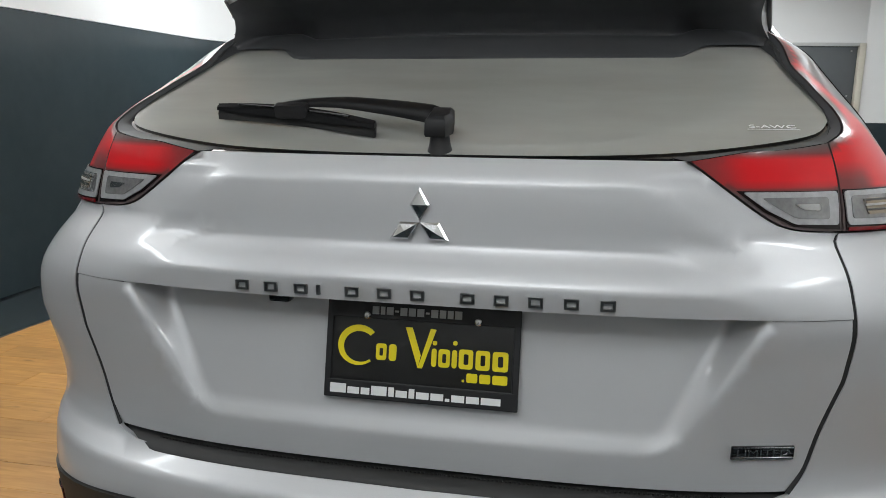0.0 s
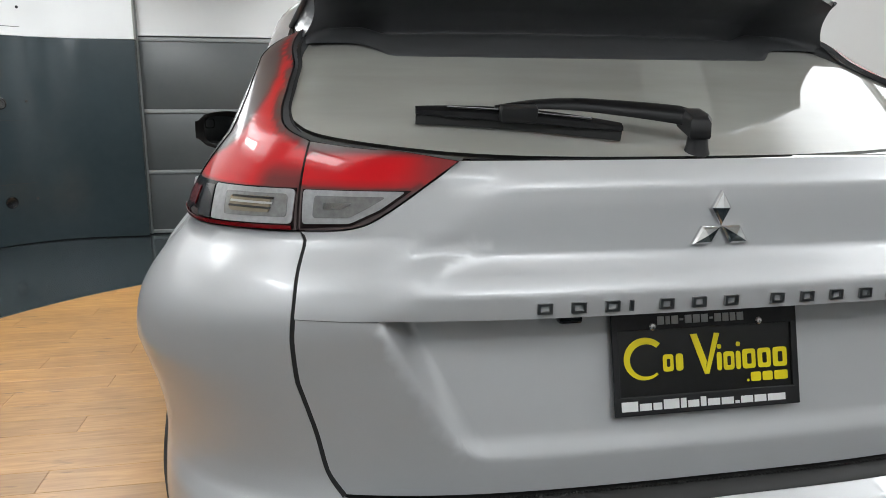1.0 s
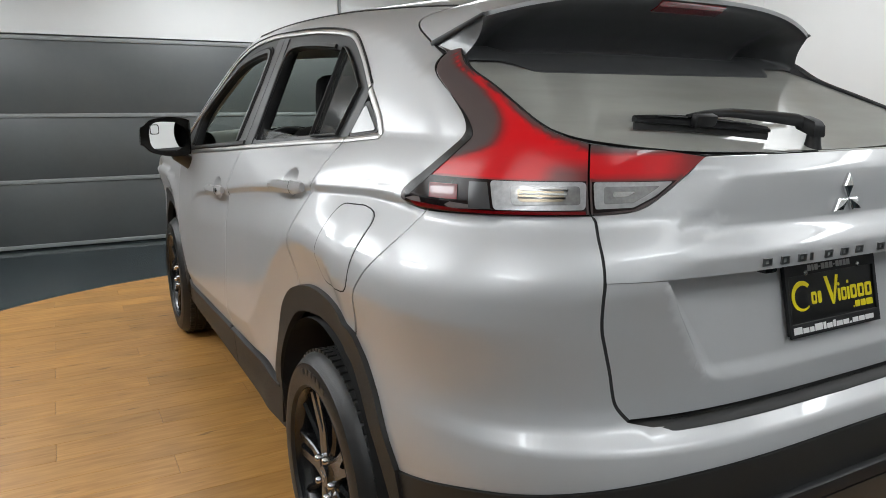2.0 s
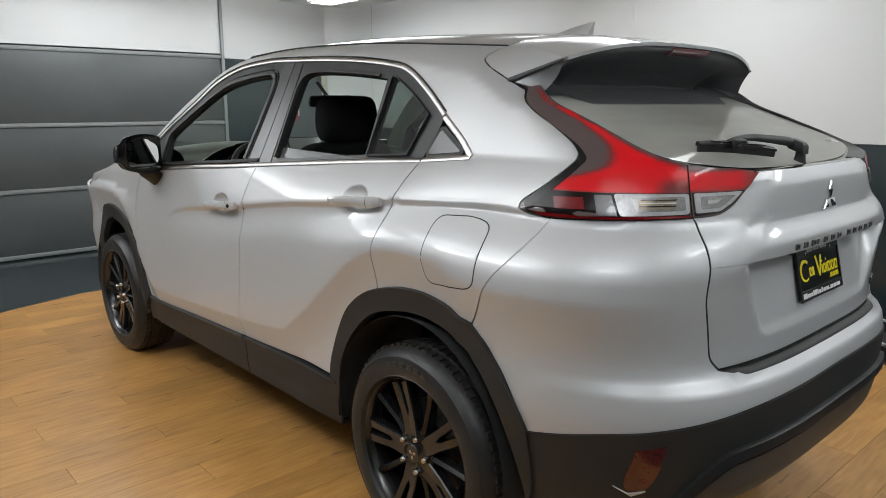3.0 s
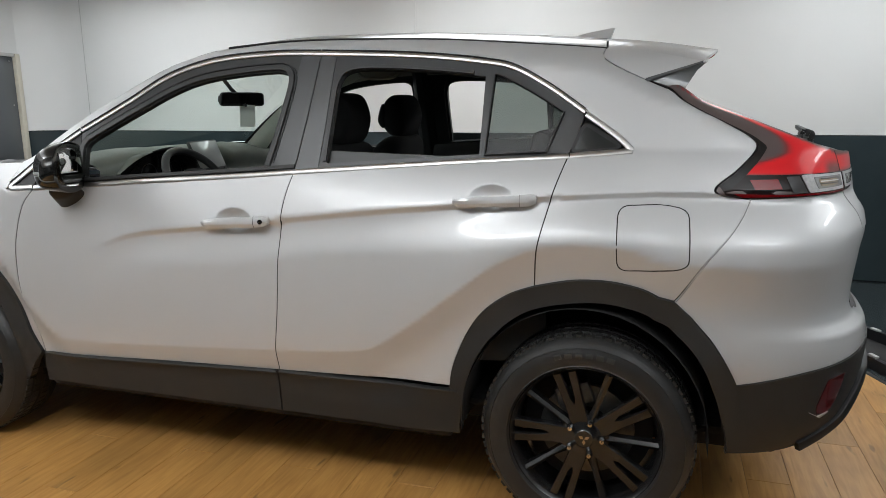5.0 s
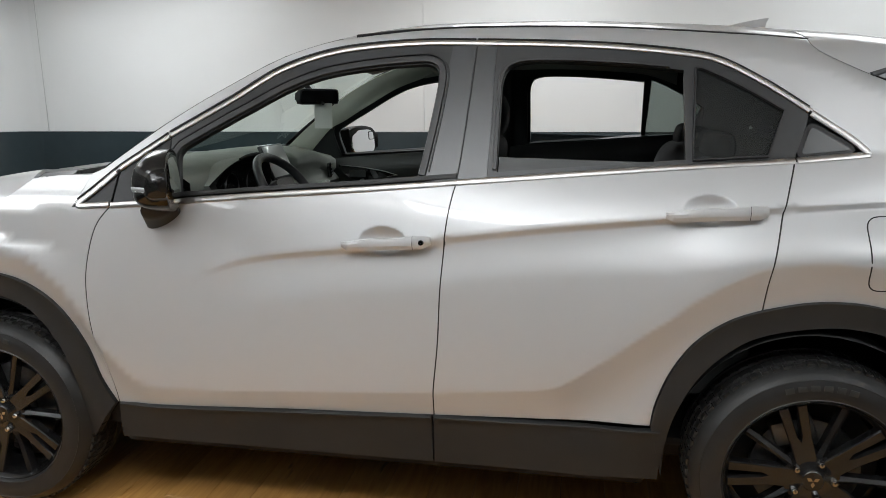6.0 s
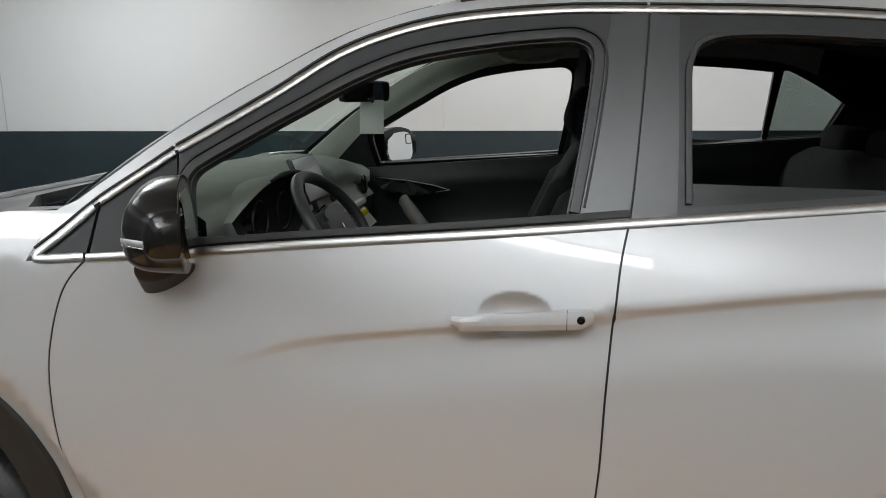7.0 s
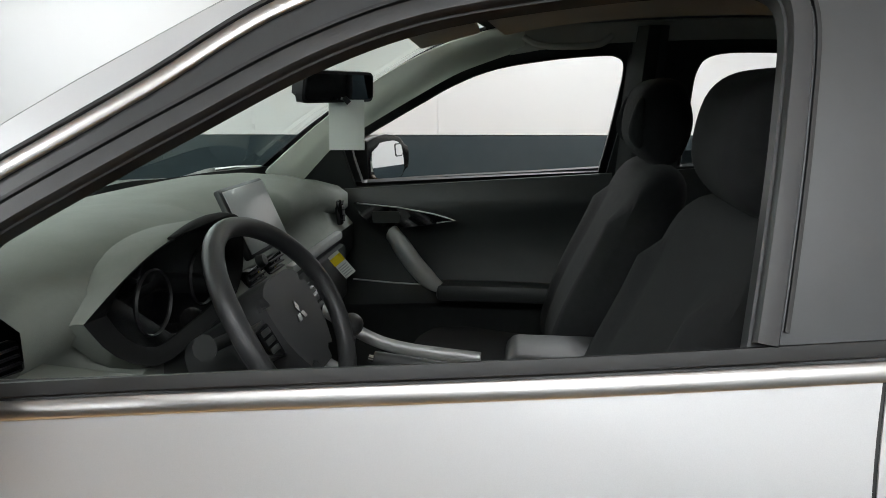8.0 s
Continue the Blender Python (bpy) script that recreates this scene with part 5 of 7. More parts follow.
for mir in (False, True):
    gl = clean(line(LAMP_LOW_GATE) + line(LAMP_HIGH_GATE) + line([(-0.724, 1.274, 1), (-0.752, 1.207), (-0.777, 1.146, 1)]))
    inner_lamp = sheet("inner_tail_lamp", lambda s, z: skin(s, z, 0.003), inset(gl, G), LAMP_LENS, tailgate, step=0.012, rim=0.02, mirror=mir, label="red inner tail lamp on the tailgate",
                       attribute=lambda s, z: ease(1.205, 1.215, z) * (1 - ease(1.248, 1.266, z)) * (1 - 0.5 * ease(-0.90, -0.98, s)))
    low = [(-0.760, 1.206), (-0.782, 1.151), (-0.866, 1.157), (-0.908, 1.178), (-0.940, 1.207)]
    sheet("lamp_base", lambda s, z: skin(s, z, 0.0045), low, LAMP_SMOKE, inner_lamp, step=0.02, rim=0.002, mirror=mir)
    sheet("reverse_lens", lambda s, z: skin(s, z, 0.0062), rounded([(-0.764, 1.2055), (-0.784, 1.158), (-0.864, 1.1605), (-0.903, 1.180), (-0.933, 1.2055)], 0.006), LAMP_WHITE, inner_lamp, step=0.015, rim=0.002, mirror=mir, label="clear reversing lens")
    sheet("lens_recess", lambda s, z: skin(s, z, 0.0072), rounded([(-0.790, 1.198), (-0.800, 1.167), (-0.862, 1.169), (-0.888, 1.184), (-0.908, 1.198)], 0.006), LAMP_RECESS_SHADE, inner_lamp, step=0.015, rim=0.001, mirror=mir, label="flat chrome inset, darkened in its colour to look recessed")
    sheet("bulb", lambda s, z: skin(s, z, 0.0082), rounded([(-0.812, 1.189), (-0.815, 1.179), (-0.846, 1.181), (-0.860, 1.189)], 0.004), CHROME, inner_lamp, step=0.015, rim=0.002, mirror=mir)


def back_glass(x, y):
    return (x, y, 1.250 + 0.375 * (y + 0.74))


glass_half = [(0.0, -0.748), (0.20, -0.745), (0.38, -0.725), (0.545, -0.672), (0.600, -0.620), (0.612, -0.54), (0.600, -0.40), (0.575, -0.20)]
gh = curve_points(glass_half, False, 5)
glass_loop = clean(gh + [(-x, y) for x, y in gh[::-1]])
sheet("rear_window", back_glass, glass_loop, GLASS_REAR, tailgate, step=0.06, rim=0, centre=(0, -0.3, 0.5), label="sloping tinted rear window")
sheet("window_border", lambda x, y: (x, y, back_glass(x, y)[2] - 0.003), inset(glass_loop, -0.012), GLOSS_BLACK, tailgate, [inset(glass_loop, 0.012)], 0.05, 0.01, centre=(0, -0.3, 0.5), label="black glass border")
# black filler between the glass and the lamps
for mir in (False, True):
    hi = line(LAMP_HIGH_GATE) + line(LAMP_HIGH)[1:]
    bm = bmesh.new()
    sx = -1 if mir else 1
    a = [bm.verts.new((skin(s, z - 0.002)[0] * sx, skin(s, z - 0.002)[1], z - 0.002)) for s, z in hi]
    gl = curve_points([(-x, y) for x, y in glass_half], False, 20)
    b = []
    for s, z in hi:
        q = Vector(skin(s, z))
        p = min(gl, key=lambda e: (Vector(back_glass(*e)) - q).length)
        b.append(bm.verts.new((p[0] * 0.99 * sx, p[1], back_glass(*p)[2] - 0.006)))
    for i in range(len(hi) - 1):
        bm.faces.new((a[i], a[i + 1], b[i + 1], b[i]))
    part("glass_corner_trim", bm, SPOILER_BLACK, tailgate, "black trim beside the rear window")
# sill under the glass
bm = bmesh.new()
rows = []
for k in range(41):
    x = -0.36 + 0.72 * k / 40
    yt = gate_upper(x, 1.246)[1]
    rows.append([bm.verts.new((x, yt, 1.244)), bm.verts.new((x, yt + 0.012, 1.249)), bm.verts.new((x, -0.745, 1.246)), bm.verts.new((x, -0.70, 1.235))])
for r, s in zip(rows, rows[1:]):
    for k in range(3):
        bm.faces.new((r[k], r[k + 1], s[k + 1], s[k]))
part("glass_ledge", bm, GLOSS_BLACK, tailgate, "black ledge below the rear window")

# scuff plate on the bumper's ledge, and the bumper's top
bm = bmesh.new()
rows = []
for k in range(61):
    x = -0.545 + 1.09 * k / 60
    y0, y1 = tail_y(x, 0.80) + 0.03, tail_y(x, 0.742) - 0.002
    y1 += (y0 - 0.035 - y1) * ease(0.46, 0.55, abs(x))
    rows.append([bm.verts.new((x, y0, 0.757)), bm.verts.new((x, (y0 + y1) / 2, 0.757)), bm.verts.new((x, y1 + 0.004, 0.749)), bm.verts.new((x, y1, 0.742))])
for r, s in zip(rows, rows[1:]):
    for k in range(3):
        bm.faces.new((r[k], r[k + 1], s[k + 1], s[k]))
part("scuff_plate", bm, CLADDING, car, "ribbed black scuff plate on the bumper", sharp=60)
for k in range(136):
    x = -0.46 + 0.92 * k / 135
    y0, y1 = tail_y(x, 0.80) + 0.0, tail_y(x, 0.742) + 0.012
    block("scuff_rib", x - 0.0017, x + 0.0017, y1 + 0.012, y0 - 0.002, 0.7565, 0.7592, CLADDING, bpy.data.objects["scuff_plate"], bevel=0)

# ---- spoiler ----
def spoiler_top(u, v):
    """u across -1..1, v from the roof's edge (0) to the trailing edge (1)."""
    x0, y0, z0 = top(u * 0.992, 0.006)
    xt = u * 0.568
    yt = -0.370 + 0.070 * abs(u) ** 3
    zt = 1.606 - 0.060 * abs(u) ** 3
    bow = math.sin(math.pi * v) * 0.006
    return (x0 + (xt - x0) * v, y0 + (yt - y0) * v, z0 + (zt - z0) * v + bow)


def spoiler_under(u, v):
    """From the trailing edge (0) through a deep hollow to the lip on the glass (1)."""
    x0, y0, z0 = spoiler_top(u, 1.0)
    xg = u * 0.597
    yg = -0.292 + 0.060 * ease(0.68, 0.80, abs(u)) - 0.010 * ease(0.9, 1.0, abs(u))
    zg = back_glass(0, yg)[2] + 0.006 + 0.006 * ease(0.68, 0.8, abs(u))
    k = 1 - abs(u) ** 8
    hy = k * knots(v, [(0, 0), (0.08, 0.012), (0.25, 0.085), (0.45, 0.145), (0.65, 0.165), (0.8, 0.13), (0.9, 0.072), (1, 0)])
    hz = k * knots(v, [(0, 0), (0.65, 0.0), (0.8, 0.018), (0.9, 0.012), (1, 0)])
    pinch = -0.018 * math.sin(math.pi * v) * math.copysign(1.0, u) * ease(0.75, 1.0, abs(u))
    return (x0 + (xg - x0) * v + pinch, y0 + (yg - y0) * v + hy, z0 + (zg - z0) * v + hz - 0.006 * min(1, v * 12))


spoiler = sheet("spoiler", spoiler_top, [(-0.998, 0.01), (0.998, 0.01), (0.998, 1.0), (-0.998, 1.0)], PAINT, car, step=0.03, rim=0.010, centre=(0, -0.2, 1.2), label="body-coloured roof spoiler")
sheet("spoiler_underside", spoiler_under, [(-1, 0.0), (1, 0.0), (1, 1), (-1, 1)], SPOILER_BLACK, spoiler, step=0.03, rim=0, centre=(0, 0.5, 1.5), label="black underside of the spoiler")
for mir in (False, True):
    sx = -1 if mir else 1
    edge = [Vector(skin(*p)) for p in line(SPOILER_GAP[::-1], 6)]
    n = len(edge)
    tip, corner, foot = Vector(spoiler_top(-0.998, 1.0)), edge[-1], Vector((-0.597, -0.240, 1.437))
    bm = bmesh.new()
    cols = []
    for i in range(n):
        t = i / (n - 1)
        up = Vector(spoiler_top(-0.998, t))
        low = edge[i] if t < 1 else corner
        cols.append([bm.verts.new((p.x * sx, p.y, p.z)) for p in (up, up.lerp(low, 0.5) + Vector((-0.006 * math.sin(math.pi * t), 0, 0)), low)])
    for r, q in zip(cols, cols[1:]):
        for k in range(2):
            bm.faces.new((r[k], q[k], q[k + 1], r[k + 1]))
    bmesh.ops.remove_doubles(bm, verts=bm.verts, dist=1e-4)
    part("spoiler_side", bm, PAINT, spoiler, sharp=60)
    bm = bmesh.new()
    cols = []
    for i in range(9):
        t = i / 8
        rear_edge = Vector(spoiler_under(-1.0, t))
        front_edge = tip.lerp(corner, t)
        cols.append([bm.verts.new((p.x * sx, p.y, p.z)) for p in (front_edge, front_edge.lerp(rear_edge, 0.5), rear_edge)])
    for r, q in zip(cols, cols[1:]):
        for k in range(2):
            bm.faces.new((r[k], q[k], q[k + 1], r[k + 1]))
    bmesh.ops.remove_doubles(bm, verts=bm.verts, dist=1e-4)
    part("spoiler_wing", bm, WINGLET, spoiler, "grey winglet below the spoiler's end", sharp=60)
    tube("wing_gap", [(p.x * sx, p.y, p.z) for p in (tip.lerp(corner, t / 8) + Vector((-0.002, -0.002, -0.003)) for t in range(9))], lambda t: 0.004 + 0.005 * t, SPOILER_BLACK, spoiler, sides=6)
sheet("brake_light", lambda u, v: tuple(Vector(spoiler_under(u, v)) + Vector((0, -0.006, -0.001))), [(-0.16, 0.05), (0.24, 0.05), (0.24, 0.15), (-0.16, 0.15)], LAMP_RED, spoiler, step=0.05, rim=0.003, centre=(0, 0.5, 1.5), label="dark red high-level brake light")

# roof fin
bm = bmesh.new()
rings = []
for i in range(13):
    t = i / 12
    y = 0.20 - 0.165 * t
    h = 0.052 * t ** 0.8 if t < 0.98 else 0.05
    w = 0.016 + 0.012 * math.sin(math.pi * t)
    zb = knots(y, CROWN) - 0.002
    rings.append([bm.verts.new((-w, y + 0.0, zb)), bm.verts.new((-w * 0.35, y - 0.012 * t, zb + h * 0.7)), bm.verts.new((0, y - 0.02 * t, zb + h)), bm.verts.new((w * 0.35, y - 0.012 * t, zb + h * 0.7)), bm.verts.new((w, y, zb))])
for r, s in zip(rings, rings[1:]):
    for k in range(4):
        bm.faces.new((r[k], r[k + 1], s[k + 1], s[k]))
bm.faces.new(rings[-1])
part("roof_fin", bm, PAINT, car, "body-coloured shark-fin aerial", sharp=50)

# ---- wheels ----
def wheel(x, y, side, steer=0):
    """Gloss black alloy with five broad split spokes and five thin ones; its axle along x, the face towards -side*x."""
    m = Matrix.Translation((x, y, 0.345)) @ Matrix.Rotation(radians(90 if side > 0 else -90), 4, "Y") @ Matrix.Rotation(radians(steer), 4, "X")
    hub = new("wheel")
    hub.parent = car
    tagged(hub, "gloss black alloy wheel with a black tyre")
    bm = bmesh.new()
    R, treads = 0.345, bmesh.new()
    lathe(bm, [(0.244, -0.02), (0.247, 0.004), (0.252, 0.011), (0.254, 0.0135), (0.256, 0.012), (0.278, 0.017), (0.300, 0.013), (0.312, 0.0085), (0.3135, 0.0100), (0.316, 0.0070), (0.322, 0.002), (0.334, -0.012), (0.341, -0.026), (R, -0.048), (R - 0.008, -0.050), (R - 0.008, -0.060), (R, -0.062), (R + 0.0005, -0.098), (R - 0.008, -0.100), (R - 0.008, -0.112), (R + 0.0005, -0.114), (R, -0.150), (R - 0.008, -0.152), (R - 0.008, -0.162), (R, -0.164), (R, -0.176), (0.341, -0.2), (0.320, -0.22), (0.236, -0.215), (0.230, -0.2)], m, 96)
    part("tyre", bm, TYRE, hub, "black road tyre")
    tyre = hub.children[0]
    if x < 0:
        shared = None
        for k in range(70):
            q = m @ Matrix.Rotation(k / 70 * math.tau, 4, "Z")
            if shared is None:
                bm = bmesh.new()
                box_bm(bm, 0.3385, 0.3482, -0.0115, 0.0085, -0.049, -0.024)
                shared = part("tread_block", bm, TYRE, tyre, smooth=False)
                shared.matrix_world = q
            else:
                ob = new("tread_block", shared.data)
                ob.parent = tyre
                ob.matrix_world = q
        for k in range(70):
            q = m @ Matrix.Rotation((k + 0.5) / 70 * math.tau, 4, "Z")
            for z0, z1 in ((-0.096, -0.064), (-0.148, -0.116)):
                box_bm(treads, 0.343, 0.3478, -0.0125, 0.0095, z0, z1, 0.0, q)
    bm = bmesh.new()
    lathe(bm, [(0.228, -0.19), (0.224, -0.06), (0.229, -0.02), (0.238, -0.003), (0.244, 0.004), (0.249, 0.001), (0.246, -0.02)], m, 96)
    part("rim", bm, RIM, hub, "gloss black rim")
    spokes = bmesh.new()
    for k in range(5):
        q = m @ Matrix.Rotation(radians(72 * k + 90), 4, "Z")
        for sgn in (1, -1):
            pts = [(0.045, 0.0, -0.012), (0.045, 0.030, -0.012), (0.12, 0.031, -0.016), (0.233, 0.040, -0.008), (0.233, 0.011, -0.008), (0.135, 0.0055, -0.018), (0.115, 0.0, -0.017)]
            cw = sum(p[1] for p in pts) / 7
            top = [spokes.verts.new(q @ Vector((r - 0.004 * (r > 0.2), (w + (0.0 if w == 0 else 0.003 if w < cw else -0.003)) * sgn, h))) for r, w, h in pts]
            v = [spokes.verts.new(q @ Vector((r, w * sgn, h - 0.0045))) for r, w, h in pts]
            u = [spokes.verts.new(q @ Vector((r, w * sgn * 0.92, h - 0.038))) for r, w, h in pts]
            spokes.faces.new(top)
            for lo, hi in ((top, v), (v, u)):
                for i in range(7):
                    spokes.faces.new((lo[i], lo[(i + 1) % 7], hi[(i + 1) % 7], hi[i]))
        q2 = m @ Matrix.Rotation(radians(72 * k + 126), 4, "Z")
        pts = [(0.045, -0.016), (0.12, -0.009), (0.233, -0.012), (0.233, 0.012), (0.12, 0.009), (0.045, 0.016)]
        hs = (-0.022, -0.027, -0.016, -0.016, -0.027, -0.022)
        ridge = [spokes.verts.new(q2 @ Vector(p)) for p in ((0.045, 0, -0.014), (0.12, 0, -0.019), (0.233, 0, -0.009))]
        v = [spokes.verts.new(q2 @ Vector((r, w, h))) for (r, w), h in zip(pts, hs)]
        u = [spokes.verts.new(q2 @ Vector((r, w, h - 0.03))) for (r, w), h in zip(pts, hs)]
        for f in ((v[0], v[1], ridge[1], ridge[0]), (v[1], v[2], ridge[2], ridge[1]), (ridge[0], ridge[1], v[4], v[5]), (ridge[1], ridge[2], v[3], v[4])):
            spokes.faces.new(f)
        for i in range(6):
            spokes.faces.new((v[i], v[(i + 1) % 6], u[(i + 1) % 6], u[i]))
    bmesh.ops.recalc_face_normals(spokes, faces=spokes.faces)
    part("spokes", spokes, RIM, hub, "gloss black spokes", sharp=25)
    bm = bmesh.new()
    lathe(bm, [(0.001, -0.002), (0.028, -0.003), (0.033, -0.008), (0.055, -0.012), (0.078, -0.020), (0.082, -0.05)], m, 40)
    part("hub_cap", bm, RIM, hub)
    for k in range(3):
        q = m @ Matrix.Rotation(radians(180 + 120 * k), 4, "Z")
        bm = prism(bmesh.new(), [(0.001, 0), (0.0105, 0.006), (0.020, 0), (0.0105, -0.006)], -0.003, -0.001, q)
        part("badge", bm, CHROME, hub, smooth=False)
    for k in range(5):
        q = m @ Matrix.Rotation(radians(72 * k + 54), 4, "Z") @ Matrix.Translation((0.057, 0, -0.014))
        bm = bmesh.new()
        lathe(bm, [(0.001, 0.020), (0.007, 0.019), (0.0105, 0.014), (0.0118, 0.0)], q, 12)
        part("lug_nut", bm, CHROME, hub)
    bm = bmesh.new()
    lathe(bm, [(0.08, -0.085), (0.155, -0.085), (0.155, -0.105), (0.08, -0.105)], m, 48)
    part("brake_disc", bm, DISC, hub, "grey steel brake disc")
    block("brake_caliper", 0.09, 0.165, -0.06, 0.06, -0.12, -0.065, DISC, hub, m=m @ Matrix.Rotation(radians(20), 4, "Z"), bevel=0.01)
    bm = bmesh.new()
    lathe(bm, [(0.001, -0.13), (0.215, -0.13), (0.215, -0.15), (0.001, -0.15)], m, 40)
    part("backing_plate", bm, DARK, hub)
    part("inner_tread", treads, TYRE, tyre, smooth=False)
    # worn bars where the maker's lettering stands on the sidewall
    for k in range(6):
        block("sidewall_mark", 0.283, 0.300, -0.0115, 0.0115, 0.0145, 0.0172, TYRE_MARK, hub, m=m @ Matrix.Rotation(radians((18 - 6.6 * k) * (1 if side < 0 else -1)), 4, "Z"), bevel=0.001)
    return hub


wheel(-0.885, 0.0, -1)
wheel(-0.885, 2.67, -1)
wheel(0.885, 0.0, 1)
wheel(0.885, 2.67, 1)


def wheel_well(y, sx):
    bm = bmesh.new()
    rows = []
    for k in range(25):
        a = radians(-4 + 188 * k / 24)
        rows.append([bm.verts.new((sx * x, y + 0.40 * math.cos(a), 0.36 + 0.42 * math.sin(a))) for x in (0.875, 0.60, 0.45)])
    for r, s in zip(rows, rows[1:]):
        for k in range(2):
            bm.faces.new((r[k], r[k + 1], s[k + 1], s[k]))
    bm.faces.new([r[2] for r in rows])
    part("wheel_well", bm, DARK, car)


for sx in (-1, 1):
    wheel_well(0.02, sx)
    wheel_well(2.68, sx)
block("underbody", -0.60, 0.60, -0.62, 3.35, 0.24, 0.34, DARK, car, bevel=0.02)
block("underbody", -0.84, 0.84, 0.46, 2.22, 0.26, 0.36, DARK, car, bevel=0.02)

# ---- cabin ----
def loft(name, rows, mat, parent, label="", closed=False, sharp=40, cap=True):
    """A skin through rows of points; each row has the same count."""
    bm = bmesh.new()
    vs = [[bm.verts.new(p) for p in r] for r in rows]
    for r, s in zip(vs, vs[1:]):
        n = len(r)
        for k in range(n if closed else n - 1):
            bm.faces.new((r[k], r[(k + 1) % n], s[(k + 1) % n], s[k]))
    if cap and closed:
        bm.faces.new(vs[0]), bm.faces.new(vs[-1][::-1])
    return part(name, bm, mat, parent, label, sharp=sharp)


def spline3(ctrl, seg=6):
    a = curve_points([(p[0], p[1]) for p in ctrl], False, seg)
    b = curve_points([(p[2], 0) for p in ctrl], False, seg)
    return [(x, y, z) for (x, y), (z, _) in zip(a, b)]


# headliner
sheet("headliner", lambda u, y: tuple(Vector(top(u * 0.90, y)) - Vector((0, 0, 0.045))), [(-1, -0.10), (1, -0.10), (1, 1.44), (-1, 1.44)], HEADLINER, car, step=0.08, rim=0, centre=(0, 1, 5), label="pale grey headliner")
for mir in (False, True):
    sx = -1 if mir else 1
    # trim inside the body side, with the window openings cut out
    trim_loop = clean([(-0.10, 0.95), (2.16, 0.95)] + [(2.16, 1.09), (2.06, 1.27), (1.985, 1.342), (1.8, 1.452), (1.6, 1.540), (1.4, 1.58), (1.2, 1.60)] + [(1.0, 1.605), (0.6, 1.598), (0.3, 1.575), (0.0, 1.52), (-0.10, 1.47)])
    openings = [inset(front_window, -0.024), clean(curve_points([(0.94, 1.206, 1), (0.935, 1.480), (0.89, 1.542), (0.774, 1.550), (0.56, 1.538), (0.39, 1.520), (0.330, 1.508), (0.228, 1.452), (0.115, 1.382, 1), (0.105, 1.262, 1)], True))]
    sheet("side_trim", lambda s, z: skin(s, z, -0.040), trim_loop, DASH_DARK, car, openings, 0.05, 0.015, mir, flip=True, label="dark trim round the side windows")
    sheet("cargo_trim", lambda s, z: skin(s, z, -0.030), [(0.06, 0.98), (0.06, 1.23), (-0.06, 1.262), (-0.12, 1.285), (-0.02, 1.355), (0.05, 1.42), (0.02, 1.53), (-0.12, 1.455), (-0.35, 1.39), (-0.50, 1.34), (-0.56, 1.28), (-0.60, 1.10), (-0.40, 0.98)], DASH_DARK, car, step=0.06, rim=0, mirror=mir, flip=True, label="dark load-bay side trim")
    rail = clean(line([(1.44, 1.530), (1.33, 1.546), (1.20, 1.556), (1.0, 1.562), (0.774, 1.562), (0.56, 1.550), (0.39, 1.532), (0.25, 1.485)], 3) + line([(0.25, 1.575), (0.6, 1.606), (1.0, 1.612), (1.44, 1.604)], 3))
    sheet("roof_rail_trim", lambda s, z: skin(s, z, -0.052), rail, HEADLINER, car, step=0.04, rim=0.008, mirror=mir, flip=True, label="pale cloth trim above the side windows")
    # pale trim on the windscreen pillar
    low_edge = [(2.15, 1.12), (2.00, 1.260), (1.955, 1.292), (1.900, 1.318), (1.806, 1.370), (1.72, 1.416), (1.60, 1.478), (1.50, 1.514), (1.40, 1.545)]
    high_edge = [(1.40, 1.612), (1.60, 1.568), (1.80, 1.482), (2.00, 1.356), (2.20, 1.208), (2.30, 1.12)]
    sheet("pillar_trim", lambda s, z: tuple(Vector(skin(s, z, -0.050)) + Vector((0.02 * ease(0.0, 0.07, z - knots(s, [(1.4, 1.545), (1.60, 1.478), (1.806, 1.370), (2.15, 1.12)])), 0, 0))), clean(line(low_edge, 4) + line(high_edge, 4)), PILLAR_IN, car, step=0.03, rim=0.012, mirror=mir, flip=True, label="pale grey-green windscreen pillar trim")


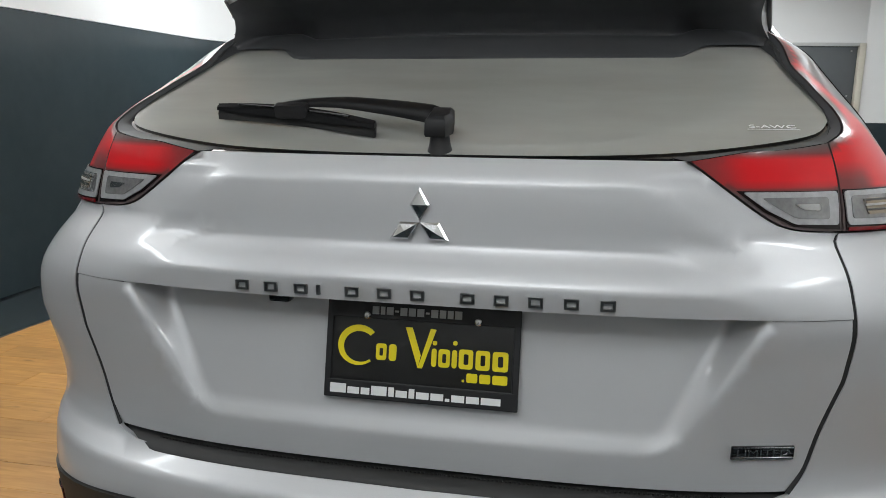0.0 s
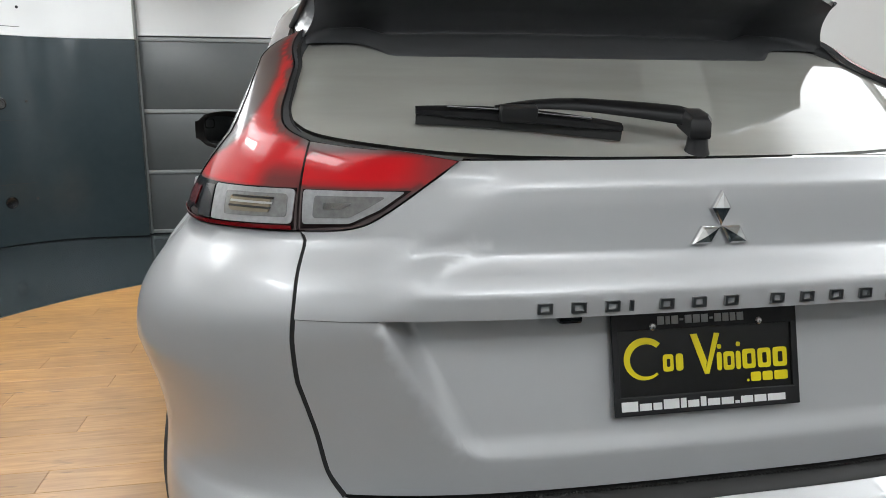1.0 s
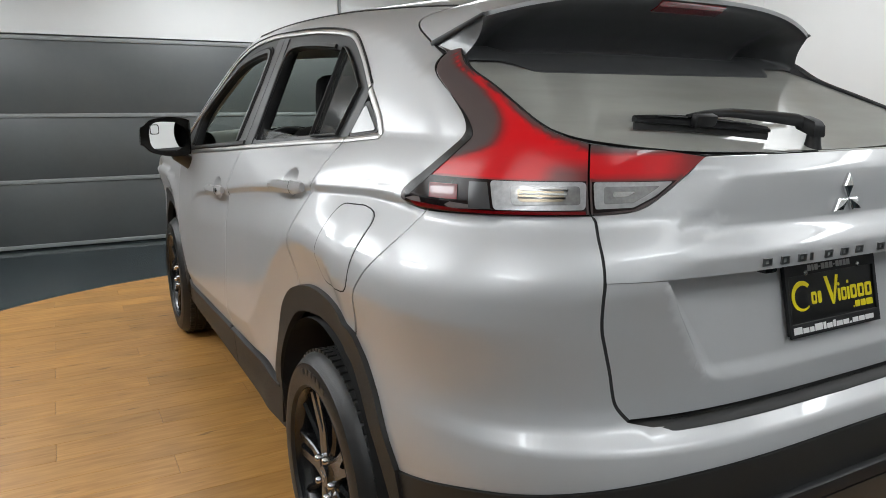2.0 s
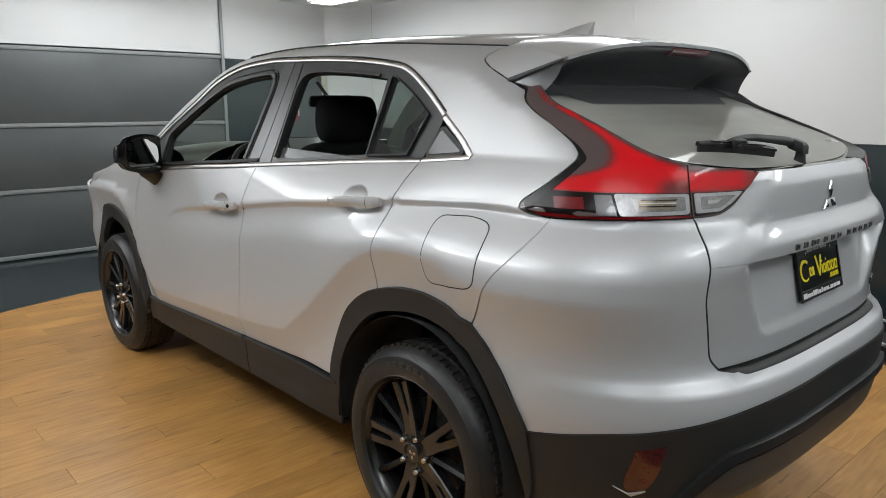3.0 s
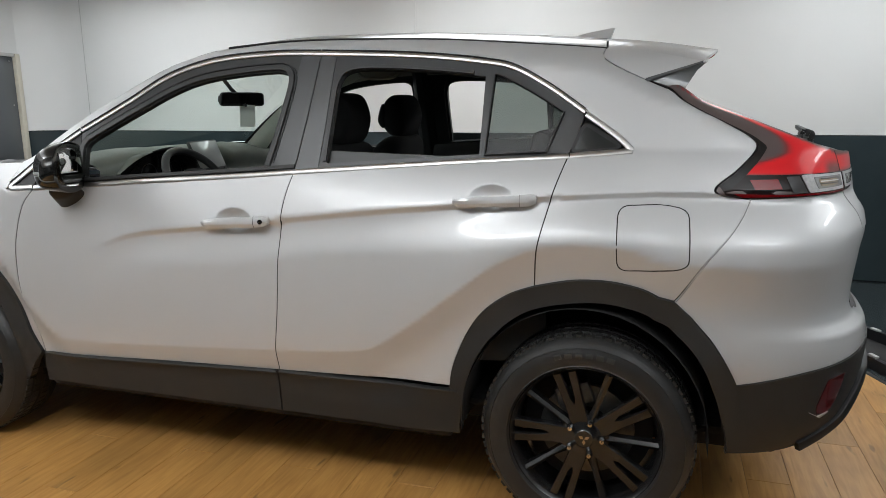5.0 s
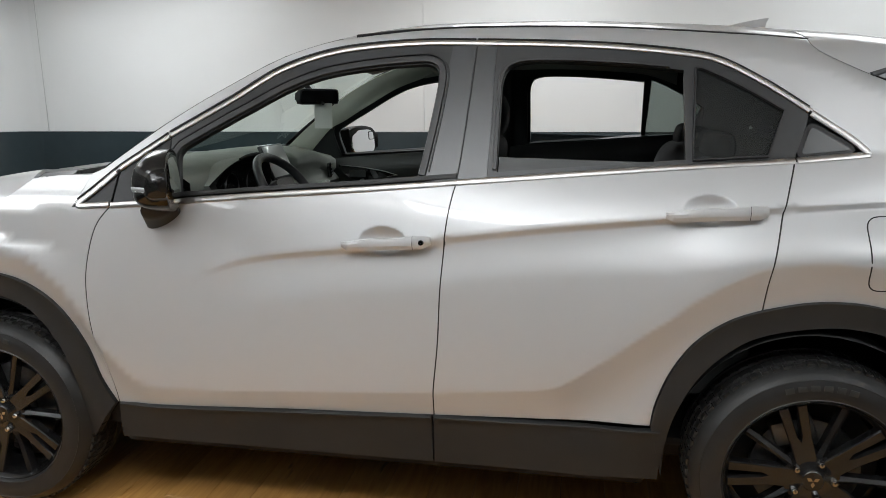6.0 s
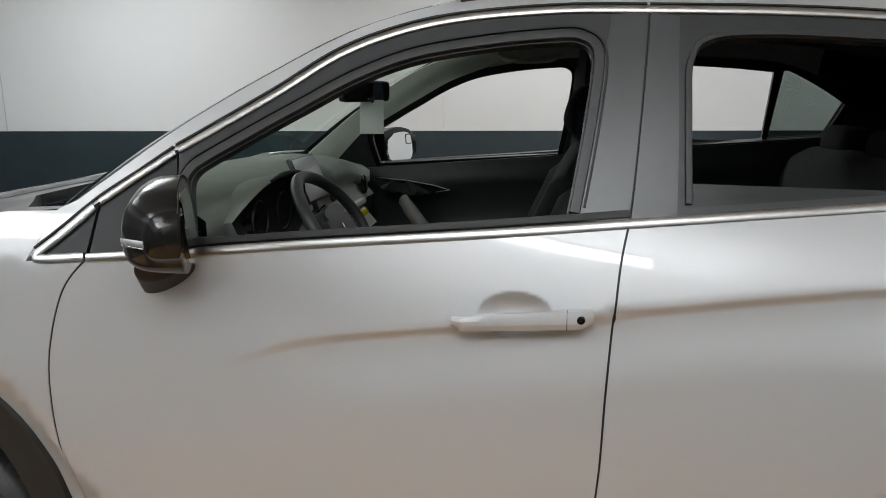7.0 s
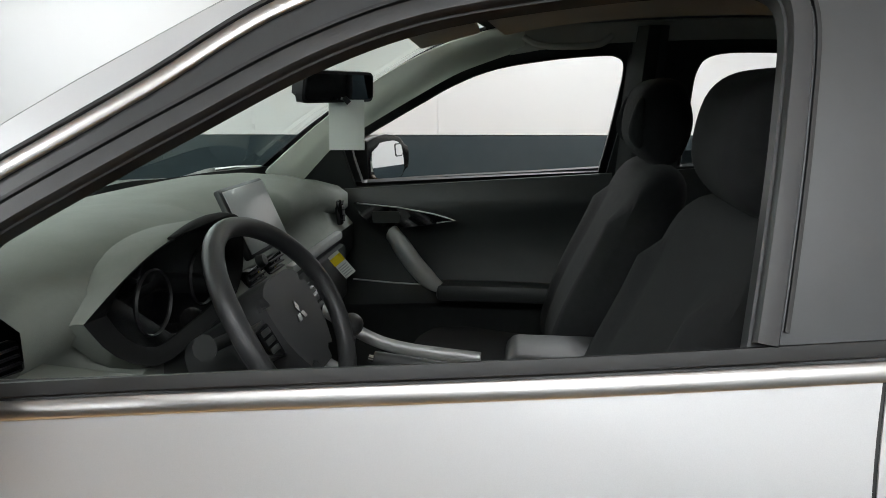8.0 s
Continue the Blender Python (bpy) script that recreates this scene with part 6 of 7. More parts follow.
# right and left door cards
def door_card(y0, y1, sx, front):
    card = new("door_card")
    card.parent = car
    tagged(card, "black door card with fabric insert")
    rows = []
    for i in range(13):
        y = y0 + (y1 - y0) * i / 12
        zb = knots(y, BELT) + (0.006 if sx > 0 else -0.012)
        xw = half_width(y, zb) - 0.055
        rows.append([(sx * x, y, z) for x, z in ((xw + 0.03, zb), (xw, zb + 0.001), (xw - 0.022, zb - 0.05), (xw - 0.026, zb - 0.10), (xw - 0.010, zb - 0.13), (xw - 0.005, zb - 0.26), (xw - 0.05, zb - 0.33), (xw - 0.055, zb - 0.38), (xw - 0.02, zb - 0.42), (xw, zb - 0.70))])
    loft("panel", rows, DASH_DARK, card, cap=False)
    if front:
        xs = 0.690 * sx
        bm = prism(bmesh.new(), rounded([(1.925, 1.098), (1.90, 1.055), (1.85, 1.020), (1.74, 1.022), (1.600, 1.043), (1.66, 1.062), (1.78, 1.083)], 0.012), -0.010, 0.010, Matrix(((0, 0, sx, xs), (1, 0, 0, 0), (0, 1, 0, 0), (0, 0, 0, 1))))
        part("handle_bezel", bm, GLOSS_BLACK, card, "gloss black inner handle bezel")
        bm = prism(bmesh.new(), rounded([(1.865, 1.068), (1.86, 1.032), (1.775, 1.034), (1.775, 1.070)], 0.006), -0.0125, -0.004, Matrix(((0, 0, sx, xs), (1, 0, 0, 0), (0, 1, 0, 0), (0, 0, 0, 1))))
        part("inner_handle", bm, DASH_DARK, card)
        tube("bezel_edge", [(xs - 0.012 * sx, y, z) for y, z in ((1.91, 1.094), (1.78, 1.083), (1.67, 1.064), (1.603, 1.045), (1.66, 1.036))], 0.0022, SILVER_TRIM, card, sides=6)
        pts = spline3([(xs - 0.006 * sx, 1.800, 1.000), (xs - 0.030 * sx, 1.775, 0.975), (xs - 0.036 * sx, 1.715, 0.895), (xs - 0.034 * sx, 1.650, 0.838), (xs - 0.03 * sx, 1.55, 0.818), (xs - 0.028 * sx, 1.36, 0.814)], 6)
        tube("grab_handle", pts, lambda t: 0.023 * (1 - ease(0.45, 0.78, t)) + 0.004, SILVER_TRIM, card, sides=10, label="satin silver grab handle", squash=(0.8, 1.1))
        block("armrest", xs - 0.055 * sx, xs + 0.02 * sx, 1.28, 1.66, 0.795, 0.852, DASH_DARK, card, bevel=0.018)
        tube("pocket_edge", [(xs - 0.01 * sx, 1.93, 0.850), (xs - 0.012 * sx, 1.80, 0.842), (xs - 0.012 * sx, 1.68, 0.838)], 0.0025, SILVER_TRIM, card, sides=6)
    return card


door_card(1.13, 2.13, 1, True)
door_card(0.16, 1.03, 1, False)
door_card(1.13, 2.13, -1, False)
door_card(0.16, 1.03, -1, False)
rows = []
for i in range(15):
    y = 1.68 + 0.42 * i / 14
    zb = knots(y, BELT) - 0.014
    xo = half_width(y, zb) - 0.045
    xi = min(xo - 0.004, 0.752 - 0.30 * max(0.0, y - 1.74))
    rows.append([(-xo, y, zb), (-(xo + xi) / 2, y, zb + 0.003), (-xi - 0.006, y, zb - 0.001), (-xi, y, zb - 0.010), (-xi - 0.012, y, zb - 0.09)])
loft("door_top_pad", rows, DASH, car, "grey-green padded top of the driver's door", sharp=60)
for sx in (-1, 1):
    rows = []
    for i in range(9):
        z = 0.45 + (1.60 - 0.45) * i / 8
        x = half_width(1.06, z) - 0.05
        w = 0.075 - 0.02 * i / 8
        y = 1.085 - 0.03 * i / 8
        rows.append([(sx * (x + 0.03), y + w, z), (sx * x, y + w * 0.8, z), (sx * (x - 0.03), y + w * 0.3, z), (sx * (x - 0.03), y - w * 0.3, z), (sx * x, y - w * 0.8, z), (sx * (x + 0.03), y - w, z)])
    loft("pillar_cover_inside", rows, DASH_DARK, car, "black centre pillar trim", cap=False)
block("cabin_floor", -0.74, 0.74, -0.55, 2.6, 0.35, 0.38, CARPET, car, "black carpet", bevel=0.01)
sheet("firewall", lambda x, z: (x, 2.58 - 0.25 * (abs(x) / 0.8) ** 2, z), [(-0.80, 0.36), (0.80, 0.36), (0.80, 1.06), (-0.80, 1.06)], CARPET, car, step=0.1, rim=0, centre=(0, 3, 0.5))
block("load_cover", -0.62, 0.62, -0.72, 0.02, 1.02, 1.04, CARPET, car, "black parcel shelf", bevel=0.006)


# dashboard
def dash_row(x):
    """The dashboard's section at x, from the windscreen's foot to the knee."""
    w = abs(x) / 0.74
    base_y = 2.60 - 0.33 * w ** 2
    hump = 0.016 * math.exp(-((x + 0.37) / 0.20) ** 2)
    side = 0.05 * ease(0.55, 1.0, w) if x > 0 else 0.010 * ease(0.7, 1.0, w)
    back = 0.075 * (1 - ease(0.12, 0.17, abs(x - 0.01)))
    return [(x, base_y - 0.03, 1.160 - 0.045 * w), (x, 2.36 - 0.12 * w ** 2, 1.204 - 0.7 * side), (x, 2.18, 1.214 + 0.7 * hump - side), (x, 2.06 + back * 0.6, 1.208 + hump - side),
            (x, 1.985 + back, 1.190 + hump - side), (x, 1.955 + back, 1.168 + hump - side), (x, 1.955 + back, 1.125 - side), (x, 1.975 + back * 0.4, 1.105 - side), (x, 1.965, 1.050), (x, 1.940, 1.020), (x, 1.945, 0.94), (x, 2.00, 0.86), (x, 2.12, 0.66), (x, 2.2, 0.5)]


dashboard = new("dashboard")
dashboard.parent = car
tagged(dashboard, "dark grey-green dashboard with soft padded top")
rows = [dash_row(-0.74 + 1.48 * i / 48) for i in range(49)]
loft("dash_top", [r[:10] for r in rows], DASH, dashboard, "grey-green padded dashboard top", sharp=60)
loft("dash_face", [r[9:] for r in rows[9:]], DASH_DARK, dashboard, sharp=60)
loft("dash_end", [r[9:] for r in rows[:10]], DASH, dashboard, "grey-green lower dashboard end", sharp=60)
# instrument binnacle: hood, recess and dial face
rim_line = spline3([(-0.655, 1.938, 1.140), (-0.60, 1.918, 1.180), (-0.535, 1.906, 1.208), (-0.46, 1.900, 1.222), (-0.38, 1.898, 1.227), (-0.30, 1.900, 1.222), (-0.215, 1.912, 1.200), (-0.150, 1.930, 1.150)], 3)
low_line = spline3([(-0.150, 1.930, 1.150), (-0.165, 1.932, 1.080), (-0.24, 1.930, 1.035), (-0.38, 1.928, 1.022), (-0.50, 1.930, 1.022), (-0.60, 1.934, 1.075), (-0.655, 1.938, 1.140)], 3)
hood_rows = []
for x, y, z in rim_line + low_line[1:]:
    deep = 0.10 * ease(1.15, 1.21, z) - 0.02 * (1 - ease(1.10, 1.16, z))
    cx, cz = x + 0.395, z - 1.12
    hood_rows.append([(x, y + 0.05 + deep, z - 0.010 - 0.15 * deep), (x, y + 0.006, z + 0.001), (x - 0.01 * cx, y - 0.002, z - 0.02 * cz), (-0.395 + cx * 0.955, y + 0.001, 1.12 + cz * 0.93), (-0.395 + cx * 0.80, 1.936, 1.12 + cz * 0.80), (-0.395 + cx * 0.74, 1.947, 1.12 + cz * 0.76)])
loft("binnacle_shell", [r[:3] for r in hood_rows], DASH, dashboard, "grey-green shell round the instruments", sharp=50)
loft("binnacle_hood", [r[2:] for r in hood_rows], SOFT_BLACK, dashboard, "black instrument hood", sharp=50)
visor = [(x, y - 0.004, z + 0.001) for x, y, z in rim_line[8:18]]
tube("hood_lip", visor, lambda t: 0.004 + 0.006 * math.sin(math.pi * t), SOFT_BLACK, dashboard, sides=8, squash=(1.5, 0.7))
bm = prism(bmesh.new(), rounded([(-0.215, 0.0), (-0.10, -0.085), (0.13, -0.085), (0.20, 0.0), (0.13, 0.075), (0.0, 0.088), (-0.12, 0.075)], 0.02), 0.0, 0.004, pose(-0.395, 1.947, 1.12, 90, 0, 0))
part("instrument_glass", bm, GLOSS_BLACK, dashboard, "dark switched-off instruments", smooth=False)
for k in (-1, 1):
    bm = bmesh.new()
    lathe(bm, [(0.049, 0.0), (0.051, 0.004), (0.053, 0.0)], pose(-0.385 + 0.085 * k, 1.943, 1.115, 90, 0, 0), 32)
    part("dial_ring", bm, SATIN_BLACK, dashboard)
# centre screen
screen = new("screen")
screen.parent = dashboard
tagged(screen, "black touch screen under a pale protective film")
sm = pose(-0.028, 1.948, 1.174, 67, 0, 0)
part("screen_case", box_bm(bmesh.new(), -0.112, 0.112, -0.075, 0.078, -0.016, -0.001, 0.006, sm), DASH_DARK, screen)
part("screen_glass", box_bm(bmesh.new(), -0.104, 0.104, -0.066, 0.070, 0.000, 0.002, 0.001, sm), material("screen_film", (0.36, 0.37, 0.37), 0.35, coat=0.5, noise_scale=14, vary=0.06), screen, "screen under a pale protective film")
for k in (-1, 1):
    bm = bmesh.new()
    lathe(bm, [(0.001, 0.016), (0.011, 0.015), (0.013, 0.010), (0.014, 0.0)], sm @ Matrix.Translation((0.088 * k, -0.085, 0.0)), 20)
    part("knob", bm, DASH_DARK, screen)


def vent(x, y, z, w, h, rz, parent, rx=85):
    m = pose(x, y, z, rx, 0, rz)
    ob = part("air_vent", box_bm(bmesh.new(), -w / 2, w / 2, -h / 2, h / 2, -0.02, 0.0, 0.006, m), GLOSS_BLACK, parent, "black air vent")
    for k in range(4):
        zz = -h / 2 + h * (k + 0.8) / 4.6
        part("slat", box_bm(bmesh.new(), -w / 2 + 0.006, w / 2 - 0.006, zz - 0.0015, zz + 0.0015, 0.0, 0.006, 0.0, m), SATIN_BLACK, ob)


vent(-0.045, 1.950, 1.040, 0.095, 0.058, 0, dashboard)
vent(0.070, 1.950, 1.040, 0.095, 0.058, 0, dashboard)
vent(-0.735, 1.990, 1.115, 0.058, 0.046, -14, dashboard)
vent(0.655, 1.950, 1.075, 0.10, 0.075, 14, dashboard)
block("dash_strip", 0.12, 0.56, 1.925, 1.95, 1.005, 1.030, SILVER_TRIM, dashboard, "satin silver strip", bevel=0.008)
block("glove_box", 0.16, 0.60, 1.925, 1.97, 0.82, 0.985, DASH_DARK, dashboard, bevel=0.015)
block("climate_panel", -0.12, 0.13, 1.925, 1.965, 0.90, 0.99, GLOSS_BLACK, dashboard, "gloss black climate panel", bevel=0.008)
block("switch_pod", -0.66, -0.58, 1.93, 1.96, 0.985, 1.02, GLOSS_BLACK, dashboard, bevel=0.006)


# steering wheel
def steering_wheel():
    sw = new("steering_wheel")
    sw.parent = car
    tagged(sw, "black leather-wrapped steering wheel")
    m = pose(-0.395, 1.755, 1.070, 61, 0, 0)
    ring = [m @ Vector((0.176 * math.cos(a), 0.176 * math.sin(a) * (1 if math.sin(a) > -0.8 else 0.97), 0.012 * math.cos(2 * a))) for a in [k / 56 * math.tau for k in range(56)]]
    tube("rim", ring, 0.0165, LEATHER, sw, True, 14)
    bm = prism(bmesh.new(), rounded([(-0.094, 0.044), (-0.058, 0.074), (0.058, 0.074), (0.094, 0.044), (0.086, -0.030), (0.046, -0.092), (-0.046, -0.092), (-0.086, -0.030)], 0.030, 6), -0.035, 0.020, m)
    bmesh.ops.bevel(bm, geom=[e for e in bm.edges if e.calc_length() > 0 and all((m.inverted() @ v.co).z > 0.01 for v in e.verts)], offset=0.014, segments=4, affect="EDGES")
    pad = part("airbag_pad", bm, LEATHER, sw, "black airbag pad")
    for k in (-1, 1):
        bm = prism(bmesh.new(), rounded([(0.060 * k, 0.030), (0.160 * k, 0.026), (0.162 * k, -0.012), (0.066 * k, -0.040)], 0.012, 4), -0.020, 0.006, m)
        sp = part("spoke", bm, LEATHER, sw)
        bm = prism(bmesh.new(), rounded([(0.092 * k, 0.024), (0.134 * k, 0.020), (0.132 * k, -0.016), (0.090 * k, -0.034)], 0.008, 3), 0.006, 0.011, m)
        pod = part("switch_pad", bm, GLOSS_BLACK, sw, "gloss black switch pad", smooth=False)
        for j in range(3):
            part("button", box_bm(bmesh.new(), 0.098 * k, 0.126 * k, 0.008 - 0.014 * j, 0.017 - 0.014 * j, 0.011, 0.0135, 0.001, m), DASH_DARK, pod)
        bm = prism(bmesh.new(), rounded([(0.024 * k, -0.060), (0.040 * k, -0.060), (0.036 * k, -0.168), (0.018 * k, -0.168)], 0.006, 3), -0.016, -0.002, m)
        part("lower_spoke", bm, SILVER_TRIM, sw, "satin silver lower spoke")
    for k in range(3):
        q = m @ Matrix.Translation((0, 0.002, 0.0205)) @ Matrix.Rotation(radians(90 + 120 * k), 4, "Z")
        part("badge", prism(bmesh.new(), [(0.001, 0), (0.0115, 0.0066), (0.022, 0), (0.0115, -0.0066)], 0.0, 0.003, q), CHROME, sw, smooth=False)
    tube("column", [m @ Vector((0, 0, -0.02)), m @ Vector((0, -0.01, -0.17))], 0.055, DASH_DARK, sw, sides=16)
    tube("stalk", [m @ Vector((-0.04, 0.02, -0.045)), m @ Vector((-0.15, 0.035, -0.05)), m @ Vector((-0.17, 0.04, -0.05))], lambda t: 0.010 + 0.010 * ease(0.6, 1, t), DASH_DARK, sw)
    tube("stalk", [m @ Vector((0.04, 0.02, -0.045)), m @ Vector((0.15, 0.035, -0.05)), m @ Vector((0.17, 0.04, -0.05))], lambda t: 0.010 + 0.010 * ease(0.6, 1, t), DASH_DARK, sw)


steering_wheel()


# seats
def cushion(name, ctrl, half, mat, parent, label="", sections=12, bolster=0.0, power=0.5):
    """A padded form: a side outline (y, z), loop of the section, carried across x with rounded edges and raised bolsters."""
    loop = curve_points(ctrl, True, 5)
    cy, cz = sum(p[0] for p in loop) / len(loop), sum(p[1] for p in loop) / len(loop)
    rows = []
    for i in range(sections + 1):
        u = -1 + 2 * i / sections
        k = max(0.02, 1 - abs(u) ** 5) ** power
        rows.append([(u * half, cy + (y - cy) * (0.55 + 0.45 * k) + (bolster * ease(0.55, 0.85, abs(u)) * (1 - ease(0.92, 1.0, abs(u))) if y > cy else 0), cz + (z - cz) * (0.80 + 0.20 * k)) for y, z in loop])
    return loft(name, rows, mat, parent, label, closed=True, sharp=70)


def front_seat(x, dy):
    st = new("front_seat")
    st.parent = car
    tagged(st, "black fabric front seat with side bolsters and a headrest")
    st.location = (x, dy, 0)
    cushion("cushion", [(1.18, 0.62), (1.30, 0.70), (1.50, 0.725), (1.68, 0.735), (1.735, 0.69), (1.70, 0.60), (1.40, 0.56)], 0.255, FABRIC, st, bolster=0.0)
    cushion("backrest", [(1.25, 0.66), (1.345, 0.74), (1.310, 0.90), (1.225, 1.08), (1.145, 1.235), (1.075, 1.262), (1.035, 1.20), (1.085, 1.00), (1.17, 0.74)], 0.240, FABRIC, st, sections=24, bolster=0.028)
    cushion("headrest", [(1.135, 1.275), (1.165, 1.33), (1.150, 1.42), (1.105, 1.458), (1.050, 1.445), (1.020, 1.36), (1.045, 1.275), (1.09, 1.255)], 0.135, FABRIC, st, sections=14)
    for k in (-1, 1):
        if x < 0:
            break
        cushion("headrest_side", [(1.142, 1.300), (1.165, 1.335), (1.150, 1.40), (1.135, 1.415), (1.130, 1.38), (1.128, 1.32)], 0.008, FABRIC_GREY, st, "grey headrest edge", sections=4).location = (0.128 * k, 0.008, 0)
    for k in (-1, 1):
        tube("headrest_post", [(0.05 * k, 1.08, 1.20), (0.05 * k, 1.085, 1.30)], 0.007, STEEL, st, sides=8)
    block("rail", -0.22, 0.22, 1.15, 1.70, 0.38, 0.56, DARK, st, bevel=0.02)
    return st


front_seat(-0.37, -0.045)
front_seat(0.37, -0.02)
bench = new("rear_seat")
bench.parent = car
tagged(bench, "black fabric rear bench seat")
cushion("cushion", [(0.30, 0.62), (0.42, 0.70), (0.62, 0.72), (0.80, 0.72), (0.84, 0.66), (0.78, 0.58), (0.5, 0.56)], 0.66, FABRIC, bench)
cushion("backrest", [(0.42, 0.68), (0.46, 0.78), (0.385, 1.02), (0.330, 1.18), (0.285, 1.238), (0.23, 1.24), (0.19, 1.16), (0.25, 0.9), (0.30, 0.68)], 0.64, FABRIC, bench)
for x in (-0.36, 0.0, 0.36):
    cushion("headrest", [(0.265, 1.23), (0.275, 1.26), (0.262, 1.305), (0.230, 1.318), (0.195, 1.305), (0.185, 1.26), (0.20, 1.23)], 0.12, FABRIC, bench, sections=8).location = (x, 0, 0)
# console
console = new("centre_console")
console.parent = car
tagged(console, "black centre console with silver edges")
block("body", -0.105, 0.105, 1.20, 1.98, 0.45, 0.80, DASH_DARK, console, bevel=0.03, seg=3)
block("armrest_box", -0.09, 0.09, 1.14, 1.42, 0.78, 0.90, LEATHER, console, bevel=0.03, seg=3)
for k in (-1, 1):
    tube("console_edge", spline3([(0.108 * k, 1.96, 0.98), (0.112 * k, 1.86, 0.93), (0.112 * k, 1.76, 0.868), (0.108 * k, 1.66, 0.838), (0.104 * k, 1.48, 0.822)], 6), 0.012, SILVER_TRIM, console, sides=8, label="satin silver console edge", squash=(1.0, 1.4))
tube("gear_lever", [(0.0, 1.78, 0.78), (0.0, 1.76, 0.90)], 0.012, SATIN_BLACK, console)
bm = bmesh.new()
bmesh.ops.create_uvsphere(bm, u_segments=16, v_segments=10, radius=0.026, matrix=pose(0, 1.757, 0.93))
part("gear_knob", bm, LEATHER, console)
tube("brake_lever", [(-0.035, 1.42, 0.815), (-0.035, 1.50, 0.835), (-0.035, 1.58, 0.850), (-0.035, 1.70, 0.866)], lambda t: 0.026 - 0.008 * ease(0.2, 0.9, t), LEATHER, console, sides=12, label="black parking brake lever", squash=(0.8, 1.0))
tube("brake_button", [(-0.035, 1.70, 0.866), (-0.035, 1.712, 0.868)], 0.008, CHROME, console, sides=10)
bm = bmesh.new()
lathe(bm, [(0.030, 0.0), (0.033, 0.006), (0.036, 0.0)], pose(-0.06, 1.80, 0.838), 24)
part("cup_ring", bm, CHROME, console)

# inside mirror with its hanging card, visors, handles
im = new("inside_mirror")
im.parent = car
tagged(im, "black rear-view mirror under the windscreen")
mm = pose(0.036, 1.772, 1.439, 96, 0, -20.5)
bm = prism(bmesh.new(), rounded([(-0.128, -0.030), (0.128, -0.030), (0.122, 0.034), (-0.122, 0.034)], 0.018, 4), -0.028, -0.002, mm)
bmesh.ops.bevel(bm, geom=[e for e in bm.edges if all((mm.inverted() @ v.co).z < -0.02 for v in e.verts)], offset=0.010, segments=2, affect="EDGES")
part("mirror_case", bm, SATIN_BLACK, im)
part("mirror_glass", prism(bmesh.new(), rounded([(-0.120, -0.024), (0.120, -0.024), (0.114, 0.028), (-0.114, 0.028)], 0.015, 4), -0.002, 0.0005, mm), material("dim_mirror", (0.35, 0.35, 0.36), 0.02, 1.0), im, "rear-view glass", smooth=False)
tube("mirror_stem", [(0.04, 1.79, 1.445), (0.025, 1.83, 1.49), (0.0, 1.86, 1.545)], 0.010, SATIN_BLACK, im)
tube("mirror_toggle", [(0.03, 1.765, 1.42), (0.032, 1.755, 1.408)], 0.006, SATIN_BLACK, im)
tag = tagged(part("hanging_card", box_bm(bmesh.new(), -0.038, 0.038, -0.0008, 0.0008, -0.095, 0.012, 0.0004, pose(0.058, 1.768, 1.403, -2, 1, -78)), PAPER, None, "plain white paper card hanging from the inside mirror", smooth=False), category="card")
for sx in (-1, 1):
    part("sun_visor", box_bm(bmesh.new(), -0.20, 0.20, -0.085, 0.085, -0.008, 0.008, 0.007, pose(sx * 0.33, 1.60, 1.585, -14, sx * 4, 0)), HEADLINER, car, "folded sun visor")
    tube("ceiling_handle", spline3([(sx * 0.585, 1.40, 1.575), (sx * 0.565, 1.36, 1.553), (sx * 0.562, 1.28, 1.548), (sx * 0.565, 1.20, 1.553), (sx * 0.582, 1.165, 1.575)], 5), 0.009, HEADLINER, car, sides=8, label="folding grab handle")
part("roof_console", box_bm(bmesh.new(), -0.10, 0.10, -0.10, 0.10, -0.012, 0.012, 0.010, pose(0, 1.62, 1.618, -12)), HEADLINER, car, "overhead console")
hang = tagged(new("hang_tag"), "white and yellow paper tag hanging at the dashboard", "tag")
part("tag", box_bm(bmesh.new(), -0.016, 0.016, -0.0006, 0.0006, -0.072, 0.0, 0.0, pose(0.250, 1.868, 1.030, 0, -38, -72)), PAPER, hang, smooth=False)
part("tag_header", box_bm(bmesh.new(), -0.0165, 0.0165, -0.0018, -0.0007, -0.03, -0.008, 0.0, pose(0.250, 1.868, 1.030, 0, -38, -72)), YELLOW, hang, "yellow header", smooth=False)
for k in range(5):
    part("print_line", box_bm(bmesh.new(), -0.013, 0.011, -0.0017, -0.0007, -0.040 - 0.0065 * k, -0.0375 - 0.0065 * k, 0.0, pose(0.250, 1.868, 1.030, 0, -38, -72)), GREY_PRINT, hang, smooth=False)

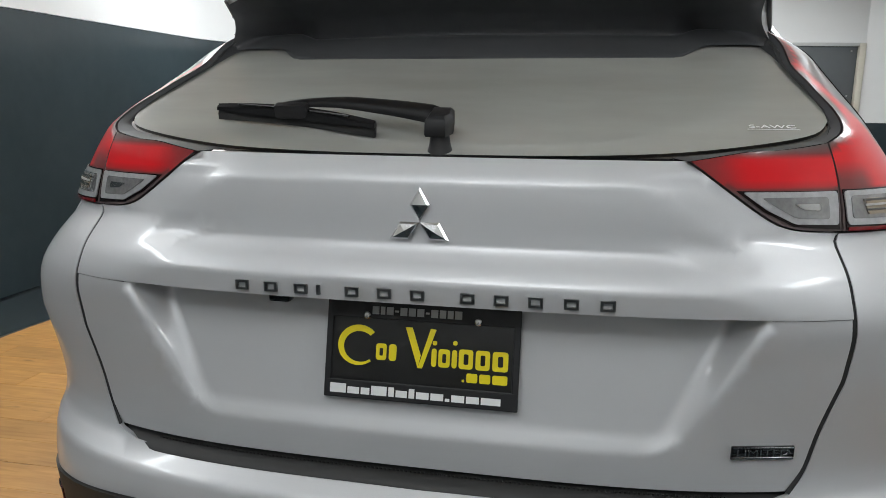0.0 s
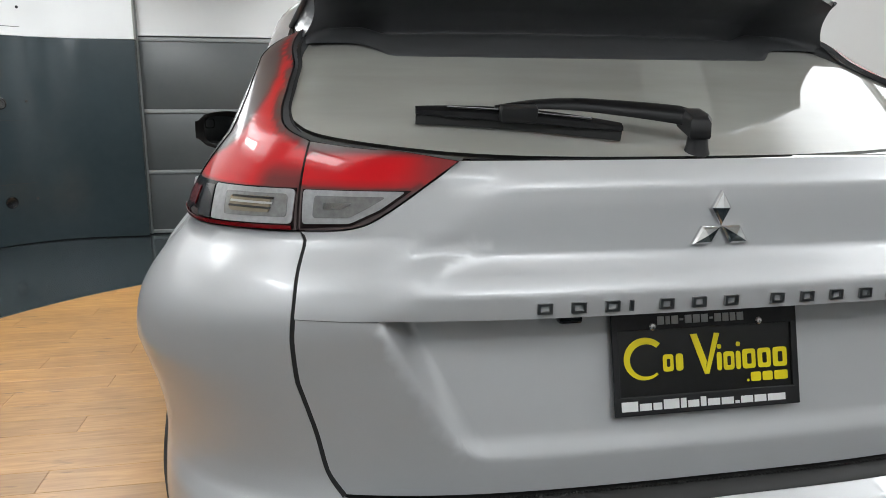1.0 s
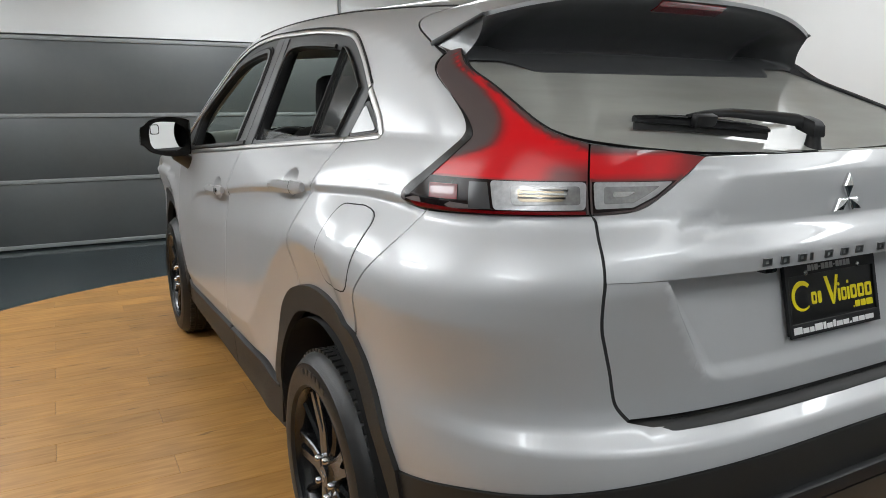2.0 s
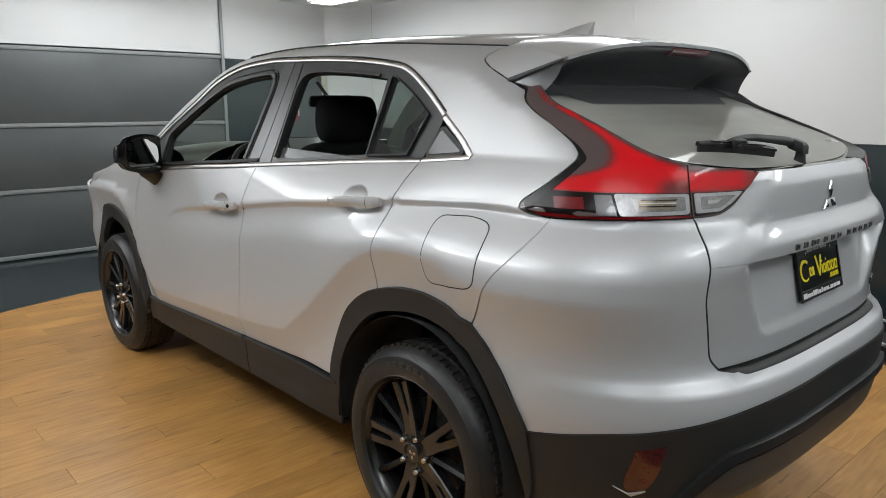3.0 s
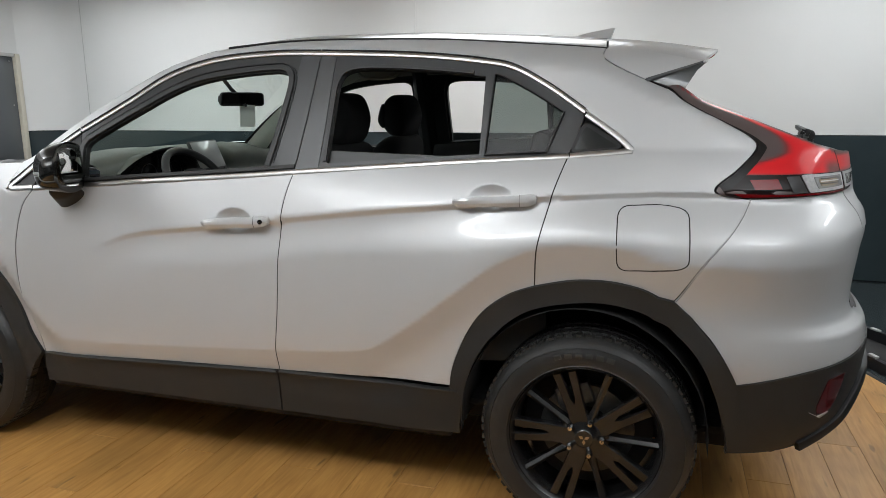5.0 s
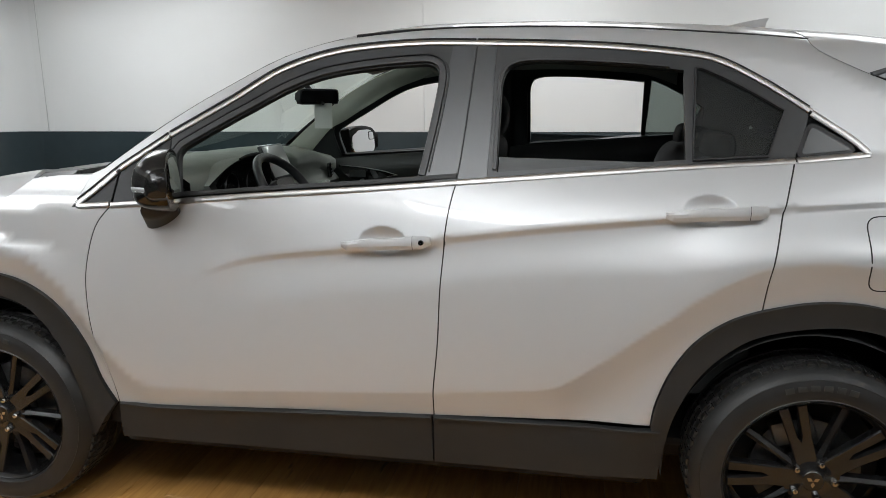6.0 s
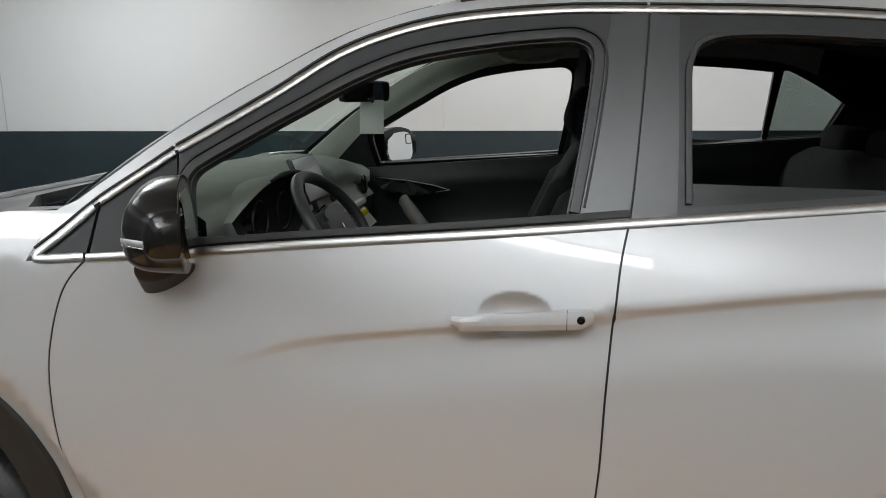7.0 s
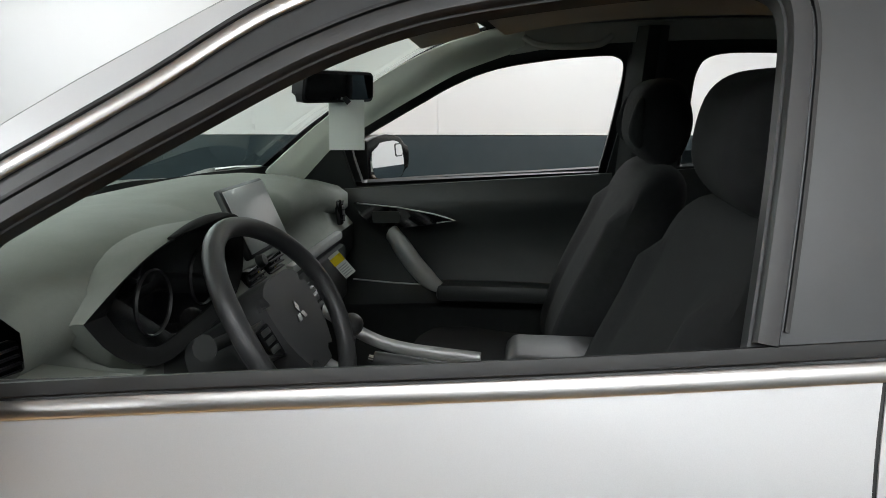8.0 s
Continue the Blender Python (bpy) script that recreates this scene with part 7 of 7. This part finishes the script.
# ---- outside mirrors ----
def outside_mirror(sx):
    om = new("outside_mirror")
    om.parent = car
    tagged(om, "gloss black outside mirror on a stalk")
    def half_height(t):
        return 0.094 * (0.70 + 0.30 * math.sin(math.pi * min(1, t * 0.9 + 0.18))) * (1 - 0.40 * ease(0.80, 1.0, t))

    def depth(t):
        return (0.088 + 0.085 * t - 0.065 * t * t) * (1 - 0.45 * ease(0.80, 1.0, t))
    rows = []
    for i in range(25):
        t = i / 24
        x = 0.865 + 0.235 * t
        h, d, zc, yr = half_height(t), depth(t), 1.190 + 0.012 * t, 1.925 - 0.10 * t
        row = []
        for k in range(32):
            a = k / 32 * math.tau
            c, s = math.cos(a), math.sin(a)
            yy = yr + (d * (abs(c) ** 0.6) if c > 0 else -0.006 * abs(c))
            row.append((sx * x, yy, zc + h * math.copysign(abs(s) ** (0.65 if c <= 0 else 0.65 + 0.35 * c * (s > 0)), s) - (0.012 * c if c > 0 else 0)))
        rows.append(row)
    loft("housing", rows, MIRROR_BLACK, om, closed=True, sharp=75)
    bm = bmesh.new()
    face = []
    for k in range(28):
        a = k / 28 * math.tau
        c, s = math.cos(a), math.sin(a)
        px = 0.972 + 0.088 * math.copysign(abs(c) ** 0.6, c)
        face.append((px, 1.191 + 0.012 * (px - 0.865) / 0.235 + (0.068 - 0.010 * (px < 0.93)) * math.copysign(abs(s) ** 0.6, s)))
    lo = [bm.verts.new((sx * x, 1.913 - 0.10 * (x - 0.865) / 0.235 + 0.09 * (z - 1.19), z)) for x, z in face]
    hi = [bm.verts.new((sx * x, 1.928 - 0.10 * (x - 0.865) / 0.235 + 0.09 * (z - 1.19), z)) for x, z in face]
    bm.faces.new(lo)
    for i in range(28):
        bm.faces.new((lo[i], lo[(i + 1) % 28], hi[(i + 1) % 28], hi[i]))
    part("mirror_glass", bm, MIRROR, om, "silver mirror glass", smooth=False)
    for nm, grow, lift, mt in (("spot_border", 0.004, 0.0010, GLOSS_BLACK), ("spot_mirror", 0.0, 0.0018, MIRROR)):
        loop = rounded([(1.018 - grow, 1.212 - grow), (1.052 + grow, 1.212 - grow), (1.052 + grow, 1.250 + grow), (1.018 - grow, 1.250 + grow)], 0.010, 4)
        bm = bmesh.new()
        bm.faces.new([bm.verts.new((sx * x, 1.913 - lift - 0.10 * (x - 0.865) / 0.235 + 0.09 * (z - 1.19), z)) for x, z in loop])
        part(nm, bm, mt, om, "small blind-spot mirror" if mt is MIRROR else "", smooth=False)
    rows = []
    for i in range(7):
        t = i / 6
        c = Vector((sx * (0.845 + 0.090 * t), 1.985 - 0.025 * t, 1.045 + 0.065 * t))
        rows.append([c + Vector((sx * 0.018 * math.cos(a) * (1.3 - t * 0.4), 0.056 * math.cos(a + 0.5) * (1.0 - 0.15 * t), 0.034 * math.sin(a))) for a in [k / 20 * math.tau for k in range(20)]])
    loft("stalk", rows, SATIN_BLACK, om, closed=True, sharp=70)
    pts = [(sx * (0.865 + 0.235 * t), 1.925 - 0.10 * t + depth(t) - 0.001, 1.172 + 0.010 * t) for t in [0.16 + 0.80 * k / 14 for k in range(15)]]
    tube("side_repeater", pts, 0.005, LAMP_WHITE, om, sides=8, label="slim clear side repeater", squash=(0.6, 1.2))
    tube("repeater_edge", [(x, y + 0.0005, z - 0.008) for x, y, z in pts], 0.002, CHROME, om, sides=6)


outside_mirror(-1)
outside_mirror(1)

# ---- tailgate details ----
badge = new("badge")
badge.parent = tailgate
tagged(badge, "chrome three-diamond badge")


def rear_pose(x, z, out, fn):
    p = Vector(fn(x, z))
    a, b = Vector(fn(x + 0.02, z)) - Vector(fn(x - 0.02, z)), Vector(fn(x, z + 0.02)) - Vector(fn(x, z - 0.02))
    n = a.cross(b).normalized()
    n = -n if n.y > 0 else n
    ux = a.normalized()
    uy = n.cross(ux)
    m = Matrix(((ux.x, uy.x, n.x, p.x), (ux.y, uy.y, n.y, p.y), (ux.z, uy.z, n.z, p.z), (0, 0, 0, 1)))
    return m @ Matrix.Translation((0, 0, out))


bm0 = rear_pose(0, 1.152, 0.001, gate_upper)
for k in range(3):
    q = bm0 @ Matrix.Rotation(radians(90 + 120 * k), 4, "Z")
    bm = bmesh.new()
    L, W = 0.052, 0.0150
    base = [bm.verts.new(q @ Vector(p)) for p in ((0.0005, 0, 0), (L / 2, W, 0), (L, 0, 0), (L / 2, -W, 0))]
    mid = [bm.verts.new(q @ Vector(p)) for p in ((0.0005, 0, 0.006), (L / 2, W, 0.006), (L, 0, 0.006), (L / 2, -W, 0.006))]
    ins = [bm.verts.new(q @ Vector(p)) for p in ((0.005, 0, 0.0085), (L / 2, W * 0.78, 0.0085), (L - 0.005, 0, 0.0085), (L / 2, -W * 0.78, 0.0085))]
    for lo, hi in ((base, mid), (mid, ins)):
        for i in range(4):
            bm.faces.new((lo[i], lo[(i + 1) % 4], hi[(i + 1) % 4], hi[i]))
    apex = bm.verts.new(q @ Vector((L / 2, 0, 0.0115)))
    for i in range(4):
        bm.faces.new((ins[i], ins[(i + 1) % 4], apex))
    part("diamond", bm, BADGE_CHROME, badge, smooth=False)

# the model name: one chrome bar a letter
name_row = new("model_name")
name_row.parent = tailgate
tagged(name_row, "row of small chrome letter-sized bars")
span = [-0.284, -0.236, -0.187, -0.151, -0.106, -0.056, -0.006, 0.068, 0.117, 0.166, 0.216, 0.266]
for i, x in enumerate(span):
    w = 0.0055 if i == 3 else 0.021
    m = rear_pose(x + w / 2, 1.0495, 0.0008, gate_upper)
    bm = bmesh.new()
    if w < 0.01:
        box_bm(bm, -w / 2, w / 2, -0.0075, 0.0075, 0.0, 0.004, 0.0, m)
    else:
        for x0, x1, y0, y1 in ((-w / 2, w / 2, 0.0042, 0.0075), (-w / 2, w / 2, -0.0075, -0.0042), (-w / 2, -w / 2 + 0.0042, -0.0042, 0.0042), (w / 2 - 0.0042, w / 2, -0.0042, 0.0042)):
            box_bm(bm, x0, x1, y0, y1, 0.0, 0.004, 0.0, m)
    part("letter_bar", bm, LETTER, name_row, smooth=False)
# reversing camera and handle lip
block("reversing_camera", -0.243, -0.208, -0.835, -0.812, 1.017, 1.031, GLOSS_BLACK, tailgate, "small black reversing camera", bevel=0.004)

# dealer plate
plate = tagged(new("dealer_plate"), "black dealer plate in a black frame with yellow and white print", "plate")
pc, tilt = Vector((0.0, -0.8185, 0.9435)), math.degrees(math.atan2(0.035, 0.150))
pm = Matrix.Translation(pc) @ Matrix.Rotation(radians(90 - tilt), 4, "X")


def plate_box(name, x0, x1, y0, y1, z0, z1, mat, label="", bevel=0.0015):
    return part(name, box_bm(bmesh.new(), x0, x1, y0, y1, z0, z1, bevel, pm), mat, plate, label, smooth=False)


plate_box("backing", -0.150, 0.150, -0.072, 0.072, -0.006, 0.002, PLATE)
plate_box("frame_bar", -0.1535, 0.1535, 0.050, 0.0765, 0.002, 0.006, SATIN_BLACK, "black plate frame")
plate_box("frame_bar", -0.1535, 0.1535, -0.0765, -0.048, 0.002, 0.006, SATIN_BLACK, "black plate frame")
plate_box("frame_bar", -0.1535, -0.143, -0.050, 0.052, 0.002, 0.006, SATIN_BLACK)
plate_box("frame_bar", 0.143, 0.1535, -0.050, 0.052, 0.002, 0.006, SATIN_BLACK)
for k in (-1, 1):
    bm = bmesh.new()
    lathe(bm, [(0.0005, 0.009), (0.004, 0.0088), (0.006, 0.007), (0.0065, 0.004)], pm @ Matrix.Translation((0.088 * k, 0.055, 0)), 14)
    part("screw", bm, CHROME, plate)
x = -0.080
for w in (0.011, 0.007, 0.011, 0.006, 0.011, 0.011, 0.011, 0.006, 0.011, 0.010, 0.009, 0.011):
    hgt = 0.0015 if w == 0.006 else 0.0062
    plate_box("number_bar", x, x + w, 0.0635 - hgt, 0.0635 + hgt, 0.006, 0.0066, GREY_PRINT, bevel=0)
    x += w + 0.0025
x = -0.143
for w, h0, h1 in ((0.026, -0.0065, 0.008), (0.019, -0.0065, 0.004), (0.014, -0.0065, 0.004), (0.025, -0.0065, 0.008), (0.009, -0.0065, 0.008), (0.018, -0.0065, 0.004), (0.009, -0.0065, 0.008), (0.020, -0.0065, 0.004), (0.020, -0.0065, 0.004), (0.007, -0.0065, -0.002), (0.020, -0.0065, 0.004), (0.020, -0.0065, 0.004), (0.030, -0.0065, 0.004)):
    plate_box("white_bar", x, x + w, -0.0625 + h0, -0.0625 + h1, 0.006, 0.0066, WHITE_PRINT, bevel=0)
    x += w + 0.0028
# yellow word picture as plain strokes
arc_pts = [(-0.100 + 0.030 * math.cos(radians(a)), 0.006 + 0.028 * math.sin(radians(a))) for a in range(45, 320, 11)]
bm = bmesh.new()
ring = []
for i, (px, py) in enumerate(arc_pts):
    t = i / (len(arc_pts) - 1)
    w = 0.004 + 0.0065 * math.sin(math.pi * min(1, 0.25 + t * 0.8))
    a = math.atan2(py - 0.006, px + 0.100)
    ring.append([bm.verts.new(pm @ Vector((px + math.cos(a) * k * w, py + math.sin(a) * k * w, z))) for k, z in ((-0.5, 0.0022), (-0.5, 0.003), (0.5, 0.003), (0.5, 0.0022))])
for r, q in zip(ring, ring[1:]):
    for k in range(4):
        bm.faces.new((r[k], r[(k + 1) % 4], q[(k + 1) % 4], q[k]))
part("yellow_stroke", bm, YELLOW, plate, smooth=False)
for pts in ([(-0.026, 0.040), (-0.015, 0.040), (0.000, -0.002), (-0.004, -0.022)], [(0.014, 0.040), (0.023, 0.039), (0.003, -0.022), (-0.004, -0.022)]):
    part("yellow_stroke", prism(bmesh.new(), pts, 0.0022, 0.003, pm), YELLOW, plate, smooth=False)
for x0, w, y0, y1 in ((-0.072, 0.017, -0.014, 0.012), (-0.051, 0.012, -0.014, 0.012), (0.017, 0.008, -0.018, 0.010), (0.028, 0.018, -0.018, 0.010), (0.049, 0.008, -0.018, 0.010), (0.060, 0.022, -0.018, 0.012), (0.086, 0.022, -0.018, 0.012), (0.112, 0.024, -0.018, 0.012)):
    ring0 = rounded([(x0, y0), (x0 + w, y0), (x0 + w, y1), (x0, y1)], 0.005, 3)
    part("yellow_stroke", prism(bmesh.new(), ring0, 0.0022, 0.003, pm), YELLOW, plate, smooth=False)
    if w > 0.014:
        part("print_gap", prism(bmesh.new(), rounded([(x0 + w * 0.35, y0 + 0.007), (x0 + w * 0.68, y0 + 0.007), (x0 + w * 0.68, y1 - 0.007), (x0 + w * 0.35, y1 - 0.007)], 0.002, 2), 0.003, 0.0033, pm), PLATE, plate, smooth=False)
for x0, y0 in ((0.018, 0.015), (0.050, 0.017)):
    part("yellow_stroke", prism(bmesh.new(), rounded([(x0, y0), (x0 + 0.007, y0), (x0 + 0.007, y0 + 0.007), (x0, y0 + 0.007)], 0.003, 3), 0.0022, 0.003, pm), YELLOW, plate, smooth=False)
for x0, w in ((0.066, 0.004), (0.073, 0.017), (0.093, 0.017), (0.113, 0.023)):
    part("yellow_stroke", prism(bmesh.new(), rounded([(x0, -0.038), (x0 + w, -0.038), (x0 + w, -0.034 if w < 0.01 else -0.024), (x0, -0.034 if w < 0.01 else -0.024)], 0.003, 3), 0.0022, 0.003, pm), YELLOW, plate, smooth=False)

# trim badge low on the tailgate
lm = rear_pose(0.508, 0.830, 0.0005, gate_lower)
lb = part("trim_badge", box_bm(bmesh.new(), -0.047, 0.047, -0.011, 0.011, 0.0, 0.004, 0.002, lm), GLOSS_BLACK, tailgate, "small black and chrome trim badge")
for y0, y1 in ((0.0075, 0.0095), (-0.0095, -0.0075)):
    part("badge_line", box_bm(bmesh.new(), -0.045, 0.045, y0, y1, 0.004, 0.0052, 0.0, lm), BADGE_CHROME, lb, smooth=False)
text_part("badge_text", "LIMITED", 0.0165, lm @ Matrix.Translation((0, 0.0, 0.0048)) @ Matrix.Diagonal((1.35, 1, 1, 1)), BADGE_CHROME, lb, 0.001)
gm = Matrix.Translation(back_glass(0.520, -0.632)) @ Matrix.Rotation(math.atan(0.375), 4, "X")
gm.translation.z += 0.002
text_part("glass_print", "S-AWC", 0.0175, gm @ Matrix.Diagonal((1.25, 1, 1, 1)), WHITE_PRINT, tailgate, 0.0006)
part("glass_print_line", box_bm(bmesh.new(), -0.038, 0.038, -0.0125, -0.0112, 0, 0.0006, 0, gm), WHITE_PRINT, tailgate, smooth=False)

# rear wiper
wiper = new("rear_wiper")
wiper.parent = tailgate
tagged(wiper, "black rear wiper lying across the glass")


def on_glass(x, y, up):
    return (x, y, back_glass(x, y)[2] + up)


rows = []
for i in range(23):
    t = i / 22
    x = 0.022 - 0.318 * t
    y = -0.722 + knots(t, [(0, 0.0), (0.10, 0.016), (0.40, 0.046), (0.7, 0.064), (1.0, 0.064)])
    up = knots(t, [(0, 0.040), (0.10, 0.046), (0.45, 0.046), (0.8, 0.044), (1.0, 0.038)])
    w, h = knots(t, [(0, 0.030), (0.2, 0.028), (0.6, 0.021), (0.9, 0.013), (1.0, 0.007)]), knots(t, [(0, 0.022), (0.25, 0.018), (0.6, 0.013), (1.0, 0.006)])
    rows.append([on_glass(x, y + dy * w, up + dz * h) for dy, dz in ((-0.5, -0.5), (-0.5, 0.15), (-0.3, 0.5), (0.2, 0.6), (0.5, 0.3), (0.5, -0.5))])
loft("wiper_arm", rows, WIPER_BLACK, wiper, closed=True, sharp=40)
loft("wiper_head", [[on_glass(0.010 + dx * k, -0.728 + dy * k, u) for dx, dy in ((-0.022, -0.020), (0.012, -0.022), (0.022, -0.006), (0.018, 0.026), (-0.020, 0.028))] for u, k in ((0.026, 0.94), (0.030, 1.0), (0.050, 0.97), (0.057, 0.72))], SATIN_BLACK, wiper, closed=True, sharp=40)
loft("pivot_neck", [[on_glass(0.010 + 0.019 * k * math.cos(a), -0.733 + 0.017 * k * math.sin(a), u) for a in [j / 14 * math.tau for j in range(14)]] for u, k in ((0.0, 1.05), (0.008, 0.92), (0.026, 0.80), (0.030, 0.80))], SATIN_BLACK, wiper, closed=True, sharp=50)
pts = [on_glass(-0.104 - 0.314 * t, -0.704 + 0.068 * t + 0.010 * math.sin(math.pi * t), 0.014) for t in [k / 20 for k in range(21)]]
swell = lambda t: 0.35 + 0.65 * math.sin(math.pi * (0.06 + 0.88 * t)) ** 0.7
rows = []
for i, p in enumerate(pts):
    k = swell(i / 20)
    rows.append([(p[0], p[1] + dy * 0.013 * k, p[2] + 0.012 + dz * 0.013 * k) for dy, dz in ((-1.0, -0.7), (-0.95, 0.1), (-0.55, 0.5), (-0.25, 0.45), (0.1, 0.95), (0.7, 0.8), (1.0, -0.1), (0.8, -0.8))])
loft("blade_holder", rows, WIPER_BLACK, wiper, closed=True, sharp=30)
tube("blade_spine", [(p[0], p[1] - 0.0085, p[2] + 0.0195) for p in pts[3:-3]], 0.0024, GLOSS_BLACK, wiper, sides=6)
tube("rubber_blade", pts, 0.006, RUBBER, wiper, sides=6, squash=(0.5, 1.8))
block("blade_clip", -0.030, 0.030, -0.010, 0.010, 0.020, 0.046, SATIN_BLACK, wiper, m=Matrix.Translation(on_glass(-0.262, -0.661, 0.0)) @ Matrix.Rotation(math.atan(0.375), 4, "X"), bevel=0.005)

# ---- lower rear bumper details ----
def lower_panel(name, loop, out, mat, parent, label="", mir=False):
    return sheet(name, lambda s, z: skin(s, z, out), loop, mat, parent, step=0.03, rim=0.012, mirror=mir, label=label)


for mir in (False, True):
    refl = lower_panel("reflector", clean(curve_points([(-0.690, 0.598, 1), (-0.605, 0.585, 1), (-0.575, 0.500), (-0.585, 0.470, 1), (-0.640, 0.480), (-0.672, 0.530)], True)), 0.007, REFLECTOR, car, "dark red reflector let into the bumper", mir)
    lower_panel("reflector_bezel", clean(curve_points([(-0.545, 0.480, 1), (-0.590, 0.462, 1), (-0.640, 0.472), (-0.60, 0.455, 1)], True)), 0.008, SILVER_TRIM, car, "", mir)
ridge = [(-0.600, 0.350), (-0.690, 0.395), (-0.770, 0.470), (-0.840, 0.525), (-0.920, 0.552), (-1.2, 0.565)]
rl = both(line(ridge), -1.2)
ribbon("bumper_ridge", [skin(s, z, 0.006) for s, z in rl], [Vector(skin(s, z, 0.02)) - Vector(skin(s, z)) for s, z in rl], 0.035, 0.016, SATIN_BLACK, lower_bumper, label="raised black ridge")
skid = both(line([(-0.700, 0.365), (-0.785, 0.440), (-0.850, 0.490), (-0.930, 0.520), (-1.2, 0.530)]), -1.2) + both(line([(-0.690, 0.330), (-0.86, 0.345), (-1.0, 0.375), (-1.2, 0.385)]), -1.2)[::-1]
sheet("skid_plate", lambda s, z: skin(s, z, 0.008), clean(skid), material("grey_skid_plate", (0.055, 0.054, 0.050), 0.5, 0.2, noise_scale=30, vary=0.1), car, step=0.03, rim=0.014, label="grey skid plate under the rear bumper")
sheet("bumper_under", lambda x, y: (x, y, 0.335), [(-0.80, -0.45), (-0.62, -0.72), (0.62, -0.72), (0.80, -0.45)], DARK, car, step=0.1, rim=0.01, centre=(0, -0.5, 1))

# ---- the turntable's planks ----
def planks():
    """Rows along x, end joints staggered by thirds, each plank a piece with its own rounded edges, cut by the disc's edge."""
    w, length, gap = 0.160, 1.22, 0.0006
    rows = int(2 * DR / w) + 2
    shared = {}
    for r in range(rows):
        y0 = DY - DR + (r - 0.5) * w + 0.055
        for c in range(-4, 5):
            x0 = -1.15 + c * length + (r % 3) * length / 3
            corners = [(x0 + gap, y0 + gap), (x0 + length - gap, y0 + gap), (x0 + length - gap, y0 + w - gap), (x0 + gap, y0 + w - gap)]
            dist = [math.hypot(x - DX, y - DY) for x, y in corners]
            if min(dist) > DR and not (y0 < DY < y0 + w and x0 < DX + DR and x0 + length > DX - DR):
                continue
            if max(dist) < DR:
                if "whole" not in shared:
                    me = bpy.data.meshes.new("plank")
                    bm = box_bm(bmesh.new(), gap, length - gap, gap, w - gap, -0.010, 0.0)
                    bmesh.ops.bevel(bm, geom=[e for e in bm.edges if all(v.co.z > -0.001 for v in e.verts)], offset=0.0009, segments=1, affect="EDGES")
                    bm.to_mesh(me), bm.free()
                    me.materials.append(WOOD)
                    shared["whole"] = me
                ob = new("plank", shared["whole"])
                ob.location = (x0, y0, 0)
            else:
                outline = []
                n = 40
                ring = []
                for k in range(n):
                    ring.append((x0 + gap + (length - 2 * gap) * k / n, y0 + gap))
                ring.append((x0 + length - gap, y0 + gap))
                for k in range(n):
                    ring.append((x0 + length - gap - (length - 2 * gap) * k / n, y0 + w - gap))
                ring.append((x0 + gap, y0 + w - gap))
                for x, y in ring:
                    k = max(0.0, DR ** 2 - (y - DY) ** 2) ** 0.5
                    q = (min(max(x, DX - k), DX + k), y)
                    if not outline or math.hypot(q[0] - outline[-1][0], q[1] - outline[-1][1]) > 0.004:
                        outline.append(q)
                if len(outline) > 2 and abs(area2(outline)) > 0.01 and abs(y0 + w / 2 - DY) < DR - w * 0.6:
                    bm = prism(bmesh.new(), [(x - x0, y - y0) for x, y in outline], -0.010, 0.0)
                    ob = part("plank", bm, WOOD, None, smooth=False)
                    ob.location = (x0, y0, 0)
                else:
                    continue
            ob.parent = turntable


planks()
